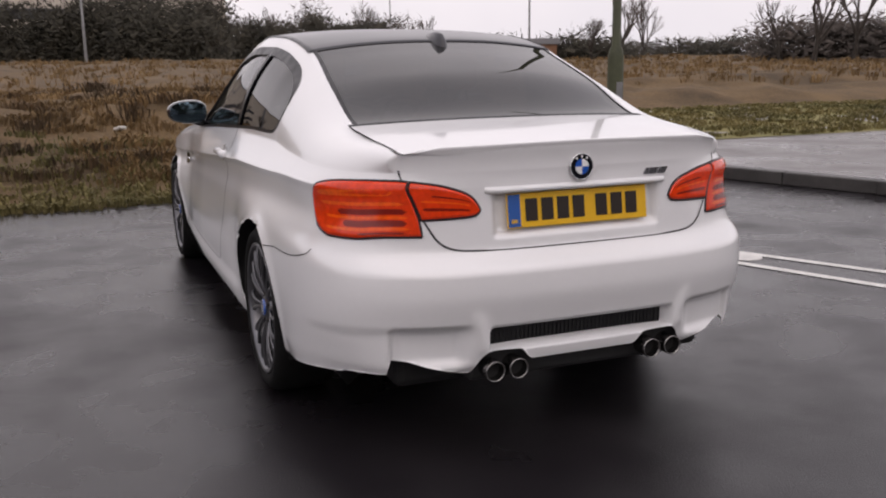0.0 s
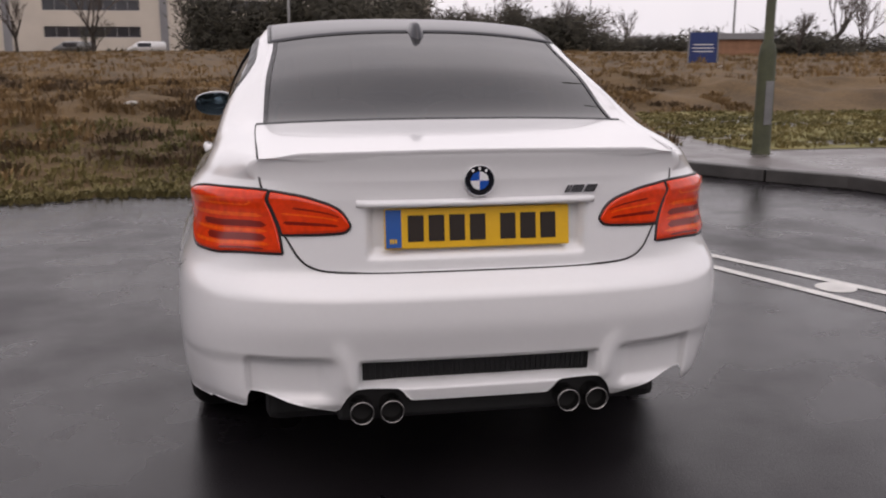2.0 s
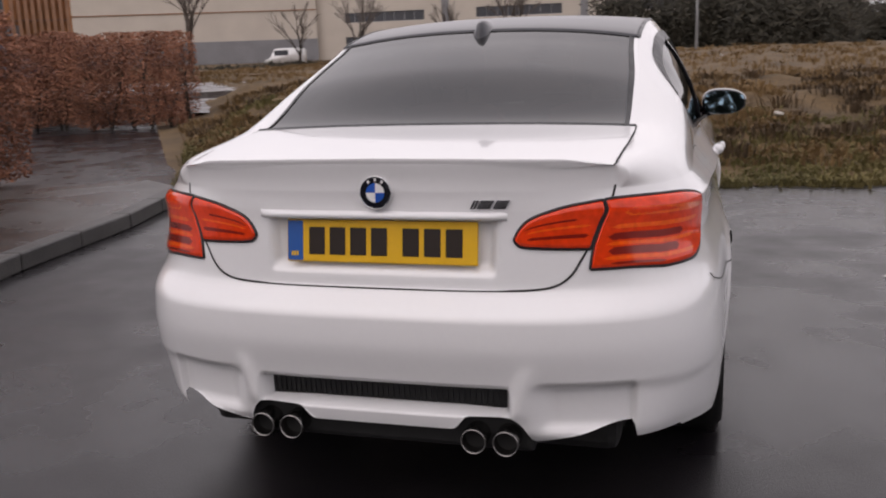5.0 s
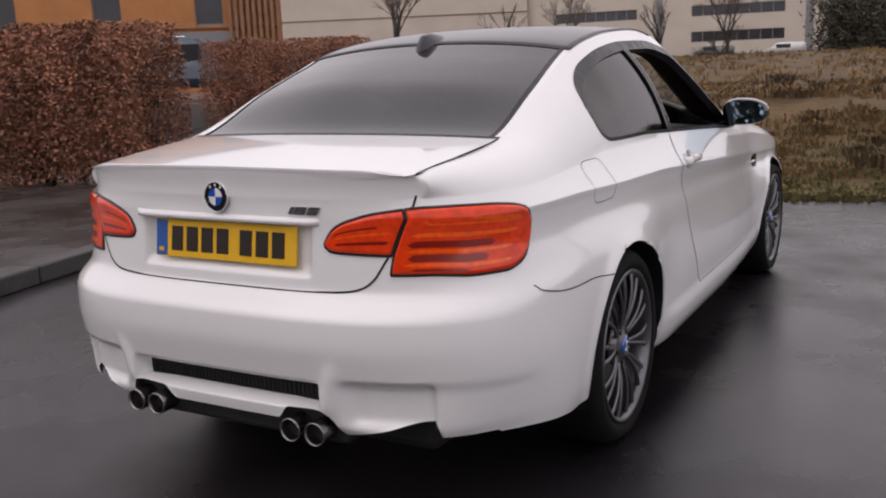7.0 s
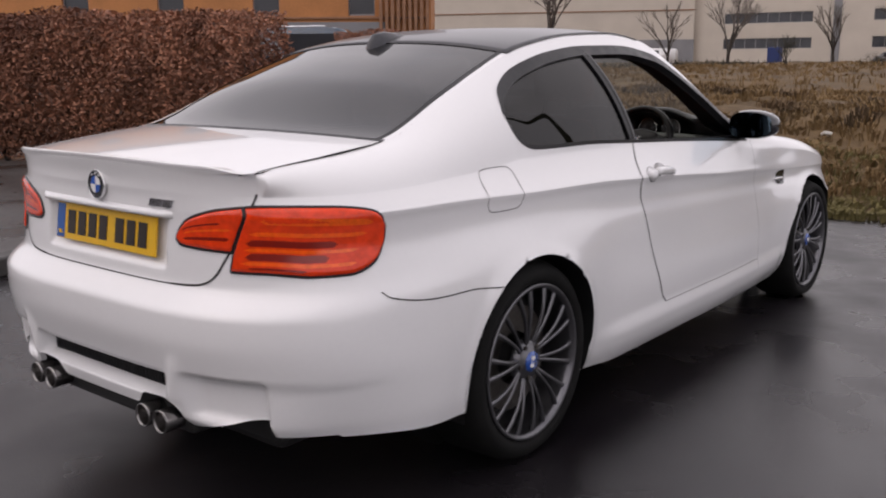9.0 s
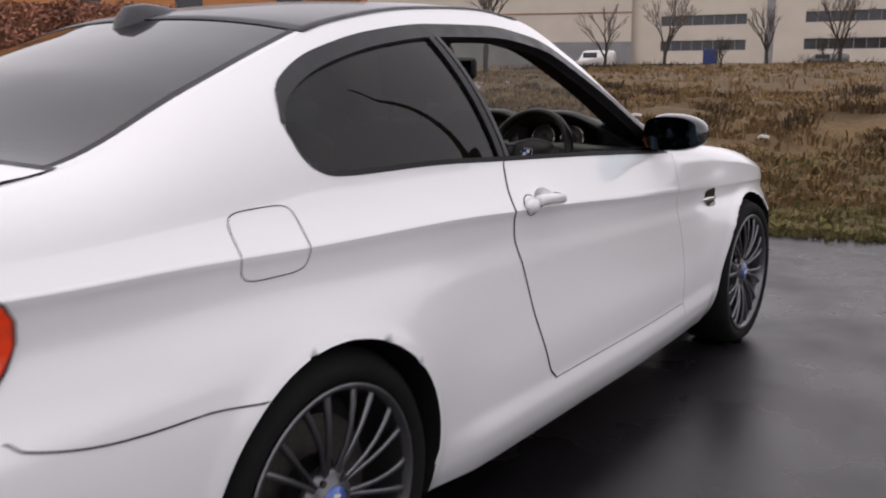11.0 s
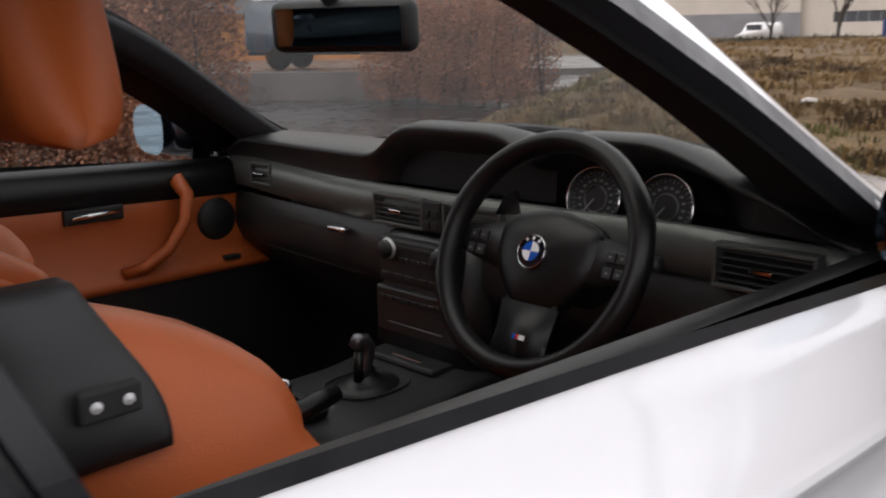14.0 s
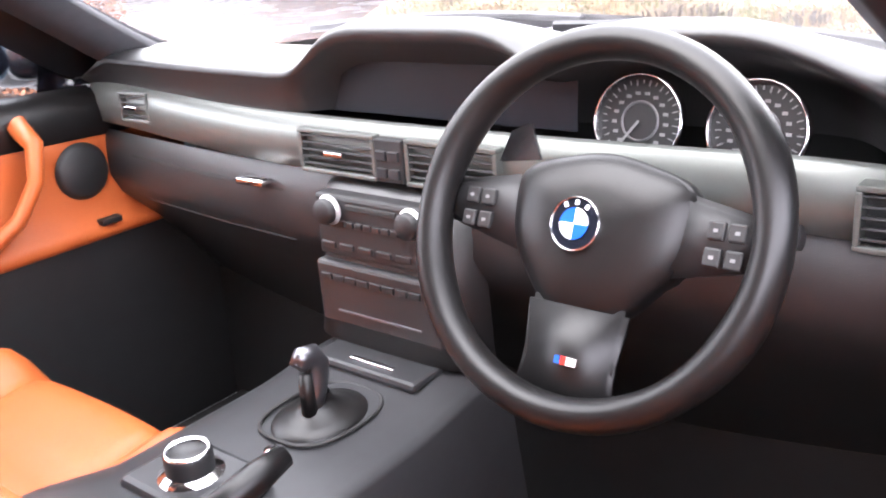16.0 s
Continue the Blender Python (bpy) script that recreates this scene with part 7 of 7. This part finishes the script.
sheet("roof_lining", lambda y, u: over(y, u * 0.96) - Vector((0, 0, 0.022)), np.linspace(0.26, 1.19, 20), np.linspace(-1, 1, 21), "lining", coupe, "dark grey roof lining")
bm = bmesh.new()
box(bm, -0.66, 0.66, -0.42, 0.28, 0.97, 0.99, 0.01)
part("parcel_shelf", bm, "leather_black", coupe, "dark parcel shelf")
bm = bmesh.new()
box(bm, -0.68, 0.68, 0.20, 2.2, 0.25, 0.29, 0.01)
part("carpet", bm, "carpet", coupe, "black floor carpet")
bm = bmesh.new()
box(bm, -0.70, 0.70, 2.02, 2.10, 0.25, 0.96, 0.01)
part("bulkhead", bm, "black_plastic", coupe)


def bench(u, v, s):
    if s > 0:
        return (0.60 * u, 0.34 - 0.16 * (v + 1) / 2 + 0.02 * math.cos(3 * u * math.pi), 0.52 + 0.46 * (v + 1) / 2)
    return (0.60 * u, 0.12, 0.45 + 0.53 * (v + 1) / 2)


bm = bmesh.new()
cushion(bm, bench, 25, 9)
part("rear_backrest", bm, "leather", coupe, "burnt-orange leather rear backrest", smooth=True)

# interior mirror on its stalk
bm = bmesh.new()
box(bm, -0.128, 0.128, -0.018, 0.018, -0.040, 0.040, 0.017, 5, pose(0.012, 1.605, 1.236, 4, 0, 20))
im = part("interior_mirror", bm, "black_plastic", coupe, "black interior mirror on a stalk", smooth=True)
bm = bmesh.new()
box(bm, -0.110, 0.110, -0.0205, -0.0185, -0.029, 0.029, 0.0, 2, pose(0.012, 1.605, 1.236, 4, 0, 20))
part("mirror_glass", bm, "mirror", im)
bm = bmesh.new()
tube(bm, [(0, 1.61, 1.25), (0, 1.58, 1.29), (0, 1.50, 1.345)], [0.012, 0.014, 0.022], 10)
part("mirror_stalk", bm, "black_plastic", im, smooth=True)

# wipers at the foot of the screen
for x0, x1, y0 in ((0.62, 0.05, 2.12), (0.05, -0.50, 2.20)):
    bm = bmesh.new()
    tube(bm, [(x0 + (x1 - x0) * t, y0 + 0.05 * math.sin(math.pi * t) - 0.10 * abs(x0 + (x1 - x0) * t) ** 2, over(2.04, (x0 + (x1 - x0) * t) / 0.7).z + 0.012) for t in np.linspace(0, 1, 10)], 0.008, 6)
    part("wiper", bm, "black_trim", coupe, "black wiper blade")
